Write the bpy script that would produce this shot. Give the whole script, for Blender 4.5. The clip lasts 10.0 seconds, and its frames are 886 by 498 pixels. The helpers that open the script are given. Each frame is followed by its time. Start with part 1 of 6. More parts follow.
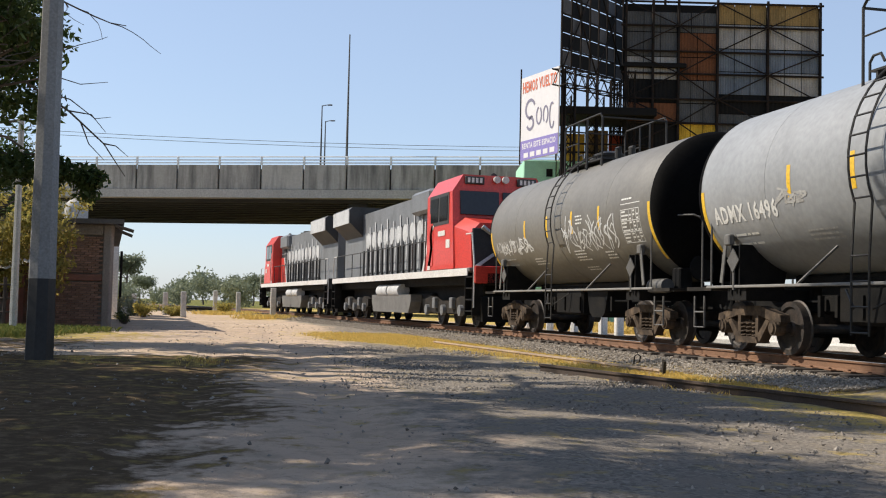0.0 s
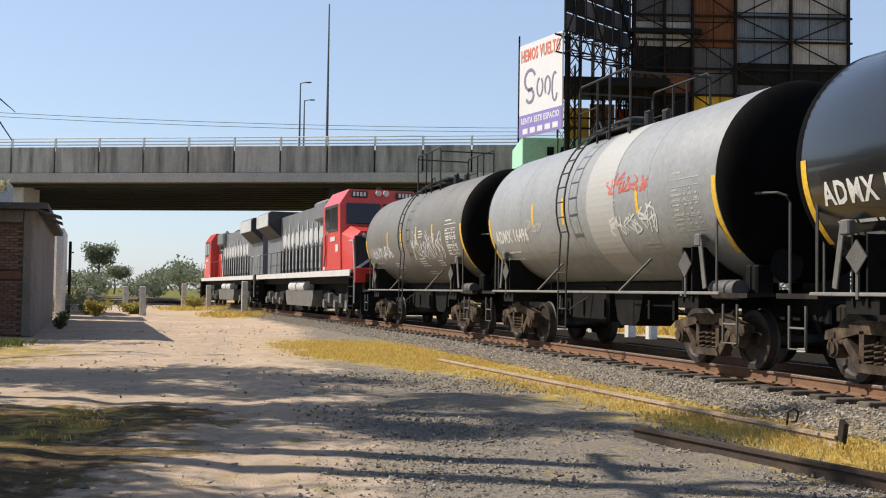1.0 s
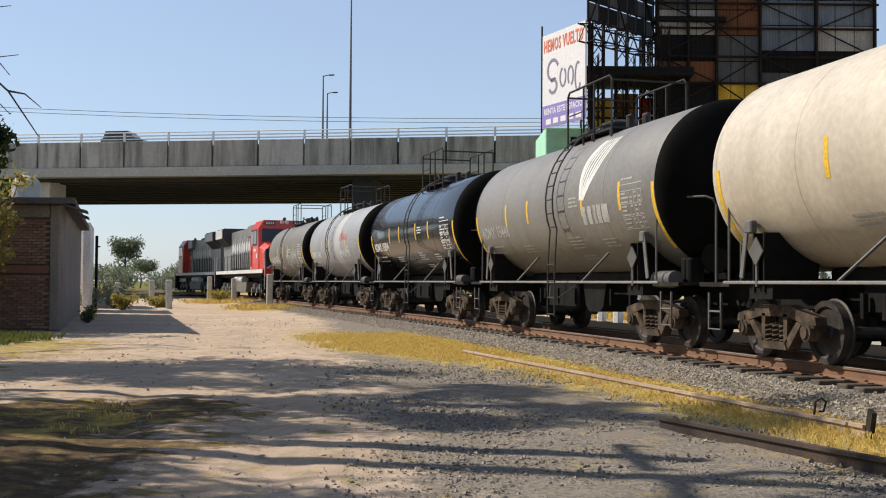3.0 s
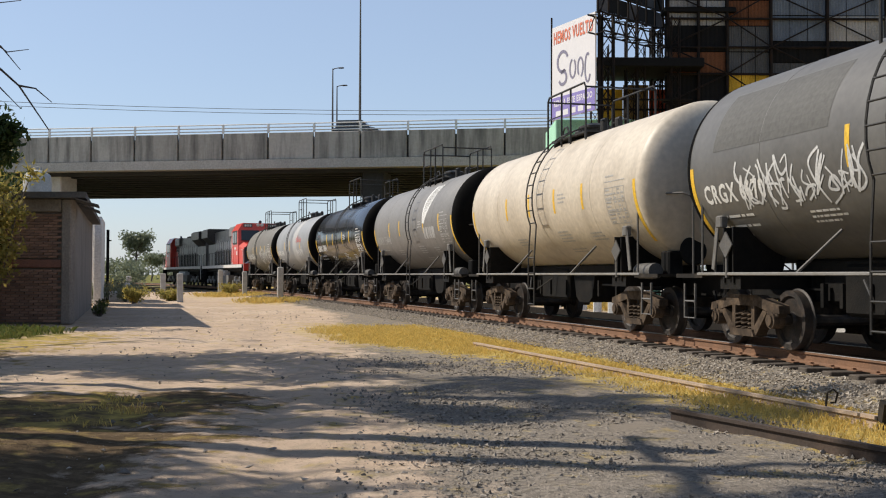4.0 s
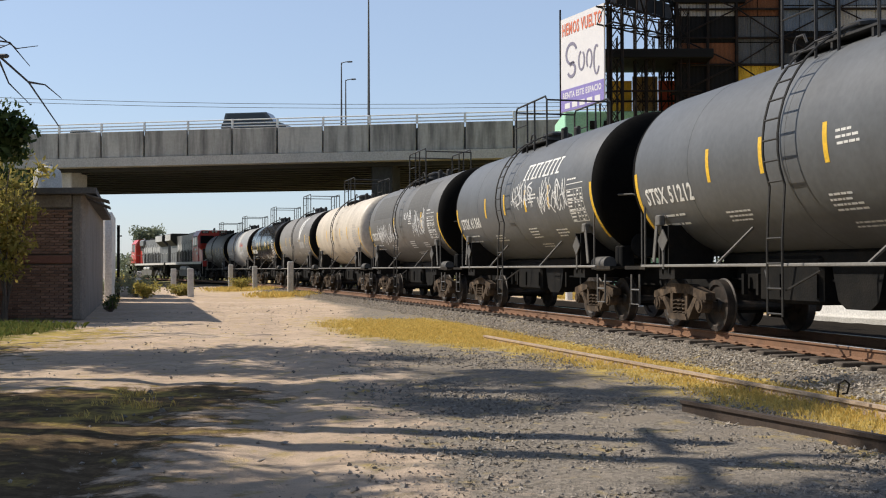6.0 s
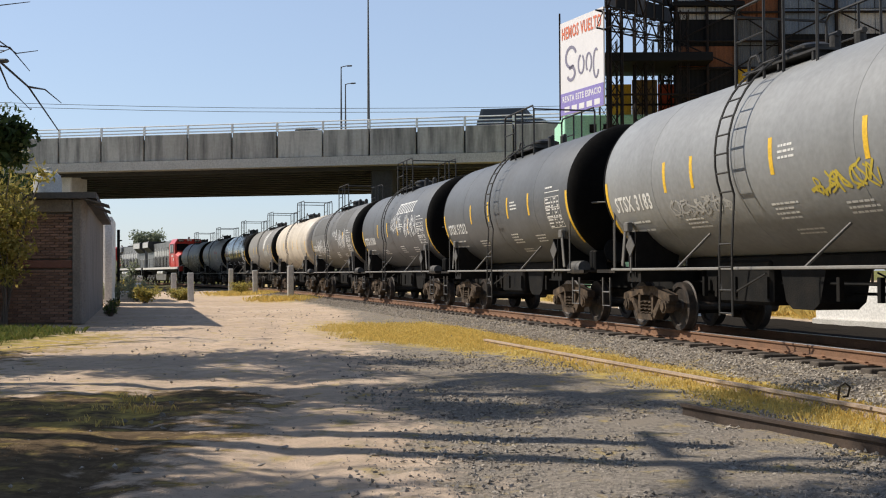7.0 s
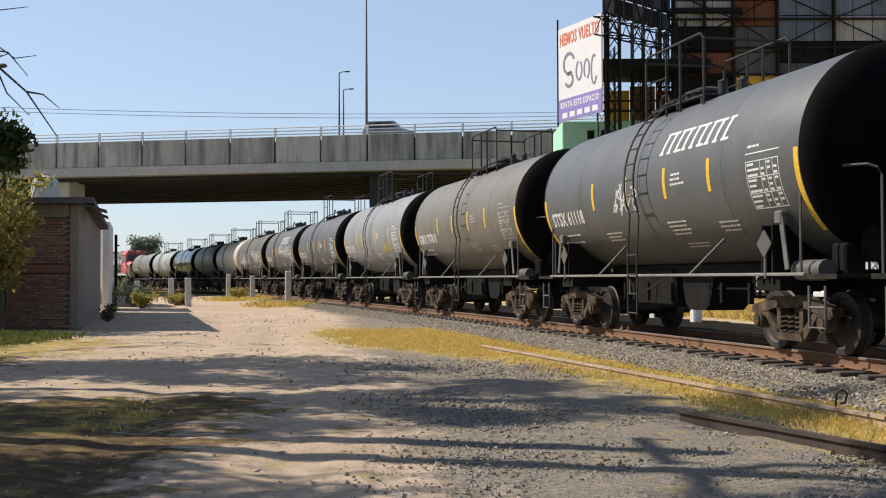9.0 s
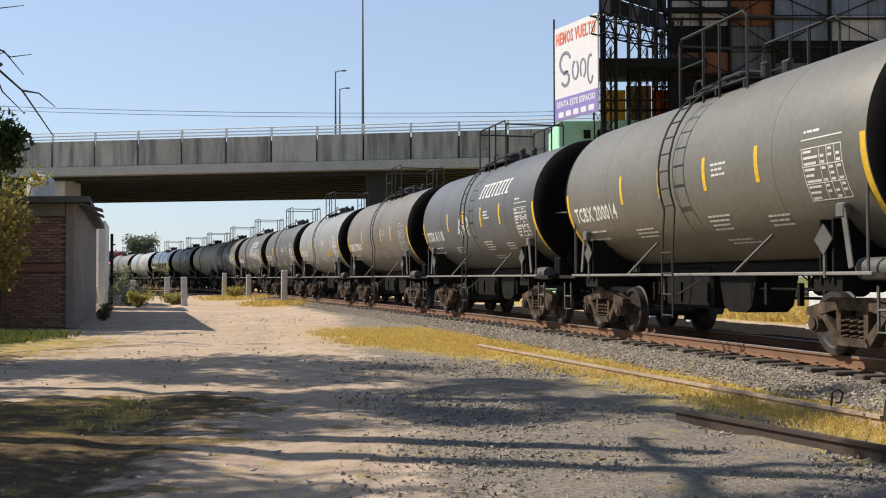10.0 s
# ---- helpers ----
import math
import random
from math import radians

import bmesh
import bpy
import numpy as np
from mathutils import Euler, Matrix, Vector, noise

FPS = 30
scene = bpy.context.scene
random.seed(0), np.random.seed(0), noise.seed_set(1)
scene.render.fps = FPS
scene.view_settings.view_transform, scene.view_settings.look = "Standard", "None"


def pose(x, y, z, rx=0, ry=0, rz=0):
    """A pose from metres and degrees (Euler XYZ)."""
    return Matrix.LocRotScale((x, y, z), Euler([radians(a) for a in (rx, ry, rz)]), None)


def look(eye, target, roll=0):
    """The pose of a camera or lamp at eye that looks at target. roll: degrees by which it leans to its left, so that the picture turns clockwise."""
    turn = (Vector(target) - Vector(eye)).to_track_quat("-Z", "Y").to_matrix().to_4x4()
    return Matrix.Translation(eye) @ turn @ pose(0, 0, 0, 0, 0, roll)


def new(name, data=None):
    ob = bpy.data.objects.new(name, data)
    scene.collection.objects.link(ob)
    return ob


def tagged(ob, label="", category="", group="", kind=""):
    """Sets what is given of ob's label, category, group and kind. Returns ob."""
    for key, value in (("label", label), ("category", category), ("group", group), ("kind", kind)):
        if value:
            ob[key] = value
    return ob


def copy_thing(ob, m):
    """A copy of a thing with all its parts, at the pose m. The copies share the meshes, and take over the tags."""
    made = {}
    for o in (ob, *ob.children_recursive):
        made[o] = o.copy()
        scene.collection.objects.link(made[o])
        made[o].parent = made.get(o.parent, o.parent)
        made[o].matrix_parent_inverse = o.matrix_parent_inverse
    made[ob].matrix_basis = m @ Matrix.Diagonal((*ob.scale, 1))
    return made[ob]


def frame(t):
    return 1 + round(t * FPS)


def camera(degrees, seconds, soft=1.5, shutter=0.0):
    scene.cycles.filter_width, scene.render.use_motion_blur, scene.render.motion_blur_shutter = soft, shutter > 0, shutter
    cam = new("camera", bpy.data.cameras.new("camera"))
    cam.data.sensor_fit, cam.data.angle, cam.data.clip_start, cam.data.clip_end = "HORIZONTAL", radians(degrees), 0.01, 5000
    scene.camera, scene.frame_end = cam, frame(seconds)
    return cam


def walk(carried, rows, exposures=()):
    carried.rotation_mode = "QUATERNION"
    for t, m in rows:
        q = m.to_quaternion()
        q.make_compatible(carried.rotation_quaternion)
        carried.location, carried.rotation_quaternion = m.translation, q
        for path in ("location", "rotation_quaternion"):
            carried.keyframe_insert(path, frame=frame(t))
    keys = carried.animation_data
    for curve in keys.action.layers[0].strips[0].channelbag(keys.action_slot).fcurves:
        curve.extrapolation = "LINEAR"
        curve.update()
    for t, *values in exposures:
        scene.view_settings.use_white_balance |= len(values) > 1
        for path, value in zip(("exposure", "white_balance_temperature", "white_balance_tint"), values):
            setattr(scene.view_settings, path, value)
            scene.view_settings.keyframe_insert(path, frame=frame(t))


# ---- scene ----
cam = camera(43.5, 10.0, soft=1.1, shutter=0.0)
# seconds, x, y, z, yaw, pitch, roll
ROWS = [
    (0.0, 0.34, -7.5, 1.10, -1.15, 2.89, -1.29),
    (0.5, 0.58, -7.5, 1.14, -0.28, 2.68, -0.96),
    (0.6, 0.55, -7.1, 1.16, -0.40, 2.62, -0.93),
    (0.7, 0.40, -4.9, 1.25, -0.90, 2.48, -0.90),
    (0.8, 0.20, -2.4, 1.38, -1.50, 2.34, -0.87),
    (0.9, 0.03, -0.4, 1.48, -1.93, 2.23, -0.85),
    (1.0, 0.0, 0.0, 1.5, -1.987, 2.213, -0.82),
    (1.5, 0.0, 0.0, 1.5, -1.662, 2.055, -0.70),
    (2.0, 0.0, 0.0, 1.5, -1.412, 1.939, -0.594),
    (2.5, 0.0, 0.0, 1.5, -1.07, 1.875, -0.512),
    (4.0, 0.0, 0.0, 1.5, -0.199, 1.367, -0.195),
    (4.5, 0.0, 0.0, 1.5, 0.018, 1.164, -0.096),
    (5.0, 0.0, 0.0, 1.5, 0.172, 1.059, 0.014),
    (5.5, 0.0, 0.0, 1.5, 0.267, 0.987, 0.09),
    (7.0, 0.0, 0.0, 1.5, 0.318, 1.213, 0.303),
    (7.5, 0.0, 0.0, 1.5, 0.302, 1.334, 0.243),
    (8.0, 0.0, 0.0, 1.5, 0.289, 1.408, 0.225),
    (8.5, 0.0, 0.0, 1.5, 0.281, 1.454, 0.206),
    (9.0, 0.0, 0.0, 1.5, 0.196, 1.509, 0.187),
    (9.5, 0.0, 0.0, 1.5, 0.11, 1.497, 0.174),
    (10.0, 0.0, 0.0, 1.5, 0.0, 1.472, 0.15),
]
walk(cam, [(t, pose(x, y, z, 90 + pitch, roll, yaw)) for t, x, y, z, yaw, pitch, roll in ROWS],
     exposures=[(0.0, 0.2), (1.0, 0.2), (2.5, 0.13), (4.0, 0.02), (4.5, 0.0), (5.5, 0.05), (7.0, 0.1), (8.0, 0.13), (10.0, 0.15)])

# ---- light ----
SUN_EL, SUN_X, SUN_Y = radians(44), -0.965, 0.262
world = bpy.data.worlds.new("sky")
scene.world = world
world.use_nodes = True
wn, wl = world.node_tree.nodes, world.node_tree.links
sky = wn.new("ShaderNodeTexSky")
sky.sky_type, sky.sun_disc = "NISHITA", False
sky.sun_elevation, sky.sun_rotation = SUN_EL, math.atan2(SUN_X, SUN_Y)
sky.air_density, sky.dust_density, sky.ozone_density = 1.0, 0.6, 2.0
haze = wn.new("ShaderNodeMix")  # haze, thickest low over the horizon
haze.data_type = "RGBA"
sky_dir, sky_up, thin = wn.new("ShaderNodeTexCoord"), wn.new("ShaderNodeSeparateXYZ"), wn.new("ShaderNodeMapRange")
wl.new(sky_dir.outputs["Generated"], sky_up.inputs[0])
wl.new(sky_up.outputs["Z"], thin.inputs["Value"])
thin.interpolation_type = "SMOOTHSTEP"
thin.inputs["From Min"].default_value, thin.inputs["From Max"].default_value = 0.22, 0.75
thin.inputs["To Min"].default_value, thin.inputs["To Max"].default_value = 0.45, 0.05
wl.new(thin.outputs[0], haze.inputs["Factor"])
haze.inputs["B"].default_value = (4.1, 5.0, 6.8, 1)
wl.new(sky.outputs[0], haze.inputs["A"])
wl.new(haze.outputs["Result"], wn["Background"].inputs[0])
wn["Background"].inputs[1].default_value = 0.125
sun = new("sun", bpy.data.lights.new("sun", "SUN"))
sun.data.energy, sun.data.angle, sun.data.color = 5.0, radians(0.53), (1.0, 0.92, 0.80)
sun.matrix_basis = look((SUN_X * 50, SUN_Y * 50, 50 * math.tan(SUN_EL)), (0, 0, 0))

# ---- shape helpers ----
class Geo:
    """Collects vertices and faces of one mesh."""

    def __init__(self):
        self.v, self.f = [], []

    def add(self, verts, faces):
        n = len(self.v)
        self.v.extend(tuple(v) for v in verts)
        self.f.extend(tuple(i + n for i in f) for f in faces)
        return self

    def box(self, c, s, m=None, bev=0.0):
        """A box by centre and size; bev chamfers its upright and top edges."""
        hx, hy, hz = s[0] / 2, s[1] / 2, s[2] / 2
        if bev <= 0:
            p = [(x, y, z) for z in (-hz, hz) for x, y in ((-hx, -hy), (hx, -hy), (hx, hy), (-hx, hy))]
            f = [(3, 2, 1, 0), (4, 5, 6, 7)] + [(i, (i + 1) % 4, (i + 1) % 4 + 4, i + 4) for i in range(4)]
        else:
            b = min(bev, hx * 0.9, hy * 0.9, hz * 0.9)
            p, f = [], []
            for z, k in ((-hz, b), (-hz + b, 0), (hz - b, 0), (hz, b)):
                ax, ay = hx - k, hy - k
                p += [(-ax + b, -ay, z), (ax - b, -ay, z), (ax, -ay + b, z), (ax, ay - b, z), (ax - b, ay, z), (-ax + b, ay, z), (-ax, ay - b, z), (-ax, -ay + b, z)]
            for r in range(3):
                f += [(r * 8 + i, r * 8 + (i + 1) % 8, r * 8 + 8 + (i + 1) % 8, r * 8 + 8 + i) for i in range(8)]
            f += [tuple(reversed(range(8))), tuple(range(24, 32))]
        m = (m.to_3x3() if m else Matrix.Identity(3))
        return self.add([m @ Vector(q) + Vector(c) for q in p], f)

    def cyl(self, a, b, r, n=10, r2=None, caps=True):
        a, b = Vector(a), Vector(b)
        r2 = r if r2 is None else r2
        q = (b - a).to_track_quat("Z", "Y").to_matrix()
        p = []
        for o, rr in ((a, r), (b, r2)):
            p += [o + q @ Vector((rr * math.cos(2 * math.pi * i / n), rr * math.sin(2 * math.pi * i / n), 0)) for i in range(n)]
        f = [(i, (i + 1) % n, n + (i + 1) % n, n + i) for i in range(n)]
        if caps:
            f += [tuple(reversed(range(n))), tuple(range(n, 2 * n))]
        return self.add(p, f)

    def pipe(self, pts, r, n=6, taper=1.0):
        """A tube along points."""
        pts = [Vector(p) for p in pts]
        rings, p, f = len(pts), [], []
        ref = Vector((0.13, 0.31, 0.94)).normalized()
        for i, o in enumerate(pts):
            d = (pts[min(i + 1, rings - 1)] - pts[max(i - 1, 0)]).normalized()
            u = d.cross(ref)
            u = u.normalized() if u.length > 0.05 else d.orthogonal().normalized()
            w = d.cross(u)
            rr = r * (1 + (taper - 1) * i / max(rings - 1, 1))
            p += [o + rr * (math.cos(2 * math.pi * k / n) * u + math.sin(2 * math.pi * k / n) * w) for k in range(n)]
        for i in range(rings - 1):
            f += [(i * n + k, i * n + (k + 1) % n, (i + 1) * n + (k + 1) % n, (i + 1) * n + k) for k in range(n)]
        f += [tuple(reversed(range(n))), tuple(range((rings - 1) * n, rings * n))]
        return self.add(p, f)

    def lathe(self, prof, n=32, m=None):
        """Turns (radius, height) pairs about z; m places it."""
        m = m or Matrix.Identity(4)
        p, f = [], []
        for r, h in prof:
            p += [m @ Vector((r * math.cos(2 * math.pi * i / n), r * math.sin(2 * math.pi * i / n), h)) for i in range(n)]
        for j in range(len(prof) - 1):
            f += [(j * n + i, j * n + (i + 1) % n, (j + 1) * n + (i + 1) % n, (j + 1) * n + i) for i in range(n)]
        f += [tuple(reversed(range(n))), tuple(range((len(prof) - 1) * n, len(prof) * n))]
        return self.add(p, f)

    def prism(self, outline, y0, y1, m=None):
        """An outline of (x, z) pairs drawn out from y0 to y1."""
        m = m or Matrix.Identity(4)
        n = len(outline)
        p = [m @ Vector((x, y0, z)) for x, z in outline] + [m @ Vector((x, y1, z)) for x, z in outline]
        f = [(i, (i + 1) % n, n + (i + 1) % n, n + i) for i in range(n)] + [tuple(reversed(range(n))), tuple(range(n, 2 * n))]
        return self.add(p, f)

    def mesh(self, name, mats, smooth=0.0):
        me = bpy.data.meshes.new(name)
        me.from_pydata(self.v, [], self.f)
        for m in (mats if isinstance(mats, (list, tuple)) else [mats]):
            me.materials.append(m)
        bm = bmesh.new()
        bm.from_mesh(me)
        bmesh.ops.recalc_face_normals(bm, faces=bm.faces)
        bm.to_mesh(me)
        bm.free()
        if smooth:
            me.polygons.foreach_set("use_smooth", [True] * len(me.polygons))
            me.set_sharp_from_angle(angle=radians(smooth))
        return me


def part(name, geo, material, parent=None, label="", smooth=0.0, at=None):
    """Links a Geo (or a mesh) as one object, under a parent if one is given."""
    me = geo if isinstance(geo, bpy.types.Mesh) else geo.mesh(name, material, smooth)
    ob = new(name, me)
    ob.parent = parent
    if at is not None:
        ob.matrix_basis = at
    return tagged(ob, label)


def thing(name, label, category, m=None, group="", kind=""):
    ob = new(name)
    ob.empty_display_size = 0.3
    if m is not None:
        ob.matrix_basis = m
    return tagged(ob, label, category, group, kind)


# ---- materials ----
def surface(name, base, rough=0.8, metal=0.0, spots=None, amount=0.5, scale=1.0, fine=20.0, bump=0.3, streak=1.0, island=0.0, obj=0.0, coat=0.0, spec=0.5, fine_mix=0.18, vary=0.0):
    """A weathered surface: a base colour, stains of a second colour at a large scale, grain at a fine one, and relief."""
    mt = bpy.data.materials.new(name)
    mt.use_nodes = True
    nt = mt.node_tree
    n, l = nt.nodes, nt.links
    b = n["Principled BSDF"]
    b.inputs["Roughness"].default_value, b.inputs["Metallic"].default_value = rough, metal
    b.inputs["Coat Weight"].default_value = coat
    b.inputs["Specular IOR Level"].default_value = spec
    co = n.new("ShaderNodeTexCoord")
    mp = n.new("ShaderNodeMapping")
    mp.inputs["Scale"].default_value = (1, 1, 1 / streak)
    l.new(co.outputs["Object"], mp.inputs[0])
    if vary:
        oi, vm = n.new("ShaderNodeObjectInfo"), n.new("ShaderNodeMath")
        vm.operation = "MULTIPLY"
        vm.inputs[1].default_value = vary
        l.new(oi.outputs["Random"], vm.inputs[0])
        l.new(vm.outputs[0], mp.inputs["Location"])
    big = n.new("ShaderNodeTexNoise")
    big.inputs["Scale"].default_value, big.inputs["Detail"].default_value, big.inputs["Roughness"].default_value = scale, 6, 0.62
    l.new(mp.outputs[0], big.inputs["Vector"])
    ramp = n.new("ShaderNodeValToRGB")
    ramp.color_ramp.elements[0].position, ramp.color_ramp.elements[1].position = 0.42, 0.68
    l.new(big.outputs["Fac"], ramp.inputs[0])
    amt = n.new("ShaderNodeMath")
    amt.operation = "MULTIPLY"
    amt.inputs[1].default_value = amount
    l.new(ramp.outputs[0], amt.inputs[0])
    mix = n.new("ShaderNodeMix")
    mix.data_type = "RGBA"
    mix.inputs["A"].default_value = (*base, 1)
    mix.inputs["B"].default_value = (*(spots or [c * 0.6 for c in base]), 1)
    l.new(amt.outputs[0], mix.inputs["Factor"])
    grain = n.new("ShaderNodeTexNoise")
    grain.inputs["Scale"].default_value, grain.inputs["Detail"].default_value = fine, 5
    l.new(co.outputs["Object"], grain.inputs["Vector"])
    val = n.new("ShaderNodeMapRange")
    val.inputs["From Min"].default_value, val.inputs["From Max"].default_value = 0.3, 0.7
    val.inputs["To Min"].default_value, val.inputs["To Max"].default_value = 1 - fine_mix, 1 + fine_mix
    l.new(grain.outputs["Fac"], val.inputs["Value"])
    hsv = n.new("ShaderNodeHueSaturation")
    l.new(mix.outputs["Result"], hsv.inputs["Color"])
    last = val.outputs[0]
    if island or obj:
        src = n.new("ShaderNodeNewGeometry").outputs["Random Per Island"] if island else n.new("ShaderNodeObjectInfo").outputs["Random"]
        k = island or obj
        rnd = n.new("ShaderNodeMapRange")
        rnd.inputs["To Min"].default_value, rnd.inputs["To Max"].default_value = 1 - k, 1 + k
        l.new(src, rnd.inputs["Value"])
        mul = n.new("ShaderNodeMath")
        mul.operation = "MULTIPLY"
        l.new(rnd.outputs[0], mul.inputs[0])
        l.new(last, mul.inputs[1])
        last = mul.outputs[0]
    l.new(last, hsv.inputs["Value"])
    l.new(hsv.outputs[0], b.inputs["Base Color"])
    if bump:
        bp = n.new("ShaderNodeBump")
        bp.inputs["Strength"].default_value, bp.inputs["Distance"].default_value = bump, 0.02
        l.new(grain.outputs["Fac"], bp.inputs["Height"])
        l.new(bp.outputs[0], b.inputs["Normal"])
    return mt


M = {}
M["steel_dark"] = surface("dark_dusty_steel", (0.016, 0.014, 0.012), 0.8, 0.0, (0.06, 0.048, 0.036), 0.55, 3, 30, spec=0.2)
M["steel_black"] = surface("black_painted_steel", (0.007, 0.007, 0.007), 0.7, 0.0, (0.03, 0.025, 0.02), 0.4, 2.5, 30, spec=0.15)
M["truck"] = surface("dusty_cast_steel", (0.05, 0.037, 0.027), 0.9, 0.0, (0.17, 0.12, 0.08), 0.65, 4.5, 25, spec=0.2)
M["wheel"] = surface("worn_wheel_steel", (0.025, 0.022, 0.02), 0.6, 0.2, (0.10, 0.07, 0.052), 0.6, 5, 30)
M["tread"] = surface("polished_wheel_tread", (0.45, 0.44, 0.42), 0.3, 1.0, None, 0.2, 6, 30, 0.1)
M["old_rail_dark"] = surface("dark_rusty_old_rail", (0.05, 0.035, 0.027), 0.85, 0.0, (0.11, 0.07, 0.048), 0.5, 2, 35)
M["pole_grey"] = surface("grey_pole_concrete", (0.27, 0.27, 0.265), 0.85, 0.0, (0.2, 0.2, 0.19), 0.5, 1.5, 25, 0.2)
M["brick_plain"] = surface("dull_red_wall", (0.22, 0.10, 0.07), 0.92, 0.0, (0.14, 0.08, 0.06), 0.6, 1.5, 25, 0.4)
M["grey_metal"] = surface("grey_painted_pipe", (0.10, 0.095, 0.088), 0.6, 0.0, (0.05, 0.045, 0.04), 0.4, 3, 30)
M["rust_rail"] = surface("rusted_rail_side", (0.20, 0.105, 0.058), 0.9, 0.0, (0.11, 0.065, 0.042), 0.6, 2.5, 40)
M["rail_top"] = surface("polished_rail_head", (0.5, 0.48, 0.45), 0.35, 1.0, (0.35, 0.3, 0.26), 0.4, 4, 40, 0.1)
M["old_rail"] = surface("dusty_old_rail", (0.42, 0.32, 0.235), 0.97, 0.0, (0.26, 0.19, 0.14), 0.7, 1.6, 30)
M["tie"] = surface("weathered_timber_tie", (0.075, 0.06, 0.048), 0.9, 0.0, (0.16, 0.13, 0.10), 0.6, 5, 45, 0.5, 1, 0, 0.3)
M["stone"] = surface("grey_ballast_stone", (0.37, 0.325, 0.27), 0.95, 0.0, (0.23, 0.2, 0.165), 0.5, 6, 50, 0.4, 1, 0.28, spec=0.1)
M["pebble"] = surface("dusty_gravel_stone", (0.27, 0.235, 0.195), 0.92, 0.0, (0.16, 0.14, 0.12), 0.5, 6, 50, 0.4, 1, 0.4)
M["concrete"] = surface("grey_bridge_concrete", (0.42, 0.395, 0.35), 0.9, 0.0, (0.11, 0.105, 0.095), 0.85, 1.3, 5, 0.1, 9.0, 0, 0.10, fine_mix=0.08, vary=40.0)
M["concrete_edge"] = surface("pale_bridge_ledge", (0.42, 0.40, 0.365), 0.9, 0.0, (0.33, 0.31, 0.275), 0.6, 0.6, 8, 0.2, 3.0)
# bridge concrete with the shade under the deck put into its colour
M["concrete_shaded"] = surface("dark_bridge_underside", (0.026, 0.026, 0.026), 0.92, 0.0, (0.05, 0.049, 0.047), 0.6, 0.4, 6, 0.2)
M["white_paint"] = surface("white_rail_paint", (0.75, 0.75, 0.73), 0.6, 0.0, (0.55, 0.53, 0.5), 0.4, 1, 12, 0.1)
M["brick"] = surface("dull_red_brick", (0.26, 0.155, 0.11), 0.92, 0.0, (0.16, 0.105, 0.08), 0.6, 2.2, 30, 0.5, 1, 0, 0.25)
M["mortar"] = surface("grey_mortar", (0.16, 0.14, 0.12), 0.95, 0.0, (0.17, 0.155, 0.135), 0.6, 1.2, 25, 0.5)
M["plaster"] = surface("weathered_grey_plaster", (0.25, 0.22, 0.19), 0.93, 0.0, (0.15, 0.125, 0.105), 0.7, 0.9, 18, 0.4, 1.8)
M["whitewash"] = surface("whitewashed_wall", (0.74, 0.72, 0.68), 0.9, 0.0, (0.55, 0.52, 0.47), 0.6, 0.8, 15, 0.3, 2)
M["post"] = surface("weathered_concrete_post", (0.52, 0.50, 0.46), 0.92, 0.0, (0.36, 0.34, 0.30), 0.6, 3, 25, 0.4)

# ---- the curve of the track ----
RAIL_Z, GAUGE, PITCH = 0.38, 1.505, 13.29
_S = np.arange(-60.0, 420.0, 0.5)
_K = np.interp(_S, [0, 45, 101, 168], [0.00242, 0.00064, 0.00237, 0.00179])
_TH = np.concatenate([[0], np.cumsum((_K[1:] + _K[:-1]) * 0.25)])
_I0 = int(np.argmin(abs(_S)))
_TH = _TH - _TH[_I0] + radians(12.713)
_MID = (_TH[1:] + _TH[:-1]) / 2
_X = np.concatenate([[0], np.cumsum(-np.sin(_MID) * 0.5)])
_Y = np.concatenate([[0], np.cumsum(np.cos(_MID) * 0.5)])
_X, _Y = _X - _X[_I0] + 6.251, _Y - _Y[_I0] + 13.44


def on_track(s, off=0.0):
    """Place and heading (radians left of +y) at s metres along; off: metres to the right of the track's middle."""
    th = float(np.interp(s, _S, _TH))
    k = off + GAUGE / 2
    return float(np.interp(s, _S, _X)) + k * math.cos(th), float(np.interp(s, _S, _Y)) + k * math.sin(th), th


def beside(x, y):
    """Metres to the left of the track's middle (negative: beyond it)."""
    xr = np.interp(y, _Y, _X)
    th = np.interp(y, _Y, _TH)
    return (xr - x) * np.cos(th) + GAUGE / 2


# ---- ground ----
def hash_noise(x, y, s, seed=0.0):
    return np.array([noise.noise((a * s, b * s, seed)) for a, b in zip(x.ravel(), y.ravel())]).reshape(x.shape)


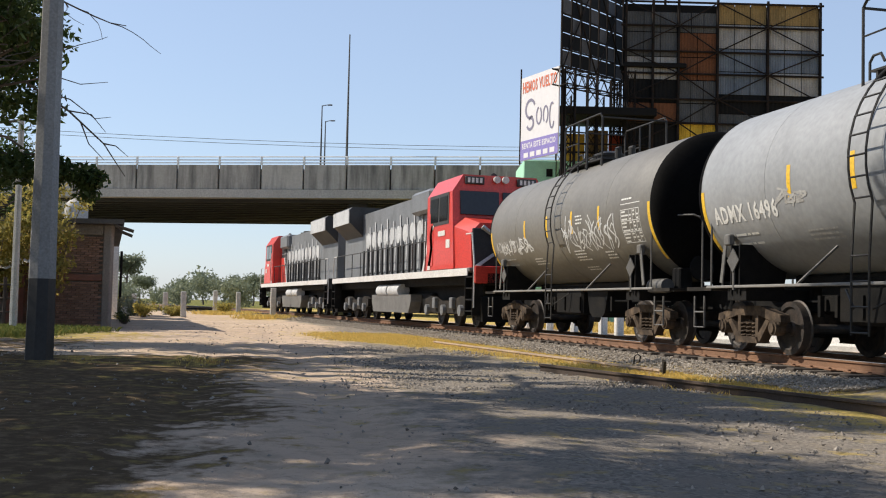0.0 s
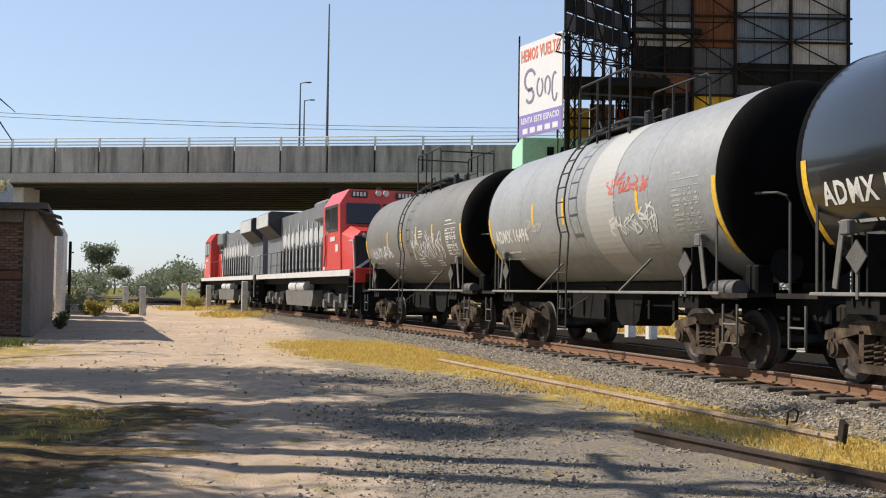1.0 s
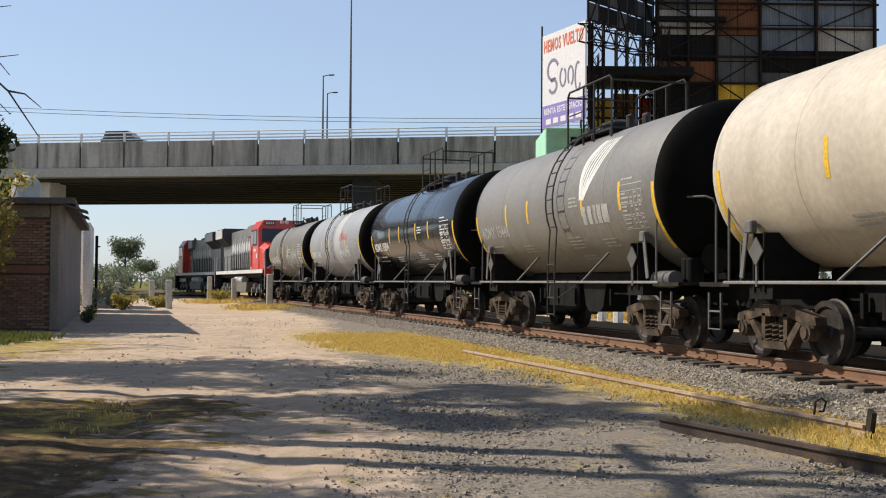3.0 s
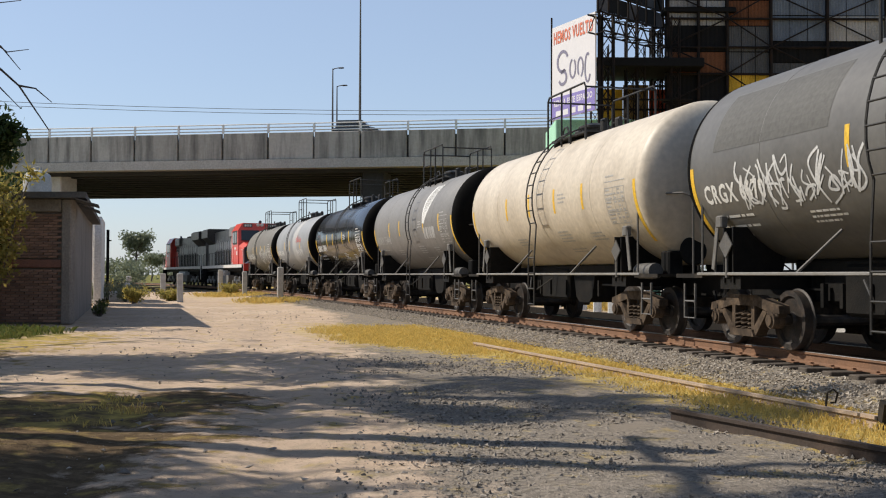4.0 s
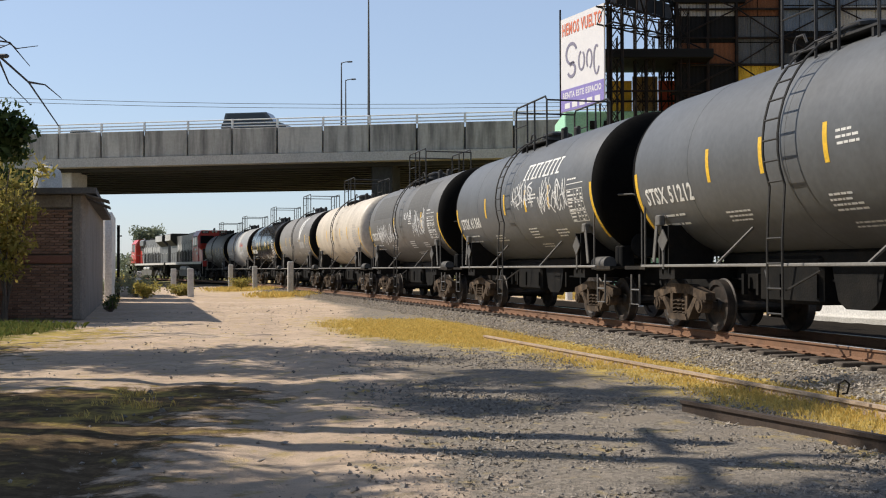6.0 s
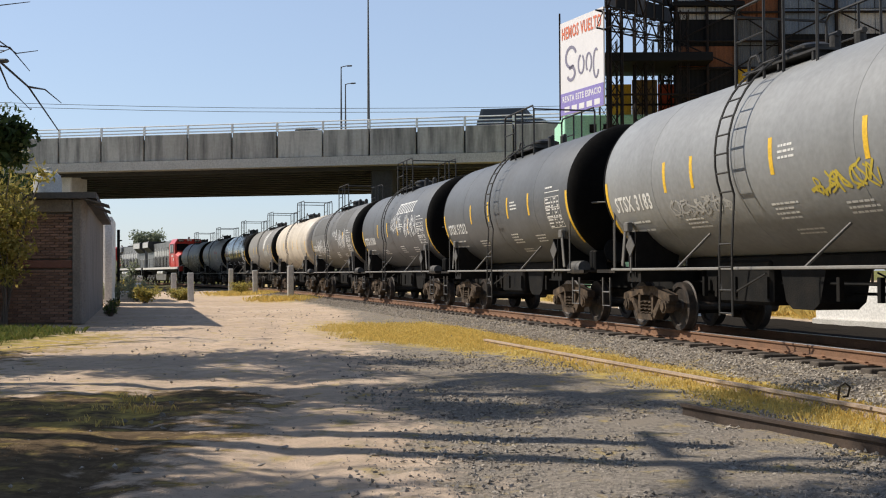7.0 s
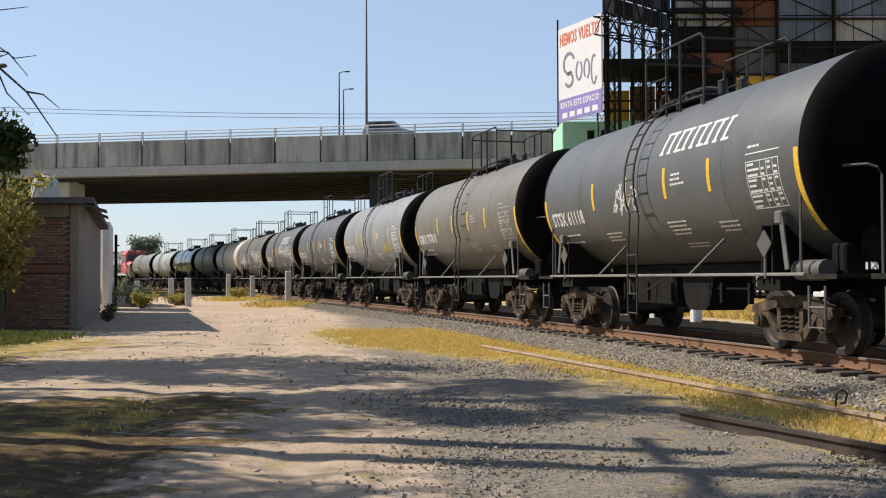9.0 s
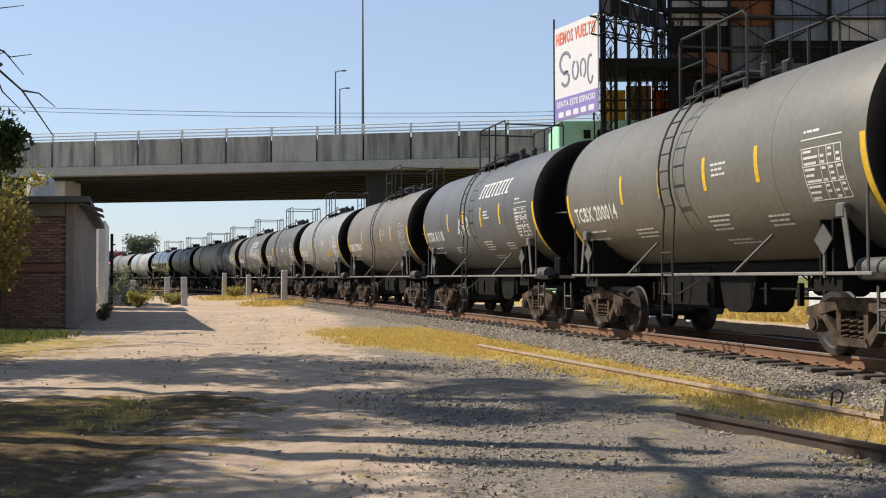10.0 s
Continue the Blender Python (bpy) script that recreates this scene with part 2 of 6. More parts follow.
def ground_material():
    mt = bpy.data.materials.new("dusty_ground")
    mt.use_nodes = True
    nt = mt.node_tree
    n, l = nt.nodes, nt.links
    b = n["Principled BSDF"]
    b.inputs["Roughness"].default_value, b.inputs["Specular IOR Level"].default_value = 1.0, 0.0
    co = n.new("ShaderNodeTexCoord")

    def tex(scale, detail=6, kind="ShaderNodeTexNoise"):
        t = n.new(kind)
        t.inputs["Scale"].default_value = scale
        if kind == "ShaderNodeTexNoise":
            t.inputs["Detail"].default_value = detail
            t.inputs["Roughness"].default_value = 0.65
        l.new(co.outputs["Object"], t.inputs["Vector"])
        return t

    def mixed(a, bcol, fac):
        m = n.new("ShaderNodeMix")
        m.data_type = "RGBA"
        for key, v in (("A", a), ("B", bcol)):
            if isinstance(v, tuple):
                m.inputs[key].default_value = (*v, 1)
            else:
                l.new(v, m.inputs[key])
        l.new(fac, m.inputs["Factor"])
        return m.outputs["Result"]

    def ramped(src, lo, hi):
        r = n.new("ShaderNodeMapRange")
        r.inputs["From Min"].default_value, r.inputs["From Max"].default_value = lo, hi
        l.new(src, r.inputs["Value"])
        return r.outputs[0]

    def zone(name, spread=0.35, soft=0.15):
        a = n.new("ShaderNodeAttribute")
        a.attribute_name = name
        s = n.new("ShaderNodeMath")
        s.operation = "ADD"
        l.new(a.outputs["Fac"], s.inputs[0])
        wob = ramped(tex(2.2, 8).outputs["Fac"], 0.3, 0.7)
        w = n.new("ShaderNodeMath")
        w.operation = "MULTIPLY_ADD"
        l.new(wob, w.inputs[0])
        w.inputs[1].default_value, w.inputs[2].default_value = spread * 2, -spread
        l.new(w.outputs[0], s.inputs[1])
        return ramped(s.outputs[0], 0.5 - soft, 0.5 + soft)

    dirt = mixed((0.585, 0.445, 0.33), (0.495, 0.375, 0.275), ramped(tex(0.7).outputs["Fac"], 0.35, 0.65))
    dirt = mixed(dirt, (0.66, 0.525, 0.40), ramped(tex(0.22, 4).outputs["Fac"], 0.5, 0.7))
    dirt = mixed(dirt, (0.28, 0.22, 0.165), ramped(tex(14, 8).outputs["Fac"], 0.56, 0.74))
    dirt = mixed(dirt, (0.44, 0.345, 0.255), ramped(tex(3.1, 8).outputs["Fac"], 0.5, 0.6))
    vor = tex(30, kind="ShaderNodeTexVoronoi")
    gravel = mixed((0.17, 0.15, 0.125), (0.34, 0.295, 0.245), ramped(vor.outputs["Color"], 0.1, 0.9))
    gravel = mixed(gravel, (0.27, 0.23, 0.185), ramped(tex(1.3).outputs["Fac"], 0.48, 0.66))
    straw = mixed((0.56, 0.41, 0.125), (0.40, 0.30, 0.10), ramped(tex(9).outputs["Fac"], 0.4, 0.65))
    green = mixed((0.10, 0.13, 0.035), (0.24, 0.2, 0.08), ramped(tex(4).outputs["Fac"], 0.4, 0.65))
    col = mixed(dirt, gravel, zone("gravel"))
    # dark verge soil, its colour deepened further for the tree shade there
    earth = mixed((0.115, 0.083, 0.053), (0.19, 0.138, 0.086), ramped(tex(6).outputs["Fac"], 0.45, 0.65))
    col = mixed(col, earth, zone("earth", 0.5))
    col = mixed(col, straw, zone("straw", 0.6, 0.34))
    col = mixed(col, green, zone("green"))
    # the train's shade, put into the ground colour as a near-black band
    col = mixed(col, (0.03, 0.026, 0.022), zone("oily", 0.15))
    l.new(col, b.inputs["Base Color"])
    bp = n.new("ShaderNodeBump")
    bp.inputs["Strength"].default_value, bp.inputs["Distance"].default_value = 0.75, 0.035
    hm = n.new("ShaderNodeMath")
    hm.operation = "ADD"
    l.new(tex(11, 8).outputs["Fac"], hm.inputs[0])
    l.new(tex(45, 4).outputs["Fac"], hm.inputs[1])
    l.new(hm.outputs[0], bp.inputs["Height"])
    l.new(bp.outputs[0], b.inputs["Normal"])
    return mt


def ramp01(v, a, b):
    return np.clip((v - a) / (b - a), 0, 1)


def zones(x, y):
    """Shares of gravel, straw, green weeds, train shade and shaded earth at places on the ground."""
    off = beside(x, y)
    x, y = x / 1.12, y / 1.12
    gravel = ramp01(x + 0.6 + 0.11 * (y - 8), -0.6, 1.4) * ramp01(60 - y, 0, 25)
    gravel = np.maximum(gravel, ramp01(3.4 - off, 0, 0.8)) * (off > -2.6)
    straw = ramp01(off, 2.2, 2.8) * ramp01(4.5 + ramp01(y, 17, 22) * 2.2 - off, -0.5, 1.4) * ramp01(31 - y, -1, 4.5) * ramp01(y, -14, -10)
    siding = abs((x - 0.78) * 0.957 + (y - 20.34) * 0.29)
    straw = np.maximum(straw, ramp01(1.4 - siding, 0, 0.9) * ramp01(25 - y, 0, 6) * 0.42)
    left = np.exp(-(((x + 4.2) / 1.9) ** 2 + ((y - 11.0) / 1.5) ** 2)) * (0.75 + 0.9 * np.sin(x * 2.3 + y * 3.1) * np.sin(y * 2.7 - x))
    straw = np.maximum(straw, np.clip(left * 0.6, 0, 0.5))
    straw = np.maximum(straw, ramp01(-off, 8.2, 9.4) * ramp01(60 + off, 0, 20) * 0.9)
    straw = np.maximum(straw, 0.62 * ramp01(-7.0 - x, -1.2, 0.8) * ramp01(y, 18, 20) * ramp01(27 - y, 0, 3))
    for cx, cy, r in ((-8.0, 54.6, 2.2), (-12.6, 70, 3.0)):
        straw = np.maximum(straw, 0.85 * np.exp(-(((x - cx) / r) ** 2 + ((y - cy) / (r * 1.6)) ** 2)))
    green = ramp01(-8.2 - x, -0.8, 1.4) * ramp01(y, 18.5, 20.5) * ramp01(28 - y, 0, 3) * 0.85
    green = np.maximum(green, ramp01(-x, 22, 30) * 0.6)
    green = np.maximum(green, ramp01(y, 120, 150) * 0.7)
    # painted shade: from under the train to beyond the track
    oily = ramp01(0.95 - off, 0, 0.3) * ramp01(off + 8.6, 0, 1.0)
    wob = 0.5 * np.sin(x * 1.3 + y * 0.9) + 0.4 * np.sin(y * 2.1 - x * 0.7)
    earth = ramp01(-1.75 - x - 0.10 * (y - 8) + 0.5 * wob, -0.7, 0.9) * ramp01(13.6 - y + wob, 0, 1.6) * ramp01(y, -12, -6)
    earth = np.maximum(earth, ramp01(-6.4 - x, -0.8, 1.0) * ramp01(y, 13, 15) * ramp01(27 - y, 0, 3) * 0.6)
    return gravel, np.clip(straw, 0, 1), np.clip(green, 0, 1), oily, earth


def make_ground():
    def axis(lo, hi, step, far):
        core = list(np.arange(lo, hi, step))
        out, d, p = [], step, hi
        while p < far:
            out.append(p)
            d *= 1.22
            p += d
        back, d, p = [], step, lo
        while p > -far:
            d *= 1.22
            p -= d
            back.append(p)
        return np.array(back[::-1] + core + out + [far])

    xs, ys = axis(-15, 13, 0.22, 4000), axis(3.5, 36, 0.22, 4000)
    gx, gy = np.meshgrid(xs, ys)
    near = (abs(gx) < 60) & (gy < 140) & (gy > -30)
    z = np.zeros_like(gx)
    z[near] = 0.05 * hash_noise(gx[near], gy[near], 0.35) + 0.028 * hash_noise(gx[near], gy[near], 1.7, 3.0) + 0.012 * hash_noise(gx[near], gy[near], 5.0, 5.0)
    off = beside(gx, gy)
    bank = ramp01(3.0 - abs(off), 0, 1.3) * (gy < 330) * (gy > -45)
    z = z * (1 - 0.6 * bank) + 0.07 * bank + 0.075 * ramp01(2.05 - abs(off), 0, 0.6) * (gy < 330) * (gy > -45)
    # wheel ruts of the dirt road
    mid = -0.16 * (gy - 8) - 1.9
    for k in (-0.8, 0.8):
        z -= 0.035 * np.exp(-((gx - mid - k) / 0.28) ** 2) * (gy < 60) * (gy > 0)
    verts = np.stack([gx, gy, z], -1).reshape(-1, 3)
    w = len(xs)
    idx = np.arange(len(verts)).reshape(gx.shape)
    faces = np.stack([idx[:-1, :-1], idx[:-1, 1:], idx[1:, 1:], idx[1:, :-1]], -1).reshape(-1, 4)
    me = bpy.data.meshes.new("ground")
    me.from_pydata(verts.tolist(), [], faces.tolist())
    me.polygons.foreach_set("use_smooth", [True] * len(me.polygons))
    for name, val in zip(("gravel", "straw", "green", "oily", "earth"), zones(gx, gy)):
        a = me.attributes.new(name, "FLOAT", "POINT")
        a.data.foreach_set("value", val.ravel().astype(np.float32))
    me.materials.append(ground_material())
    return tagged(new("ground", me), "dusty dirt road with gravel and dry yellow grass", "ground", kind="structure")


make_ground()


# ---- track ----
RAIL_OUT = [(-0.07, 0), (0.07, 0), (0.07, 0.015), (0.012, 0.035), (0.012, 0.125), (0.036, 0.138), (0.036, 0.168), (-0.036, 0.168), (-0.036, 0.138), (-0.012, 0.125), (-0.012, 0.035), (-0.07, 0.015)]


def swept(outline, stations):
    """An outline of (across, up) swept along stations of (x, y, z, heading)."""
    g, n = Geo(), len(outline)
    for x, y, z, th in stations:
        g.v += [(x + a * math.cos(th), y + a * math.sin(th), z + h) for a, h in outline]
    for i in range(len(stations) - 1):
        g.f += [(i * n + k, i * n + (k + 1) % n, (i + 1) * n + (k + 1) % n, (i + 1) * n + k) for k in range(n)]
    g.f += [tuple(range(n)), tuple(reversed(range((len(stations) - 1) * n, len(stations) * n)))]
    return g


def make_track():
    tr = thing("railway_track", "single railway track with rusty rails on timber ties", "railway track", kind="structure")
    for side, lab in ((-GAUGE / 2, ""), (GAUGE / 2, "")):
        st = [(*on_track(s, side)[:2], RAIL_Z - 0.172, on_track(s, side)[2]) for s in np.arange(-40, 330, 2.0)]
        part("rail", swept(RAIL_OUT, st), M["rust_rail"], tr, "rusty steel rail")
        top = swept([(-0.034, 0), (0.034, 0), (0.03, 0.006), (-0.03, 0.006)], [(x, y, RAIL_Z - 0.004, th) for x, y, z, th in st])
        part("rail_head", top, M["rail_top"], tr, "polished running surface")
    return tr


track = make_track()


# ---- overpass ----
BU, BN = Vector((0.983, -0.183, 0)), Vector((0.183, 0.983, 0))
B0 = Vector((-5.84, 82.0, 0))
BM = Matrix(((BU.x, BN.x, 0, B0.x), (BU.y, BN.y, 0, B0.y), (0, 0, 1, 0), (0, 0, 0, 1)))
DECK_Z, PAR_Z, BAY = 11.72, 12.0, 3.58


def make_overpass():
    br = thing("overpass", "grey concrete road overpass with stained panels and white railing", "bridge", BM, kind="structure")
    W, L = 26.0, 240.0
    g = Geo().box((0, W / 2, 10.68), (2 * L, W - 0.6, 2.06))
    part("deck", g, M["concrete_shaded"], br, "concrete deck slab with shade in its colour")
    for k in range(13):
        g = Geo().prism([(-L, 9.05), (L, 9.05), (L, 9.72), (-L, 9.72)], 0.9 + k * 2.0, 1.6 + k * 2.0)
        part("girder", g, M["concrete_shaded"], br)
    for y0, y1 in ((-0.25, 0.9), (W - 0.9, W + 0.25)):
        part("ledge", Geo().prism([(-L, 9.32), (L, 9.32), (L, 10.0), (-L, 10.0)], y0, y1), M["concrete_edge"], br, "pale concrete edge beam")
    pm = Geo().box((0, 0, 0), (BAY - 0.13, 0.28, PAR_Z - 10.0), None, 0.03).mesh("parapet_panel", M["concrete"])
    for y in (0.0, W):
        for i in range(-34, 35):
            part("parapet_panel", pm, None, br, at=pose(i * BAY - BAY / 2, y + 0.02 * ((i * 7) % 3 - 1), (PAR_Z + 10.0) / 2 + 0.01))
    stub = Geo().box((0, 0, 0.36), (0.16, 0.14, 0.72), None, 0.02).mesh("railing_post", M["white_paint"])
    for y in (0.0, W):
        for i in range(-34, 35):
            part("railing_post", stub, None, br, at=pose(i * BAY, y, PAR_Z))
        for z in (12.18, 12.42, 12.68):
            part("railing_bar", Geo().cyl((-L, y, z), (L, y, z), 0.045, 8), M["white_paint"], br, "white painted steel bar")
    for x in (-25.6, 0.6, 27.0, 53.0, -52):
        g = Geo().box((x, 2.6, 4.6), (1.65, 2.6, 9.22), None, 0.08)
        # right-hand piers take the concrete darkened for shade
        part("pier", g, M["post"] if x < 0 else M["concrete_shaded"], br, "concrete pier")
    return br


overpass = make_overpass()


def make_lamp(x, y, z, h, double, label):
    lp = thing("street_lamp", label, "street lamp", BM @ pose(x, y, z), "lamps on the overpass")
    part("pole", Geo().cyl((0, 0, 0), (0, 0, h), 0.11, 8, 0.05), M["grey_metal"], lp)
    part("base_plate", Geo().box((0, 0, 0.1), (0.4, 0.4, 0.2), None, 0.03), M["grey_metal"], lp)
    if double:
        part("arm", Geo().pipe([(0, 0, h - 0.1), (0.15, 0, h), (0.5, 0, h + 0.05)], 0.04), M["grey_metal"], lp)
        part("lamp_head", Geo().box((0.75, 0, h + 0.04), (0.5, 0.2, 0.12), None, 0.04), M["grey_metal"], lp)
    return lp


make_lamp(-0.2, 0.5, DECK_Z, 11.0, False, "tall thin grey lamp post on the overpass")
make_lamp(-6.2, 14.0, DECK_Z, 7.7, True, "grey lamp post with a short arm on the overpass")
make_lamp(-7.8, 21.0, DECK_Z, 7.4, True, "grey lamp post with a short arm on the overpass")
make_lamp(27.5, 12.0, DECK_Z, 7.5, True, "grey lamp post with a short arm on the overpass")


# ---- brick building beside the road ----
def make_building():
    bd = thing("brick_building", "small unplastered red brick building with a dark flat roof slab", "building")
    A, D = Vector((-9.76, 29.6, 0)), Vector((-0.27, 0.963, 0)).normalized()
    E_, H = Vector((-0.999, 0.03, 0)), 3.35
    far, wide, t = 15.8, 6.5, 0.25
    Bc = A + D * far
    rotf = Matrix.Rotation(math.atan2(E_.y, E_.x), 4, "Z")
    rots = Matrix.Rotation(math.atan2(D.y, D.x), 4, "Z")
    # front wall core, recessed behind the bricks
    c = A + E_ * (wide / 2) + D * 0.20
    part("front_wall", Geo().box((c.x, c.y, H / 2), (wide - 0.3, 0.2, H), rotf), M["mortar"], bd, "grey mortar wall")
    for k, w in ((0.13, 0.26), (3.4, 0.4), (6.3, 0.4)):
        c = A + E_ * k + D * 0.14
        part("column", Geo().box((c.x, c.y, H / 2), (w, 0.34, H), rotf, 0.03), M["plaster"], bd, "rough concrete column")
    for z, h in ((H - 0.17, 0.34), (1.62, 0.22)):
        c = A + E_ * 1.72 + D * 0.135
        part("tie_beam", Geo().box((c.x, c.y, z), (2.88, 0.30 if z > 2 else 0.26, h), rotf, 0.02), M["plaster"] if z > 2 else M["brick_plain"], bd, "concrete tie beam")
    c = A + D * (far / 2 + 0.32) + E_ * 0.12
    part("side_wall", Geo().box((c.x, c.y, H / 2), (far - 0.64, 0.24, H), rots), M["plaster"], bd, "weathered plaster wall with a pink lower coat")
    c = Bc + E_ * (wide / 2)
    part("rear_wall", Geo().box((c.x, c.y, H / 2), (wide, 0.2, H), rotf), M["plaster"], bd)
    slab = Geo()
    pts = [A + E_ * -0.35 + D * -0.45, A + E_ * wide + D * -0.45, Bc + E_ * wide + D * 0.3, Bc + E_ * -0.35 + D * 0.3]
    slab.add([(p.x, p.y, z) for z in (H + 0.003, H + 0.16) for p in pts], [(3, 2, 1, 0), (4, 5, 6, 7), (0, 1, 5, 4), (1, 2, 6, 5), (2, 3, 7, 6), (3, 0, 4, 7)])
    part("roof", slab, M["roof_dark"], bd, "dark concrete roof slab")
    for k in range(2):
        p = A + E_ * -0.38 + D * (0.3 + k * 1.6)
        part("roof_sheet", Geo().box((p.x, p.y, H - 0.1 - 0.05 * (k % 2)), (1.3, 0.6, 0.03), rots @ Matrix.Rotation(radians(16 + 5 * (k % 3)), 4, "X")), M["roof_dark"], bd, "bent corrugated sheet")
    bm = Geo().box((0, 0, 0), (0.235, 0.10, 0.062), None, 0.006).mesh("brick", M["brick"])
    rng = random.Random(4)
    for row in range(42):
        z = 0.09 + row * 0.0745
        if z > H - 0.36 or 1.5 < z < 1.75:
            continue
        for k in range(9):
            u = 0.40 + k * 0.25 + (0.125 if row % 2 else 0)
            if u > 2.5:
                continue
            p = A + E_ * u + D * (0.065 + rng.uniform(-0.012, 0.012))
            part("brick", bm, None, bd, at=Matrix.Translation((p.x, p.y, z)) @ rotf @ Matrix.Rotation(rng.uniform(-0.01, 0.01), 4, "Y"))
    g = Geo()
    for row in range(42):
        z = 0.09 + row * 0.0745
        if z > H - 0.36:
            continue
        for k in range(15):
            u = 2.62 + k * 0.25 + (0.125 if row % 2 else 0)
            if u < 6.1 and abs(u - 3.4) > 0.3:
                p = A + E_ * u + D * 0.065
                g.box((p.x, p.y, z), (0.235, 0.10, 0.062), rotf)
    tagged(part("far_bricks", g, M["brick"], bd), kind="stuff")
    return bd


M["roof_dark"] = surface("dark_weathered_roof", (0.07, 0.065, 0.06), 0.9, 0.0, (0.15, 0.13, 0.11), 0.5, 1.5, 15)
make_building()

tank = thing("water_tank", "beige domed water tank on the flat roof", "water tank", pose(-12.5, 34.5, 3.51))
part("tank_body", Geo().lathe([(0.01, 0), (0.40, 0), (0.42, 0.1), (0.42, 0.75), (0.38, 0.92), (0.24, 1.03), (0.1, 1.08), (0.01, 1.08)], 20), M["post"], tank, "beige plastic tank", 40)
part("tank_lid", Geo().lathe([(0.01, 1.07), (0.13, 1.07), (0.13, 1.15), (0.01, 1.17)], 14), M["concrete"], tank, "grey lid")


def wall_run(name, label, pts, h, t, mat, cat="wall", coping=0.0):
    w = thing(name, label, cat)
    for (x0, y0), (x1, y1) in zip(pts, pts[1:]):
        d = Vector((x1 - x0, y1 - y0, 0))
        m = Matrix.Rotation(math.atan2(d.y, d.x), 4, "Z")
        part("wall_panel", Geo().box(((x0 + x1) / 2, (y0 + y1) / 2, h / 2), (d.length, t, h), m, 0.02), mat, w)
        if coping:
            part("coping", Geo().box(((x0 + x1) / 2, (y0 + y1) / 2, h + 0.05), (d.length, t + 0.12, 0.1), m, 0.02), M["roof_dark"], w, "dark coping")
    return w


wall_run("white_wall", "whitewashed house wall behind the brick building", [(-14.2, 46.2), (-15.65, 51.5), (-20.6, 52.9)], 3.75, 0.3, M["whitewash"], "wall")
wall_run("white_wall", "whitewashed lower wall with a dark coping", [(-16.4, 53.5), (-18.6, 60.0), (-24, 61.5)], 3.35, 0.3, M["whitewash"], "wall", 0.1)
drain = thing("drain_pipe", "dark downpipe on the white wall", "pipe")
part("pipe", Geo().cyl((-15.3, 51.3, 0.0), (-15.3, 51.3, 3.4), 0.07, 8), M["steel_black"], drain)
part("bracket", Geo().box((-15.25, 51.3, 2.9), (0.22, 0.06, 0.06)), M["steel_black"], drain)


# ---- concrete marker posts ----
def make_post(x, y, h, lean):
    p = thing("marker_post", "weathered white concrete marker post in dry grass", "post", pose(x, y, -0.1, lean, lean * 0.6, 13), "row of marker posts")
    part("shaft", Geo().box((0, 0, h / 2), (0.30, 0.26, h + 0.1), None, 0.035), M["post"], p)
    return p


for x, y, h, lean in ((-7.95, 55.6, 1.78, 0.5), (-12.06, 69.0, 1.6, -1.0), (-14.38, 73.0, 1.72, 1.2), (-12.55, 53.9, 1.45, -1.5), (-15.4, 62.0, 1.45, 0), (-17.6, 63.0, 1.3, 2)):
    make_post(x, y, h, lean)


# ---- billboard structure ----
def lattice(g, p0, p1, a, r=0.05, step=1.0):
    """A square lattice mast or beam from p0 to p1 with side a."""
    p0, p1 = Vector(p0), Vector(p1)
    q = (p1 - p0).to_track_quat("Z", "Y").to_matrix()
    L = (p1 - p0).length
    cs = [Vector((sx * a / 2, sy * a / 2, 0)) for sx, sy in ((-1, -1), (1, -1), (1, 1), (-1, 1))]
    for c in cs:
        g.cyl(p0 + q @ c, p1 + q @ c, r, 4)
    n = max(1, round(L / step))
    for i in range(n):
        za, zb = L * i / n, L * (i + 1) / n
        for k in range(4):
            a0, b0 = cs[k], cs[(k + 1) % 4]
            if i % 2:
                a0, b0 = b0, a0
            g.cyl(p0 + q @ (a0 + Vector((0, 0, za))), p0 + q @ (b0 + Vector((0, 0, zb))), r * 0.6, 4, None, False)
    return g


def on_panel(o, u, geo_pts, lift):
    """Places flat (across, up) points on a panel with its lower left corner at o, along u, lifted off its face."""
    nrm = Vector((u.y, -u.x, 0))
    return [o + u * a + Vector((0, 0, h)) + nrm * lift for a, h in geo_pts]


def text_mesh(body, size, squeeze=1.0):
    """Vertices (flat) and faces of a line of text in the built-in font, starting at 0, 0."""
    cu = bpy.data.curves.new("text", "FONT")
    cu.body, cu.size, cu.resolution_u, cu.offset = body, size, 2, 0.012 * size / 0.4
    cu.space_character = 1.12
    ob = bpy.data.objects.new("text", cu)
    scene.collection.objects.link(ob)
    me = bpy.data.meshes.new_from_object(ob.evaluated_get(bpy.context.evaluated_depsgraph_get()))
    bm = bmesh.new()
    bm.from_mesh(me)
    for k in range(1, 5):  # cut into low rows, so that it can follow a round tank
        bmesh.ops.bisect_plane(bm, geom=bm.verts[:] + bm.edges[:] + bm.faces[:], plane_co=(0, size * k / 6, 0), plane_no=(0, 1, 0))
    bm.verts.index_update()
    v, f = [(p.co.x * squeeze, p.co.y) for p in bm.verts], [tuple(q.index for q in p.verts) for p in bm.faces]
    bm.free()
    bpy.data.objects.remove(ob)
    bpy.data.curves.remove(cu)
    bpy.data.meshes.remove(me)
    return v, f


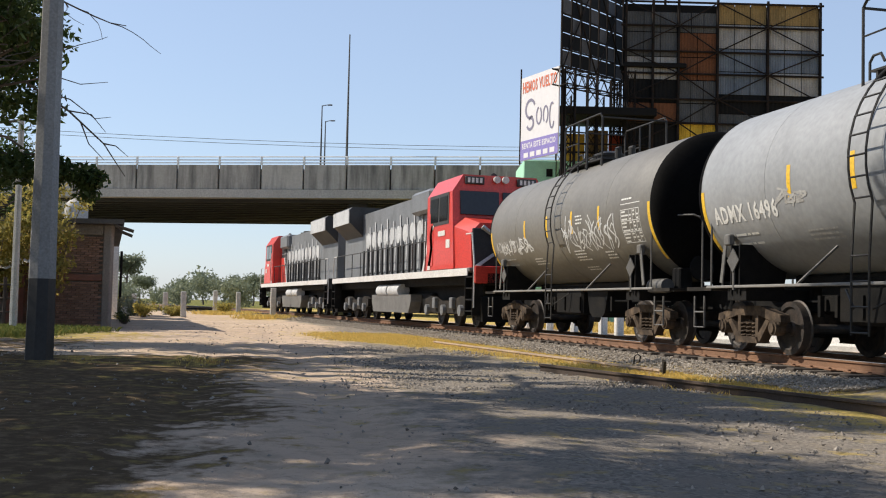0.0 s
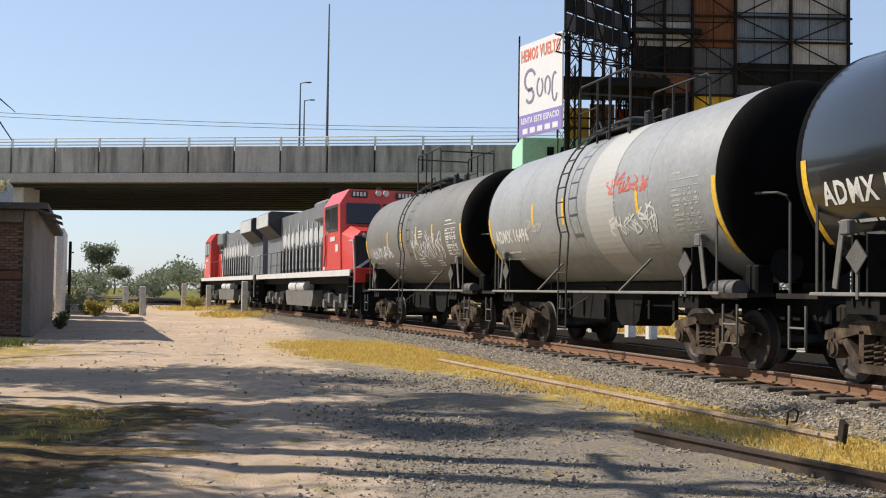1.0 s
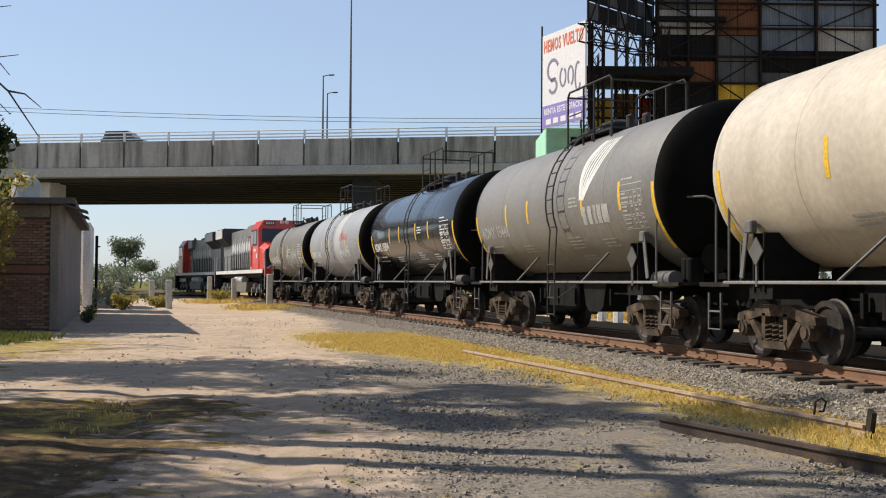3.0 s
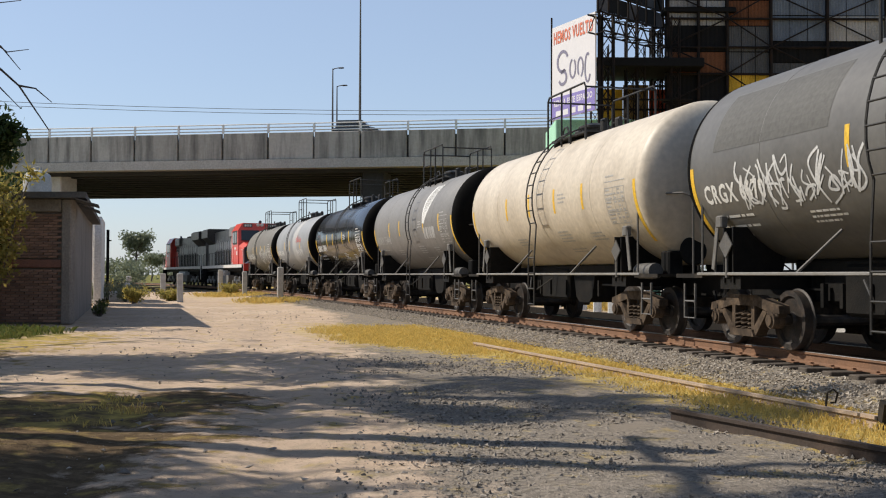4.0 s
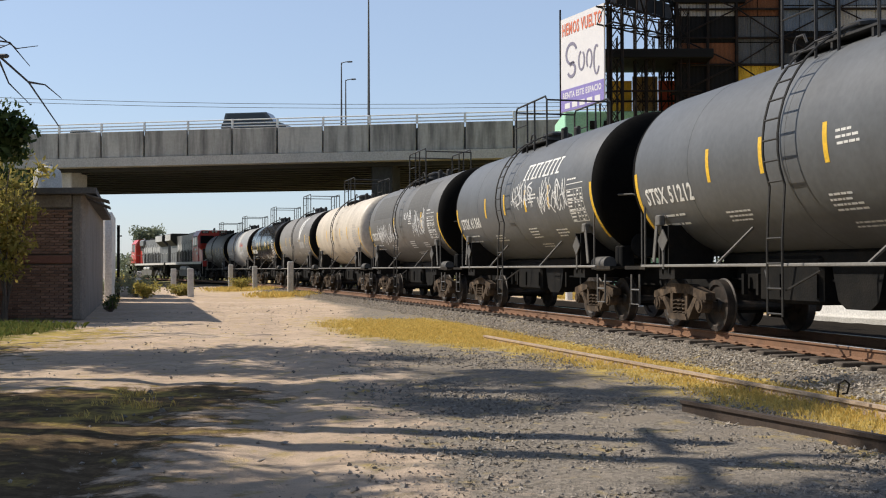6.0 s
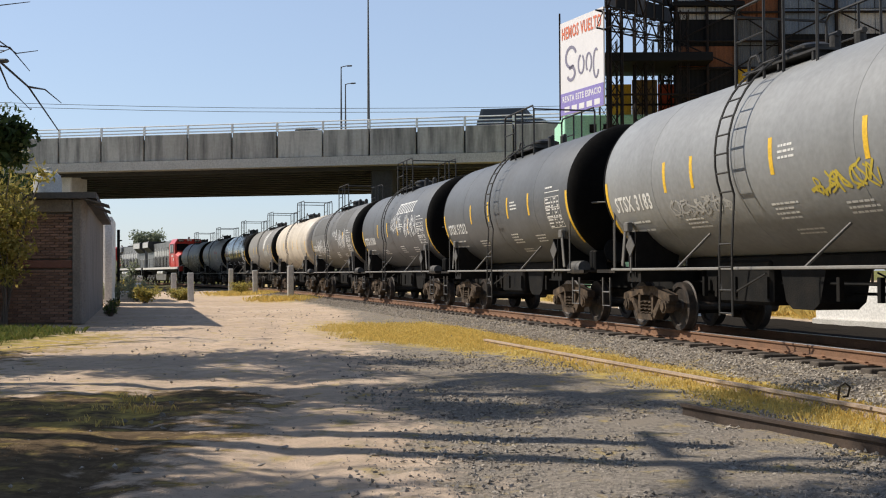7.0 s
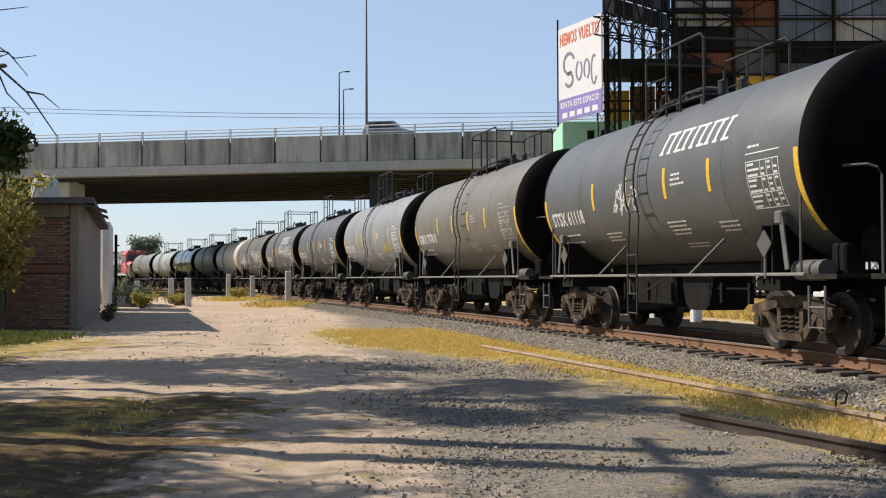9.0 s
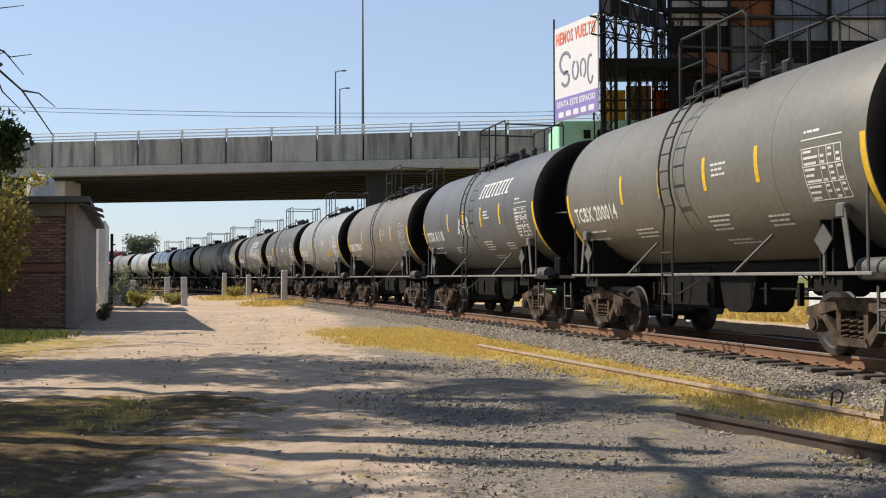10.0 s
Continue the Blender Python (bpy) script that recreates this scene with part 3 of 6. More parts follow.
def ribbon(pts, w):
    """A flat stroke of width w along (a, b) points: vertices and faces."""
    fine = [pts[0]]
    for p, q in zip(pts, pts[1:]):
        k = max(1, int(math.hypot(q[0] - p[0], q[1] - p[1]) / 0.08))
        fine += [(p[0] + (q[0] - p[0]) * j / k, p[1] + (q[1] - p[1]) * j / k) for j in range(1, k + 1)]
    pts = fine
    v, f = [], []
    for i, p in enumerate(pts):
        a, b = pts[max(i - 1, 0)], pts[min(i + 1, len(pts) - 1)]
        d = Vector((b[0] - a[0], b[1] - a[1]))
        d = d.normalized() if d.length > 1e-6 else Vector((1, 0))
        v += [(p[0] - d.y * w / 2, p[1] + d.x * w / 2), (p[0] + d.y * w / 2, p[1] - d.x * w / 2)]
    f = [(2 * i, 2 * i + 1, 2 * i + 3, 2 * i + 2) for i in range(len(pts) - 1)]
    return v, f


for nm, col in (("panel_white", (0.34, 0.33, 0.31)), ("panel_grey", (0.10, 0.103, 0.105)), ("panel_blue", (0.15, 0.18, 0.22)), ("panel_rust", (0.15, 0.062, 0.03)), ("panel_ochre", (0.30, 0.205, 0.085)), ("panel_black", (0.010, 0.010, 0.010)), ("panel_yellow", (0.62, 0.40, 0.05)), ("panel_red", (0.45, 0.09, 0.05))):
    M[nm] = surface(nm.replace("panel", "faded") + "_sheet", col, 0.75, 0.0, [c * 0.4 + 0.004 for c in col], 0.75, 0.7, 12, 0.2, 3, spec=0.12)
M["sign_white"] = surface("white_vinyl", (0.70, 0.67, 0.66), 0.6, 0.0, (0.64, 0.61, 0.60), 0.3, 0.4, 3, 0.0, fine_mix=0.03)
M["sign_purple"] = surface("purple_print", (0.25, 0.20, 0.47), 0.5, 0.0, None, 0.1, 1, 10, 0.05)
M["sign_red"] = surface("red_print", (0.66, 0.17, 0.08), 0.5, 0.0, None, 0.1, 1, 10, 0.05)
M["sign_grey"] = surface("grey_print", (0.22, 0.20, 0.26), 0.5, 0.0, None, 0.1, 1, 10, 0.05)
M["mint"] = surface("mint_green_wall", (0.36, 0.66, 0.46), 0.85, 0.0, (0.30, 0.55, 0.38), 0.5, 0.8, 12, 0.2)
M["scaffold"] = surface("dark_rusty_scaffold", (0.012, 0.011, 0.010), 0.8, 0.0, (0.05, 0.026, 0.016), 0.4, 2, 20, 0.2, spec=0.15)


def make_sign():
    sg = thing("billboard_sign", "white advertising billboard with red heading and purple footer", "billboard")
    o, e = Vector((6.27, 61.52, 9.95)), Vector((8.10, 57.41, 9.95))
    u, w, h = (e - o).normalized(), (e - o).length, 5.15
    nrm = Vector((u.y, -u.x, 0))
    q = Matrix.Rotation(math.atan2(u.y, u.x), 4, "Z")
    c = o + u * (w / 2) + Vector((0, 0, h / 2))
    part("board", Geo().box(c, (w, 0.08, h), q), M["sign_white"], sg, "white vinyl face")
    c2 = o + u * (w / 2) + Vector((0, 0, 0.62)) + nrm * 0.045
    part("footer", Geo().box(c2, (w - 0.02, 0.012, 1.2), q), M["sign_purple"], sg, "purple footer band")

    def flat(name, v, f, a, b, mat, lift=0.056, lab=""):
        g = Geo().add(on_panel(o, u, [(x + a, y + b) for x, y in v], lift), f)
        part(name, g, mat, sg, lab)

    v, f = text_mesh("HEMOS VUELTO", 0.92, 0.62)
    wt = max(p[0] for p in v)
    flat("heading", [(x * (w - 0.4) / wt, y) for x, y in v], f, 0.2, 4.2, M["sign_red"], 0.056, "red heading text")
    # a swirled word mark as plain strokes
    def arc(cx, cy, rx, ry, a0, a1, n=14):
        return [(cx + rx * math.cos(radians(a0 + (a1 - a0) * i / n)), cy + ry * math.sin(radians(a0 + (a1 - a0) * i / n))) for i in range(n + 1)]
    for pts, wd in ((arc(0.9, 3.1, 0.42, 0.55, 20, 300) + arc(0.9, 2.2, 0.3, 0.35, 120, -160), 0.14), (arc(1.7, 2.55, 0.22, 0.5, 100, 420), 0.10), (arc(2.3, 2.5, 0.2, 0.5, -80, 230), 0.10), (arc(2.85, 2.35, 0.2, 0.75, 60, 330), 0.10)):
        flat("word_mark", *ribbon([(a * w / 3.4, b) for a, b in pts], wd * 1.25), 0, 0, M["sign_grey"])
    v, f = text_mesh("RENTA ESTE ESPACIO", 0.46, 0.7)
    wt = max(p[0] for p in v)
    flat("footer_text", [(x * (w - 0.5) / wt, y) for x, y in v], f, 0.25, 0.72, M["sign_white"], 0.056, "white footer text")
    for row, n, hh in ((0.3, 5, 0.3),):
        for k in range(n):
            part("text_bar", Geo().box(o + u * (0.35 + (w - 0.6) * (k + 0.5) / n) + Vector((0, 0, row)) + nrm * 0.056, ((w - 0.9) / n * 0.75, 0.008, hh), q), M["sign_white"], sg)
    part("edge_pole", Geo().cyl(o + Vector((-0.05, 0, -0.2)), o + Vector((-0.05, 0, h + 0.6)), 0.05, 6), M["scaffold"], sg)
    part("edge_pole", Geo().cyl(e - nrm * 0.2 + Vector((0, 0, -9.8)), e - nrm * 0.2 + Vector((0, 0, h + 0.3)), 0.08, 6), M["scaffold"], sg)
    for z in (0.5, 2.6, 4.8):
        part("back_rail", Geo().cyl(o - nrm * 0.12 + Vector((0, 0, z)), e - nrm * 0.12 + Vector((0, 0, z)), 0.05, 6), M["scaffold"], sg)
    return sg


def make_dark_board():
    bb = thing("empty_billboard", "black empty billboard of steel grid and sheet", "billboard")
    bl, br_ = Vector((8.0, 56.5, 0)), Vector((13.1, 65.2, 0))
    zb0, zt0, zb1, zt1 = 14.9, 21.0, 15.9, 21.9
    n, m = 7, 6
    def at(a, b):
        lo, hi = zb0 + (zb1 - zb0) * a, zt0 + (zt1 - zt0) * a
        p = bl.lerp(br_, a)
        return Vector((p.x, p.y, lo + (hi - lo) * b))
    u = (br_ - bl).normalized()
    nrm = Vector((u.y, -u.x, 0))
    for i in range(n):
        for j in range(m):
            a0, a1, b0, b1 = i / n + 0.012, (i + 1) / n - 0.012, j / m + 0.015, (j + 1) / m - 0.015
            g = Geo()
            for lift in (0.0, -0.03):
                g.v += [tuple(at(a, b) - nrm * (lift - 0.05)) for a, b in ((a0, b0), (a1, b0), (a1, b1), (a0, b1))]
            g.f += [(0, 1, 2, 3), (7, 6, 5, 4), (0, 4, 5, 1), (1, 5, 6, 2), (2, 6, 7, 3), (3, 7, 4, 0)]
            part("sheet", g, M["panel_black"] if (i + j) % 3 else M["panel_grey_dark"], bb)
    for i in range(n + 1):
        part("upright", Geo().cyl(at(i / n, -0.02) + nrm * 0.08, at(i / n, 1.02) + nrm * 0.08, 0.07, 5), M["scaffold"], bb)
    for j in range(m + 1):
        part("cross_bar", Geo().cyl(at(0, j / m) + nrm * 0.14, at(1, j / m) + nrm * 0.14, 0.06, 5), M["scaffold"], bb)
    for a, b, c, d in ((0, 0, 0.5, 1), (0.5, 0, 0, 1), (0.5, 0, 1, 1), (1, 0, 0.5, 1)):
        part("brace", Geo().cyl(at(a, b) + nrm * 0.22, at(c, d) + nrm * 0.22, 0.05, 5), M["scaffold"], bb)
    for a in (0.15, 0.5, 0.9):
        p = at(a, 0)
        g = lattice(Geo(), (p.x, p.y, 0), (p.x, p.y, p.z), 0.6, 0.05, 0.9)
        part("mast", g, M["scaffold"], bb)
    g = lattice(Geo(), at(0, 0) + Vector((0, 0, -0.6)), at(1, 0) + Vector((0, 0, -0.6)), 0.9, 0.05, 0.9)
    part("walkway_truss", g, M["scaffold"], bb)
    return bb


M["panel_grey_dark"] = surface("sooty_grey_sheet", (0.075, 0.075, 0.08), 0.8, 0.0, (0.03, 0.03, 0.03), 0.6, 1, 12, 0.2)


def make_panel_tower():
    tw = thing("billboard_tower", "tall scaffold tower clad in faded patchwork metal sheets", "billboard")
    y0, depth = 61.5, 4.0
    x_of = [12.7, 16.0, 18.45, 24.9]
    zs = [0, 2.5, 5, 7.2, 9.3, 11.0, 12.6, 14.1, 15.7, 17.1, 18.7, 20.2]
    for x in (*x_of, 14.4, 21.6):
        for y in (y0, y0 + depth):
            part("column", Geo().cyl((x, y, 0), (x, y, 20.4 if x != 16.0 else 21.5), 0.09, 6), M["scaffold"], tw)
    for z in zs[1:]:
        for y in (y0, y0 + depth):
            part("beam", Geo().cyl((x_of[0] - 0.3, y, z), (x_of[-1] + 0.2, y, z), 0.07, 6), M["scaffold"], tw)
    for i, (xa, xb) in enumerate(((12.7, 16.0), (16.0, 18.45), (18.45, 21.6), (21.6, 24.9))):
        for j in range(0, len(zs) - 1):
            a, b = (xa, xb) if (i + j) % 2 else (xb, xa)
            part("brace", Geo().cyl((a, y0 - 0.12, zs[j]), (b, y0 - 0.12, zs[j + 1]), 0.045, 5), M["scaffold"], tw)
    scheme = {  # per column: the sheets from the top down
        0: ["panel_grey", "panel_grey", "panel_white", "panel_black", "panel_rust", "panel_black", "panel_black"],
        1: ["panel_grey", "panel_rust", "panel_rust", "panel_grey", "panel_grey", "panel_yellow", "panel_red"],
        2: ["panel_ochre", "panel_white", "panel_blue", "panel_blue", "panel_black", "panel_grey", "panel_grey"],
        3: ["panel_ochre", "panel_white", "panel_blue", "panel_white", "panel_black", "panel_white", "panel_grey"],
    }
    cols = [(12.8, 15.95), (16.05, 18.4), (18.55, 21.55), (21.65, 24.85)]
    rng = random.Random(11)
    for c, (xa, xb) in enumerate(cols):
        top = 20.2 if c > 1 else 19.6
        heights = [1.3, 1.55, 1.45, 1.45, 1.2, 1.6, 1.6]
        z = top
        for k, nm in enumerate(scheme[c]):
            hh = heights[k] - 0.06
            nsub = 3 if nm not in ("panel_black", "panel_rust") else 2
            for s in range(nsub):
                w = (xb - xa) / nsub
                g = Geo()
                cx = xa + w * (s + 0.5)
                # corrugated sheet
                m_ = 12
                pts = [(cx - w / 2 + 0.02 + (w - 0.04) * i / m_, 0.025 * (i % 2)) for i in range(m_ + 1)]
                yy = y0 + 0.14 + rng.uniform(0, 0.05)
                g.v += [(x, yy + d, z - hh) for x, d in pts] + [(x, yy + d, z) for x, d in pts] + [(x, yy + d + 0.02, z - hh) for x, d in pts] + [(x, yy + d + 0.02, z) for x, d in pts]
                q = m_ + 1
                g.f += [(i, i + 1, q + i + 1, q + i) for i in range(m_)] + [(2 * q + i + 1, 2 * q + i, 3 * q + i, 3 * q + i + 1) for i in range(m_)]
                part("sheet", g, M[nm], tw)
            z -= heights[k]
    part("backing", Geo().box((18.8, y0 + 0.30, 14.9), (12.4, 0.06, 10.4)), M["panel_black"], tw, "black backing sheet")
    # back cladding, seen from below between the frames
    for k, nm in enumerate(("panel_yellow", "panel_ochre", "panel_red", "panel_rust", "panel_ochre")):
        part("inner_sheet", Geo().box((9.9 + k * 1.5, y0 + depth - 1.2, 11.2 + 0.25 * (k % 2)), (1.46, 0.06, 2.0)), M[nm], tw)
    part("platform", Geo().box((11.2, 62.4, 13.0), (6.4, 4.6, 0.5), None, 0.04), M["panel_black"], tw, "black steel platform")
    part("platform", Geo().box((14.5, 62.0, 16.2), (4.0, 1.2, 0.3), None, 0.04), M["panel_black"], tw, "black steel platform")
    for x in (9.0, 11.0, 12.9):
        for y in (60.6, 64.2):
            part("mast", lattice(Geo(), (x, y, 0), (x, y, 15.6 if x > 11 else 14.0), 0.45, 0.03, 0.8), M["scaffold"], tw)
    for z in (2.5, 5, 7.2, 9.3, 11.0):
        part("beam", Geo().cyl((8.8, 60.5, z), (13.8, 60.5, z), 0.06, 6), M["scaffold"], tw)
        part("beam", Geo().cyl((8.8, 64.2, z), (13.8, 64.2, z), 0.06, 6), M["scaffold"], tw)
    return tw


hut = thing("green_building", "mint green flat building below the billboard", "building")
part("wall", Geo().box((10.0, 67.0, 5.2), (6.6, 6, 10.4), None, 0.05), M["mint"], hut)
for k in range(2):
    part("window", Geo().box((8.35 + k * 0.8, 63.99, 9.6), (0.4, 0.06, 0.5)), M["steel_black"], hut, "small dark window")

BIG = 1.12
_seen = set()


def enlarge(ob, k=BIG):
    """Scales a finished thing about the world's origin, baked into its meshes and places."""
    for o in (ob, *ob.children_recursive):
        if o.name.startswith("wheelset"):
            continue
        o.location = o.location * k
        if o.type == "MESH" and o.data.name not in _seen:
            o.data.transform(Matrix.Scale(k, 4))
            _seen.add(o.data.name)


make_sign()
make_dark_board()
make_panel_tower()
for ob in [o for o in scene.collection.objects if o.parent is None and o.name.split(".")[0] in ("overpass", "street_lamp", "brick_building", "water_tank", "white_wall", "drain_pipe", "marker_post", "billboard_sign", "empty_billboard", "billboard_tower", "green_building")]:
    enlarge(ob)
BM = Matrix.Translation(B0 * BIG) @ BM.to_3x3().to_4x4()


# ---- train ----
TRUCK_X, R_TANK, ZC, HALF = 4.50, 1.57, 2.91, 5.55
paints = {}


def paint(name, base, spots, rough=0.5, coat=0.0, amount=0.42):
    if name not in paints:
        paints[name] = surface(name, base, rough, 0.0, [c * 0.8 for c in spots], amount, 1.1, 9, 0.06, 3.0, coat=coat, fine_mix=0.10, vary=25.0)
    return paints[name]


M["yellow"] = surface("faded_yellow_tape", (0.75, 0.46, 0.03), 0.5, 0.0, (0.6, 0.38, 0.05), 0.4, 3, 20, 0.05)
M["decal"] = surface("white_stencil_paint", (0.70, 0.69, 0.66), 0.6, 0.0, (0.5, 0.49, 0.46), 0.5, 4, 30, 0.05)
M["decal_dim"] = surface("worn_stencil_paint", (0.40, 0.39, 0.37), 0.7, 0.0, (0.25, 0.24, 0.22), 0.6, 4, 30, 0.05)
M["spray_white"] = surface("white_spray_paint", (0.60, 0.60, 0.59), 0.6, 0.0, (0.4, 0.4, 0.39), 0.5, 3, 25, 0.05)
M["spray_red"] = surface("red_spray_paint", (0.52, 0.12, 0.10), 0.6, 0.0, None, 0.4, 3, 25, 0.05)
M["spray_yellow"] = surface("yellow_spray_paint", (0.55, 0.42, 0.05), 0.6, 0.0, None, 0.4, 3, 25, 0.05)
M["loco_red"] = surface("red_locomotive_paint", (0.60, 0.045, 0.03), 0.4, 0.0, (0.45, 0.06, 0.045), 0.4, 1.2, 18, 0.05, 2, coat=0.2)
M["loco_grey"] = surface("grey_locomotive_paint", (0.17, 0.174, 0.178), 0.45, 0.0, (0.07, 0.07, 0.068), 0.5, 1.2, 18, 0.05, 2)
M["loco_black"] = surface("sooty_black_paint", (0.022, 0.022, 0.022), 0.6, 0.0, (0.06, 0.055, 0.05), 0.5, 1.5, 18, 0.05, 2)
M["loco_white"] = surface("off_white_stripe_paint", (0.62, 0.60, 0.57), 0.5, 0.0, (0.45, 0.42, 0.38), 0.5, 2, 18, 0.05)
M["loco_pale"] = surface("faded_pale_lettering_paint", (0.50, 0.50, 0.49), 0.55, 0.0, (0.3, 0.3, 0.295), 0.6, 2, 18, 0.05)
M["glass_dark"] = surface("dark_cab_glass", (0.015, 0.017, 0.02), 0.08, 0.0, None, 0.1, 2, 10, 0.0)


def wheel_geo():
    """One axle with two flanged wheels, about its own middle."""
    g = Geo()
    for sy in (-1, 1):
        prof = [(0.06, 0.0), (0.11, 0.0), (0.13, 0.05), (0.34, 0.035), (0.37, 0.0), (0.455, 0.0), (0.457, 0.13), (0.485, 0.15), (0.475, 0.175), (0.38, 0.175), (0.36, 0.13), (0.15, 0.10), (0.12, 0.20), (0.06, 0.2)]
        g.lathe(prof, 28, Matrix.Translation((0, sy * (GAUGE / 2 + 0.09), 0)) @ Matrix.Rotation(radians(90 * sy), 4, "X"))
    g.cyl((0, -0.98, 0), (0, 0.98, 0), 0.085, 10)
    for k in range(3):
        a = 2.094 * k
        for sy in (-1, 1):
            g.cyl((0.055 * math.cos(a), sy * 1.06, 0.055 * math.sin(a)), (0.055 * math.cos(a), sy * 1.1, 0.055 * math.sin(a)), 0.018, 6)
    return g


def frame_geo(sy):
    """A three-piece truck's side frame, about the truck's middle at rail height."""
    g = Geo()
    y0, y1 = sy * 0.96, sy * 1.14
    top = [(-1.12, 0.56), (-1.10, 0.68), (-0.80, 0.74), (-0.42, 0.83), (0.42, 0.83), (0.80, 0.74), (1.10, 0.68), (1.12, 0.56), (0.78, 0.58), (0.40, 0.66), (-0.40, 0.66), (-0.78, 0.58)]
    g.prism(top, y0, y1)
    for k in (-1, 1):
        g.prism([(k * 0.62, 0.60), (k * 0.74, 0.57), (k * 0.40, 0.20), (k * 0.24, 0.24)], y0, y1)
        g.prism([(k * 0.26, 0.28), (k * 0.36, 0.28), (k * 0.36, 0.70), (k * 0.26, 0.70)], y0, y1)
        g.cyl((k * 0.89, sy * 0.98, 0.457), (k * 0.89, sy * 1.17, 0.457), 0.13, 14)
        g.cyl((k * 0.89, sy * 1.17, 0.457), (k * 0.89, sy * 1.20, 0.457), 0.085, 12)
        g.box((k * 0.89, sy * 1.05, 0.56), (0.34, 0.17, 0.12), None, 0.02)
    g.prism([(-0.40, 0.18), (0.40, 0.18), (0.34, 0.29), (-0.34, 0.29)], y0 - sy * 0.03, y1 + sy * 0.04)
    return g


def spring_geo(sy, kx):
    g = Geo()
    for _ in (0,):
        pts = [(kx + 0.075 * math.cos(a), sy * 1.07 + 0.075 * math.sin(a), 0.29 + 0.28 * i / 30) for i, a in ((i, i * 0.838) for i in range(31))]
        g.pipe(pts, 0.02, 5)
    return g


def arc_pts(r, a0, a1, n, x, zc=ZC, s=1):
    return [(x, s * r * math.cos(a0 + (a1 - a0) * i / n), zc + r * math.sin(a0 + (a1 - a0) * i / n)) for i in range(n + 1)]


MESH = {}


def shared(name, make, mat, smooth=0.0):
    if name not in MESH:
        MESH[name] = make().mesh(name, mat, smooth)
    return MESH[name]


def add_truck(car, x, frames, wheel_list):
    tr = part("truck", Geo().box((0, 0, 0.60), (0.36, 1.96, 0.26), None, 0.03).cyl((0, 0, 0.7), (0, 0, 0.95), 0.2, 12) if "bolster" not in MESH else MESH["bolster"], M["truck"], car, "dusty cast steel truck", at=pose(x, 0, 0))
    MESH["bolster"] = tr.data
    for sy in (-1, 1):
        part("side_frame", shared(f"side_frame{sy}", lambda: frame_geo(sy), M["truck"]), None, tr)
        for kx in (-0.2, 0.0, 0.2):
            part("spring", shared(f"spring{sy}{kx}", lambda: spring_geo(sy, kx), M["truck"]), None, tr)
        part("brake_beam", shared(f"brake{sy}", lambda: Geo().box((sy * 0.38, 0, 0.36), (0.1, 1.5, 0.12), None, 0.02).box((sy * 0.42, 0.62, 0.42), (0.09, 0.1, 0.3)).box((sy * 0.42, -0.62, 0.42), (0.09, 0.1, 0.3)), M["steel_dark"]), None, tr)
    for kx in (-0.89, 0.89):
        w = part("wheelset", shared("wheelset", wheel_geo, M["wheel"], 35), None, tr)
        w.matrix_parent_inverse = pose(kx, 0, 0.457)
        wheel_list.append(w)
    return tr


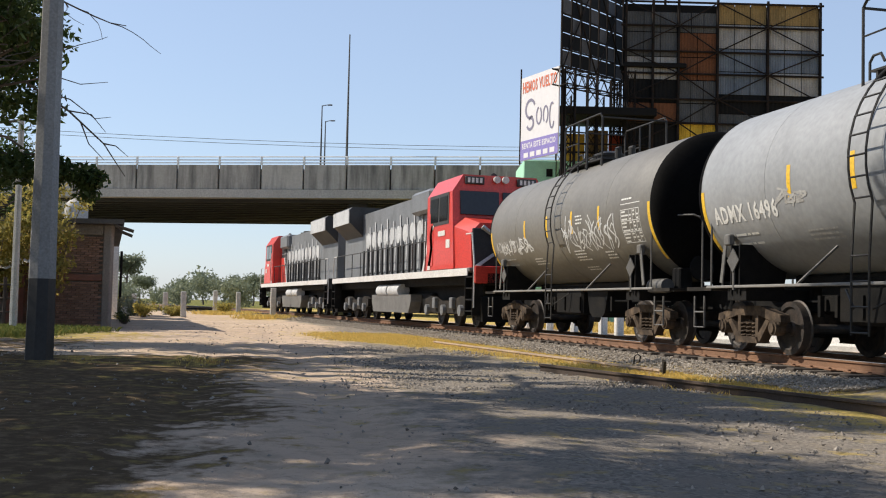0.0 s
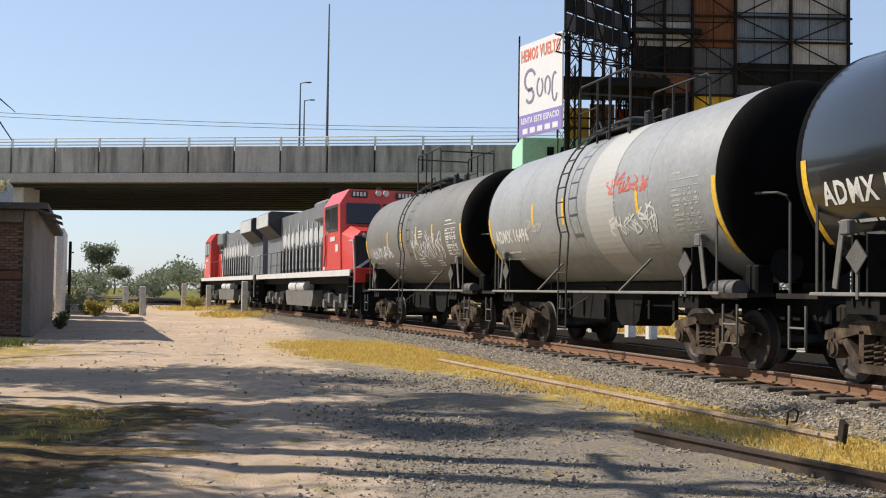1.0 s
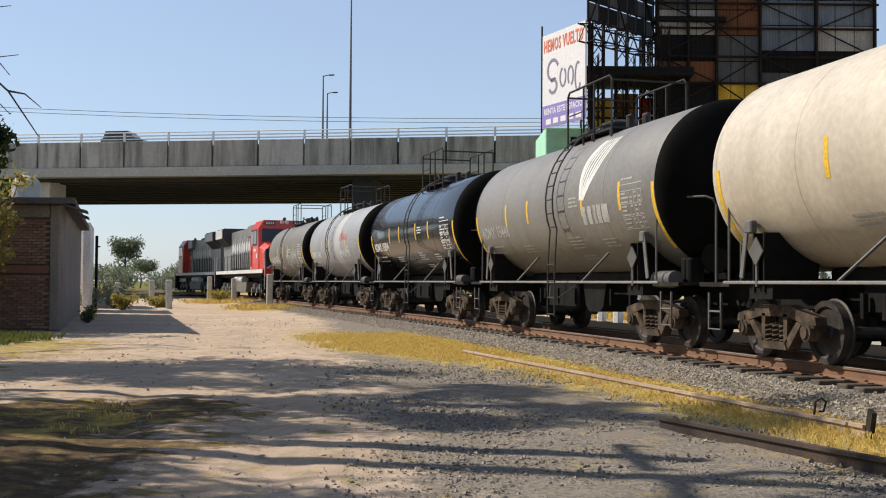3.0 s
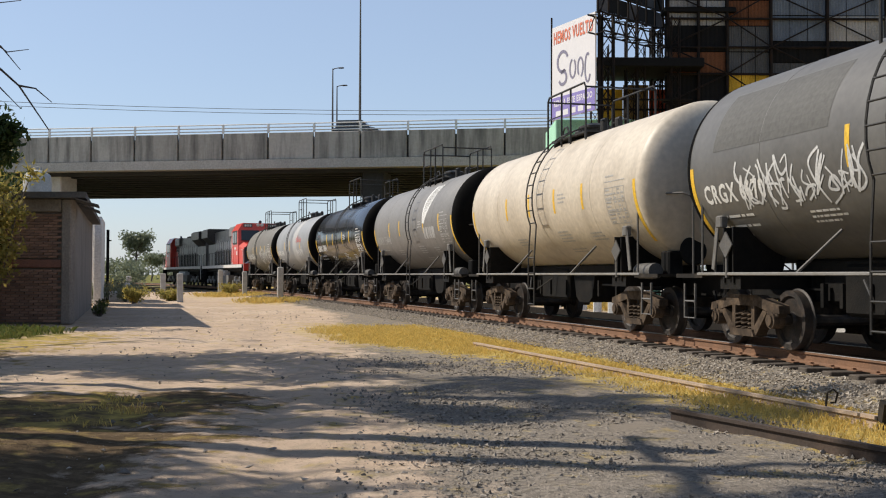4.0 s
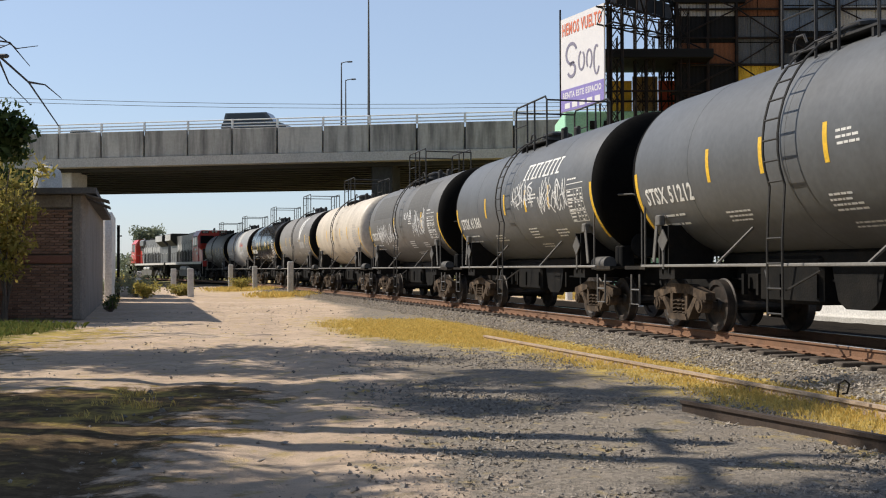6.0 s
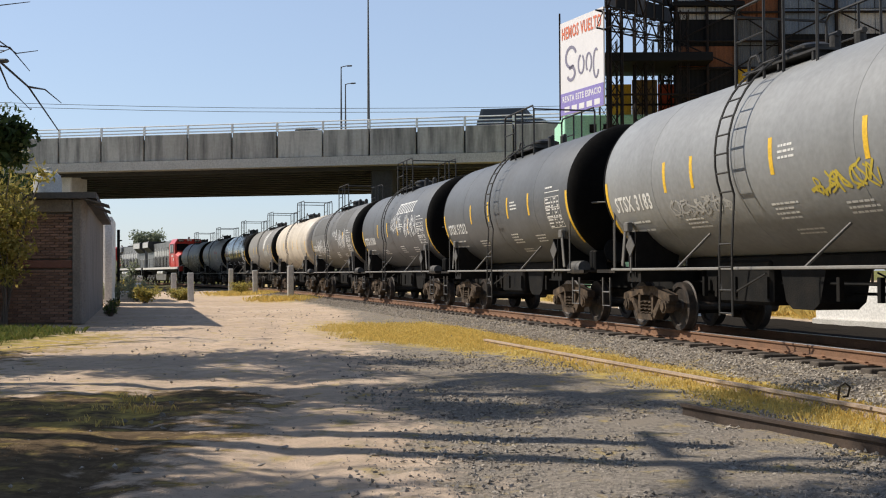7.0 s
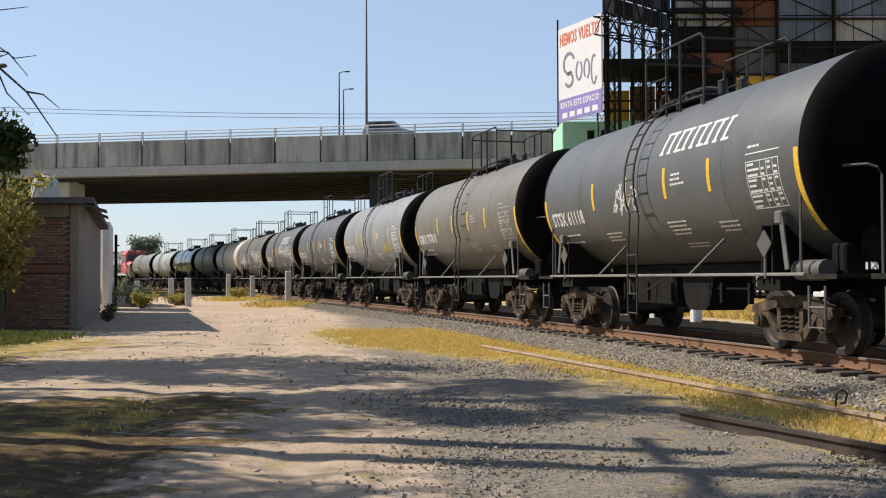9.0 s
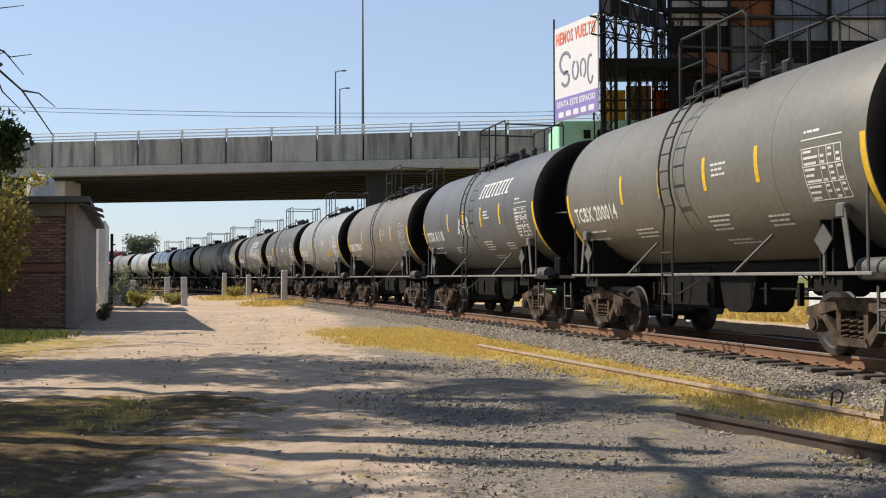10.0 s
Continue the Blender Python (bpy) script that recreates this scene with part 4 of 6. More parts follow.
def make_car_base():
    """The running gear, sills, ladders and platforms that all the tank cars share."""
    car = thing("tank_car", "tank car", "tank car", group="tank cars of the train")
    wl_ = []
    for x in (-TRUCK_X, TRUCK_X):
        add_truck(car, x, None, wl_)
    # stub sills and couplers
    for k in (-1, 1):
        part("stub_sill", Geo().box((k * 5.1, 0, 0.98), (2.3, 0.42, 0.5), None, 0.03).box((k * 6.2, 0, 0.88), (0.35, 0.36, 0.36), None, 0.03), M["steel_black"], car)
        part("coupler", Geo().box((k * 6.45, 0, 0.88), (0.35, 0.16, 0.2), None, 0.03).box((k * 6.6, 0.05, 0.88), (0.16, 0.3, 0.28), None, 0.04), M["steel_dark"], car)
        part("air_hose", Geo().pipe([(k * 6.25, 0.35, 0.85), (k * 6.4, 0.36, 0.6), (k * 6.6, 0.25, 0.45), (k * 6.68, 0.1, 0.5)], 0.03), M["steel_black"], car)
        # body bolster and saddle
        part("saddle", Geo().prism([(k * 4.05, 0.92), (k * 4.72, 0.92), (k * 4.72, 1.12), (k * 4.05, 1.12)], -1.42, 1.42), M["steel_black"], car)
        for sy in (-1, 1):
            g = Geo()
            a0, a1 = radians(-70), radians(-40)
            n = 8
            inner = [(R_TANK * 1.003 * math.cos(a0 + (a1 - a0) * i / n), ZC + R_TANK * 1.003 * math.sin(a0 + (a1 - a0) * i / n)) for i in range(n + 1)]
            outl = [(sy * y, z) for y, z in inner] + [(sy * 1.45, ZC - R_TANK * 0.645), (sy * 1.45, 1.02), (sy * 0.62, 1.02)]
            for xx in (k * 4.25, k * 4.55):
                b = len(g.v)
                m_ = len(outl)
                g.v += [(xx - 0.02, y, z) for y, z in outl] + [(xx + 0.02, y, z) for y, z in outl]
                g.f += [tuple(b + i for i in range(m_)), tuple(b + m_ + i for i in reversed(range(m_)))] + [(b + i, b + (i + 1) % m_, b + m_ + (i + 1) % m_, b + m_ + i) for i in range(m_)]
            part("saddle_gusset", g, M["steel_black"], car, "black steel saddle plate")
            part("placard_holder", Geo().box((k * 4.40, sy * 1.49, 1.62), (0.30, 0.02, 0.30), Matrix.Rotation(radians(45), 4, "Y")).box((k * 4.4, sy * 1.475, 1.4), (0.05, 0.03, 0.6)), M["grey_metal"], car)
            # corner platform, hand hoop and sill step
            part("end_platform", Geo().box((k * 5.75, sy * 1.1, 1.14), (1.0, 0.75, 0.05)).box((k * 5.75, sy * 1.46, 1.13), (1.0, 0.04, 0.07)), M["steel_dark"], car)
            hoop = [(k * 5.32, sy * 1.44, 1.16), (k * 5.32, sy * 1.44, 2.5), (k * 5.38, sy * 1.44, 2.61), (k * 5.5, sy * 1.42, 2.66), (k * 6.12, sy * 0.9, 2.66), (k * 6.2, sy * 0.8, 2.61), (k * 6.22, sy * 0.75, 2.5), (k * 6.22, sy * 0.75, 1.16)]
            part("hand_hoop", Geo().pipe(hoop, 0.022, 6), M["grey_metal"], car, "bent pipe handrail")
            st = [(k * 5.55, sy * 1.46, 1.0), (k * 5.55, sy * 1.46, 0.42), (k * 5.95, sy * 1.46, 0.42), (k * 5.95, sy * 1.46, 1.0)]
            part("sill_step", Geo().pipe(st, 0.022, 4).pipe([(k * 5.55, sy * 1.46, 0.7), (k * 5.95, sy * 1.46, 0.7)], 0.018, 4), M["grey_metal"], car)
            part("saddle_bar", Geo().box((k * 4.86, sy * 1.43, 1.62), (0.11, 0.03, 0.8), Matrix.Rotation(radians(-12 * k), 4, "Y"), 0.008).box((k * 4.72, sy * 1.40, 2.0), (0.2, 0.12, 0.2), None, 0.02), M["saddle_grey"], car, "grey flat steel bar beside the saddle")
            part("side_brace", Geo().cyl((k * 2.1 + 0.25, sy * 1.46, 1.17), (k * 2.1 - 0.3, sy * 1.05, 1.80), 0.024, 6), M["grey_metal"], car)
    for sy in (-1, 1):
        part("side_sill", Geo().box((0, sy * 1.46, 1.16), (10.9, 0.045, 0.05), None, 0.01), M["side_sill"], car, "pale dusty side rail")
        # ladder: straight below, bent over the tank above
        g = Geo()
        for x in (-0.21, 0.21):
            pts = [(x, sy * 1.73, 0.42), (x, sy * 1.73, 1.5)] + arc_pts(R_TANK + 0.22, radians(-20), radians(74), 12, x, ZC, sy)
            g.pipe(pts, 0.019, 5)
        for i in range(4):
            g.cyl((-0.22, sy * 1.73, 0.46 + i * 0.36), (0.22, sy * 1.73, 0.46 + i * 0.36), 0.016, 5)
        for i in range(10):
            a = radians(-18 + i * 9.6)
            g.cyl((-0.22, sy * (R_TANK + 0.22) * math.cos(a), ZC + (R_TANK + 0.22) * math.sin(a)), (0.22, sy * (R_TANK + 0.22) * math.cos(a), ZC + (R_TANK + 0.22) * math.sin(a)), 0.016, 5)
        part("ladder", g, M["grey_metal_dark"], car, "dark steel ladder bent over the tank")
        for k in (-1, 1):
            part("ladder_stay", Geo().cyl((0.22 * k, sy * 1.68, 0.8), (0.75 * k, sy * 1.46, 1.08), 0.018, 5), M["grey_metal_dark"], car)
    # top platform and fittings
    top = ZC + R_TANK
    g = Geo()
    for sy in (-1, 1):
        g.box((0, sy * 0.62, top - 0.05), (2.3, 0.36, 0.035))
        for x in (-1.0, 0.0, 1.0):
            g.box((x, sy * 0.62, top - 0.14), (0.05, 0.34, 0.16))
    part("top_platform", g, M["grey_metal_dark"], car, "steel grating platform")
    for sy in (-1, 1):
        y = sy * 0.86
        for loop in ([(-1.25, y, top - 0.3), (-1.25, y, top + 0.95), (-1.15, y, top + 1.05), (1.15, y, top + 1.05), (1.25, y, top + 0.95), (1.25, y, top - 0.3)],):
            part("safety_rail", Geo().pipe(loop, 0.026, 6).pipe([(0.3, y, top + 0.5), (1.25, y, top + 0.5)], 0.016, 5).cyl((-0.3, y, top - 0.3), (-0.3, y, top + 1.05), 0.024, 6).cyl((0.3, y, top - 0.3), (0.3, y, top + 1.05), 0.024, 6), M["grey_metal_dark"], car, "dark pipe safety rail")
    for k in (-1, 1):
        part("safety_rail", Geo().pipe([(k * 1.25, -0.86, top + 0.95), (k * 1.25, 0.86, top + 0.95)], 0.024, 5), M["grey_metal_dark"], car)
    part("manway", Geo().lathe([(0.02, 0), (0.33, 0), (0.33, 0.28), (0.38, 0.28), (0.38, 0.33), (0.2, 0.4), (0.02, 0.42)], 20, Matrix.Translation((0.25, 0, top - 0.08))), M["grey_metal_dark"], car, "round manway cover", 35)
    for i, x in enumerate((-0.55, -0.85, 0.85, 1.7)):
        g = Geo().cyl((x, 0.12 * (-1) ** i, top - 0.1), (x, 0.12 * (-1) ** i, top + 0.28), 0.09, 10).cyl((x - 0.12, 0.12 * (-1) ** i, top + 0.3), (x + 0.12, 0.12 * (-1) ** i, top + 0.3), 0.05, 8)
        part("valve", g, M["grey_metal_dark"], car)
    part("pipe_hook", Geo().pipe([(2.2, 0.1, top - 0.1), (2.2, 0.1, top + 0.35), (2.1, 0.1, top + 0.45), (1.9, 0.1, top + 0.45), (1.8, 0.1, top + 0.3)], 0.025, 6), M["grey_metal_dark"], car)
    # below the tank
    part("bottom_outlet", Geo().cyl((0, 0, 0.75), (0, 0, 1.4), 0.22, 14).cyl((0, 0, 0.55), (0, 0, 0.78), 0.12, 12).box((0, 0, 0.72), (0.5, 0.5, 0.06)), M["steel_black"], car)
    part("outlet_skid", Geo().prism([(-0.75, 1.4), (0.75, 1.4), (0.5, 0.62), (0.3, 0.5), (-0.3, 0.5), (-0.5, 0.62)], -0.4, 0.4), M["steel_black"], car, "black outlet skid under the tank")
    # black boxes, partly equipment, and a strip added as the underside's shade
    part("equipment_box", Geo().box((1.75, 0.1, 0.93), (1.9, 0.8, 0.78), None, 0.06).box((3.05, 0.1, 1.0), (0.7, 0.6, 0.6), None, 0.06), M["steel_black"], car, "black brake equipment housing")
    part("tank_reinforcement", Geo().box((0, 0, 1.27), (8.2, 0.9, 0.22), None, 0.03), M["steel_black"], car, "black reinforcing strip under the tank")
    part("brake_cylinder", Geo().cyl((1.5, 0.25, 0.95), (2.3, 0.25, 0.95), 0.17, 14).box((1.1, 0.2, 0.95), (0.4, 0.3, 0.3), None, 0.03), M["steel_black"], car)
    part("air_reservoir", Geo().cyl((-2.6, -0.3, 1.0), (-1.5, -0.3, 1.0), 0.2, 14), M["steel_black"], car)
    g = Geo().pipe([(-4.0, 0.3, 0.92), (4.0, 0.3, 0.92)], 0.03).pipe([(-3.8, -0.2, 0.78), (3.8, -0.2, 0.72)], 0.025)
    for x in (-2.9, -2.2, -1.2, 0.9, 2.0, 2.7, 3.2):
        g.box((x, 0.5, 0.84), (0.08, 0.08, 0.36))
    part("brake_rigging", g, M["steel_black"], car)
    part("brake_box", Geo().box((-5.55, 0.85, 1.35), (0.34, 0.3, 0.5), None, 0.03).lathe([(0.02, 0), (0.26, 0.0), (0.28, 0.02), (0.26, 0.05), (0.02, 0.05)], 16, Matrix.Translation((-5.85, 0.55, 1.6)) @ Matrix.Rotation(radians(90), 4, "Y")), M["steel_black"], car)
    part("sill_pipe", Geo().cyl((-5.6, 1.2, 1.22), (-4.9, 1.2, 1.22), 0.15, 12), M["grey_metal"], car, "dusty grey air tank", 40)
    return car


M["saddle_grey"] = surface("dusty_grey_bar_paint", (0.14, 0.135, 0.125), 0.7, 0.0, (0.06, 0.055, 0.05), 0.5, 3, 25, 0.1)
M["side_sill"] = surface("pale_dusty_sill_paint", (0.22, 0.21, 0.195), 0.65, 0.0, (0.11, 0.10, 0.088), 0.5, 2, 25, 0.1)
M["grey_metal_dark"] = surface("dark_grey_painted_pipe", (0.028, 0.027, 0.026), 0.6, 0.0, (0.07, 0.063, 0.055), 0.4, 3, 30, spec=0.3)


def tank_geo():
    prof = []
    for i in range(9):
        a = math.pi / 2 * i / 8
        prof.append((max(R_TANK * math.sin(a), 0.01), -HALF - 0.45 * math.cos(a)))
    for x in (-3.2, 0.0, 3.2):
        prof += [(R_TANK, x - 0.012), (R_TANK + 0.004, x - 0.008), (R_TANK + 0.004, x + 0.008), (R_TANK, x + 0.012)]
    prof += [(r, -h) for r, h in reversed(prof[:9])]
    return Geo().lathe(prof, 72, Matrix.Translation((0, 0, ZC)) @ Matrix.Rotation(radians(90), 4, "Y"))


def head_geo(k):
    """One dished tank end, with its knuckle rim."""
    prof = []
    for i in range(11):
        a = math.pi / 2 * i / 10
        prof.append((max((R_TANK + 0.004) * math.sin(a), 0.01), HALF + 0.02 + 0.45 * math.cos(a)))
    prof.append((R_TANK + 0.004, HALF - 0.05))
    g = Geo().lathe(prof, 64, Matrix.Translation((0, 0, ZC)) @ Matrix.Rotation(radians(90 * k), 4, "Y"))
    g.f.pop()
    return g


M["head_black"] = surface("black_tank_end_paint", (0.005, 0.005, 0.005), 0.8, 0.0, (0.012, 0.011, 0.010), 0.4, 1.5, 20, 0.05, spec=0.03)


def wrap(v, f, u0, v0, lift=0.004):
    """Lays flat (a, b) points on the camera's side of the tank; u0 metres to the right of its middle, v0 above its mid-height along the skin."""
    g, r = Geo(), R_TANK + lift
    for a, b in v:
        ang = (b + v0) / R_TANK
        g.v.append((-(a + u0), r * math.cos(ang), ZC + r * math.sin(ang)))
    g.f = list(f)
    return g


def strip_patch(w, h, n=8):
    v = [(x, h * i / n) for i in range(n + 1) for x in (0, w)]
    return v, [(2 * i, 2 * i + 1, 2 * i + 3, 2 * i + 2) for i in range(n)]


def add_patch(car, name, w, h, u, v0, mat, lift=0.004, lab=""):
    return part(name, wrap(*strip_patch(w, h, max(1, int(h / 0.12))), u, v0, lift), mat, car, lab)


def add_mark(car, text, u, v0, size, mat, squeeze=0.84):
    v, f = text_mesh(text, size, squeeze)
    part("reporting_mark", wrap(v, f, u, v0, 0.006), mat, car, "white stencilled reporting mark")
    for k, (wd, dy) in enumerate(((0.95, 0.28), (1.0, 0.47), (0.6, 0.66))):
        x = 0.1
        while x < wd + 0.15:
            w = 0.10 + 0.13 * ((k * 3 + int(x * 10)) % 3)
            add_patch(car, "text_bar", w, 0.045, u + x, v0 - dy, mat, 0.005)
            x += w + 0.05


def add_panel(car, u, v0, mat):
    """The white stencilled data table."""
    add_patch(car, "data_panel", 0.98, 0.018, u, v0 + 0.86, mat)
    for k in (0, 3, 6, 9):
        add_patch(car, "data_panel", 0.95, 0.014, u, v0 + 0.082 * k, mat)
    for x in (0, 0.42, 0.6, 0.78, 0.936):
        add_patch(car, "data_panel", 0.013, 0.74, u + x, v0, mat)
    for k in range(9):
        add_patch(car, "data_panel", 0.20 + 0.05 * ((k * 5) % 4), 0.036, u + 0.04, v0 + 0.025 + 0.082 * k, mat)
        for x in (0.45, 0.63, 0.81):
            if (k * 3 + int(x * 10)) % 4:
                add_patch(car, "data_panel", 0.09, 0.038, u + x, v0 + 0.024 + 0.082 * k, mat)


def add_bars(car, u, v0, rows, mat, seed, w=0.6):
    rng = random.Random(seed)
    for k in range(rows):
        x = rng.uniform(0, 0.06)
        while x < w * rng.uniform(0.7, 1.0):
            ww = rng.uniform(0.05, 0.15)
            add_patch(car, "text_bar", ww, 0.036, u + x, v0 - 0.085 * k, mat)
            x += ww + 0.022


def add_graffiti(car, u0, v0, w, h, n, mat, seed, stroke=0.06):
    """Sprayed scrawl: quick curved strokes, no letters."""
    rng = random.Random(seed)
    n = max(3, int(w / 0.30))
    for k in range(n):
        cx, top = u0 + w * (k + 0.5) / n, h * rng.uniform(0.62, 1.0)
        for _ in range(3):
            tall = rng.random() < 0.6
            ctrl = [(cx + rng.uniform(-0.2, 0.2), v0 + (rng.uniform(0.0, 0.25) + (0.75 * j / 3 if tall else rng.uniform(0.0, 0.75))) * top) for j in range(4)]
            ctrl = [ctrl[0]] + ctrl + [ctrl[-1]]
            pts = []
            for p0, p1, p2, p3 in zip(ctrl, ctrl[1:], ctrl[2:], ctrl[3:]):
                for i in range(6):
                    q = i / 6
                    pts.append(tuple(0.5 * (2 * b1 + (c1 - a1) * q + (2 * a1 - 5 * b1 + 4 * c1 - d1) * q * q + (3 * b1 - a1 - 3 * c1 + d1) * q ** 3) for a1, b1, c1, d1 in zip(p0, p1, p2, p3)))
            v, f = ribbon(pts, stroke * rng.uniform(0.45, 0.8))
            part("graffiti", wrap(v, f, 0, 0, 0.006), mat, car, "sprayed scrawl")


CARS = []


def stripes(car, us, v0, h, ends=True):
    for u in us:
        add_patch(car, "yellow_stripe", 0.11, h, u, v0, M["yellow"])
    if ends:
        add_patch(car, "yellow_stripe", 0.12, 1.2, -5.5, -1.2, M["yellow"])
        add_patch(car, "yellow_stripe", 0.12, 1.3, 5.36, -1.25, M["yellow"])


def finish_car(car, pm, mark, mm, pmt, seed, us=(-3.1, -1.2, 1.5, 3.0)):
    me = MESH.get(pm.name)
    if me is None:
        me = tank_geo().mesh("tank", pm, 40)
        MESH[pm.name] = me
    part("tank", me, None, car, "welded cylindrical steel tank")
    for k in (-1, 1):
        part("tank_head", shared(f"tank_head{k}{pm.name[:5] if 'cream' in pm.name else ''}", lambda: head_geo(k), pm if "cream" in pm.name else M["head_black"], 50), None, car, "black tank end" if "cream" not in pm.name else "rust-stained tank end")
    if mark:
        add_mark(car, mark, -5.1, -0.62, 0.42, mm)
    if pmt:
        add_panel(car, 4.0, -0.78, pmt)
        add_bars(car, 4.0, 0.18, 1, pmt, seed + 5, 0.5)
        add_bars(car, 0.75, -0.85, 4, pmt, seed, 0.75)
        add_bars(car, 1.3, 0.0, 3, pmt, seed + 3, 0.5)
        add_bars(car, 2.6, -0.95, 3, pmt, seed + 1, 0.7)
        add_bars(car, -2.3, -0.95, 3, pmt, seed + 2, 0.9)
        add_bars(car, 0.9, -1.35, 2, pmt, seed + 4, 0.9)
    stripes(car, us, -0.38, 0.55)


SPECS = [
    ("dusty brown-grey tank car with sprayed scrawl along its side", paint("brown_grey_tank_paint", (0.17, 0.16, 0.14), (0.12, 0.11, 0.095)), "ADMX 17124", "decal_dim", "decal"),
    ("light grey tank car with a pale band and red scrawl", paint("light_grey_tank_paint", (0.29, 0.298, 0.305), (0.26, 0.265, 0.265)), "ADMX 16496", "decal", "decal_dim"),
    ("glossy black tank car with yellow reflective stripes", paint("gloss_black_tank_paint", (0.012, 0.012, 0.013), (0.03, 0.028, 0.025), 0.22, 0.3, 0.4), "ADMX 15894", "decal", "decal"),
    ("dusty grey tank car with a white leaf emblem", paint("dusty_grey_tank_paint", (0.205, 0.195, 0.18), (0.14, 0.13, 0.12)), "ADMX 15448", "decal_dim", "decal_dim"),
    ("cream white tank car with rusty ends", paint("cream_tank_paint", (0.57, 0.50, 0.40), (0.36, 0.29, 0.21)), "", "decal", "decal_dim"),
    ("dark grey tank car covered in white sprayed scrawl", paint("sooty_grey_tank_paint", (0.13, 0.125, 0.115), (0.085, 0.08, 0.075)), "CRGX 6670", "decal", "decal"),
    ("slate grey tank car with white lettering and scrawl", paint("slate_tank_paint", (0.105, 0.11, 0.115), (0.075, 0.075, 0.075)), "STSX 61360", "decal", "decal"),
    ("dark slate tank car with white stencils", paint("slate_tank_paint", (0.105, 0.11, 0.115), (0.075, 0.075, 0.075)), "STSX 51212", "decal", "decal"),
    ("pale grey tank car with yellow and white scrawl", paint("pale_grey_tank_paint", (0.245, 0.25, 0.25), (0.185, 0.185, 0.18)), "STSX 3183", "decal", "decal"),
    ("brown-grey tank car with yellow reflective stripes", paint("brown_tank_paint", (0.165, 0.15, 0.125), (0.12, 0.11, 0.09)), "GBRX 707810", "decal", "decal_dim"),
    ("slate grey tank car with white lettering high on its side", paint("slate_tank_paint", (0.105, 0.11, 0.115), (0.075, 0.075, 0.075)), "STSX 61118", "decal", "decal"),
    ("olive grey tank car with white stencils and stripes", paint("olive_grey_tank_paint", (0.16, 0.152, 0.13), (0.12, 0.112, 0.095)), "TCBX 200014", "decal", "decal"),
    ("olive grey tank car at the end of the string", paint("olive_grey_tank_paint", (0.16, 0.152, 0.13), (0.12, 0.112, 0.095)), "", "decal", "decal"),
]


def make_train_cars():
    base = make_car_base()
    order = [base] + [copy_thing(base, Matrix.Identity(4)) for _ in SPECS[1:]]
    for i, (car, (label, pm, mark, mm, pmt)) in enumerate(zip(order, SPECS)):
        tagged(car, label)
        finish_car(car, pm, mark, M[mm], M[pmt], 10 * i, {2: (-2.6, -1.2, 1.05, 2.6), 3: (-3.0, -1.4, 2.0, 3.9), 5: (-1.0, 3.2), 8: (-2.7, -1.6, 1.05, 3.4)}.get(i, (-2.5, -0.75, 1.0, 2.7)))
        CARS.append(car)
    # the ladder and the platform above it do not stand at the same place on every car
    for i, shift in ((1, 0.25), (2, -0.7), (3, -0.75), (6, 0.5), (9, -0.5)):
        for o in CARS[i].children:
            if o.name.split(".")[0] in ("ladder", "ladder_stay", "top_platform", "safety_rail", "manway", "valve", "pipe_hook"):
                o.location.x += shift
    add_graffiti(CARS[0], -4.6, -0.75, 2.6, 0.55, 6, M["spray_white"], 1)
    add_graffiti(CARS[0], 0.4, -0.9, 3.2, 1.1, 7, M["spray_white"], 2)
    add_graffiti(CARS[1], 1.5, 0.0, 1.7, 0.5, 4, M["spray_red"], 3)
    add_graffiti(CARS[1], 1.5, -0.75, 1.9, 0.6, 4, M["spray_white"], 4)
    add_graffiti(CARS[1], -2.9, -0.5, 0.9, 0.4, 3, M["decal_dim"], 5)
    add_graffiti(CARS[5], -4.0, -0.85, 3.4, 0.95, 7, M["spray_white"], 6)
    add_graffiti(CARS[5], 0.7, 0.0, 1.1, 0.4, 4, M["spray_white"], 7)
    add_graffiti(CARS[5], 1.9, -0.7, 1.8, 1.2, 5, M["spray_white"], 8)
    add_graffiti(CARS[6], -0.0, -0.3, 1.6, 0.8, 4, M["spray_white"], 9)
    add_graffiti(CARS[6], 2.0, -0.5, 1.9, 1.0, 5, M["spray_white"], 10)
    add_graffiti(CARS[8], -2.6, -0.9, 2.2, 0.5, 5, M["decal_dim"], 11)
    add_graffiti(CARS[8], 2.0, -0.8, 1.6, 0.5, 4, M["spray_yellow"], 12)
    add_graffiti(CARS[10], -1.4, -0.6, 1.2, 0.8, 4, M["spray_white"], 13)
    # name marks high on the two slate cars, as plain slanted shapes
    for c in (6, 10):
        for k in range(9):
            x, low = 0.85 + 0.29 * k, 0.42
            part("name_shape", wrap(*ribbon([(x, low), (x + 0.13, low + 0.42)], 0.085), 0, 0, 0.005), M["decal"], CARS[c])
            part("name_shape", wrap(*ribbon([(x + 0.03 - 0.1 * (k % 2), low + 0.40), (x + 0.24, low + 0.40)], 0.05), 0, 0, 0.005), M["decal"], CARS[c])
            part("name_shape", wrap(*ribbon([(x - 0.07, low + 0.02), (x + 0.09 + 0.1 * (k % 3 > 1), low + 0.02)], 0.045), 0, 0, 0.005), M["decal"], CARS[c])
    # leaf emblem and name shapes on the dusty grey car
    for k in range(9):
        q = k / 8
        bend = 0.13 * math.sin(q * math.pi)
        part("leaf_emblem", wrap(*ribbon([(2.15 - bend * (1 - q) * 2.2 + 0.78 * a * q + (q - 0.5) * 0.45 * math.sin(a * math.pi), -0.05 + 1.4 * a) for a in [j / 12 for j in range(13)]], 0.075), 0, 0, 0.005), M["decal"], CARS[3], "pale leaf emblem")
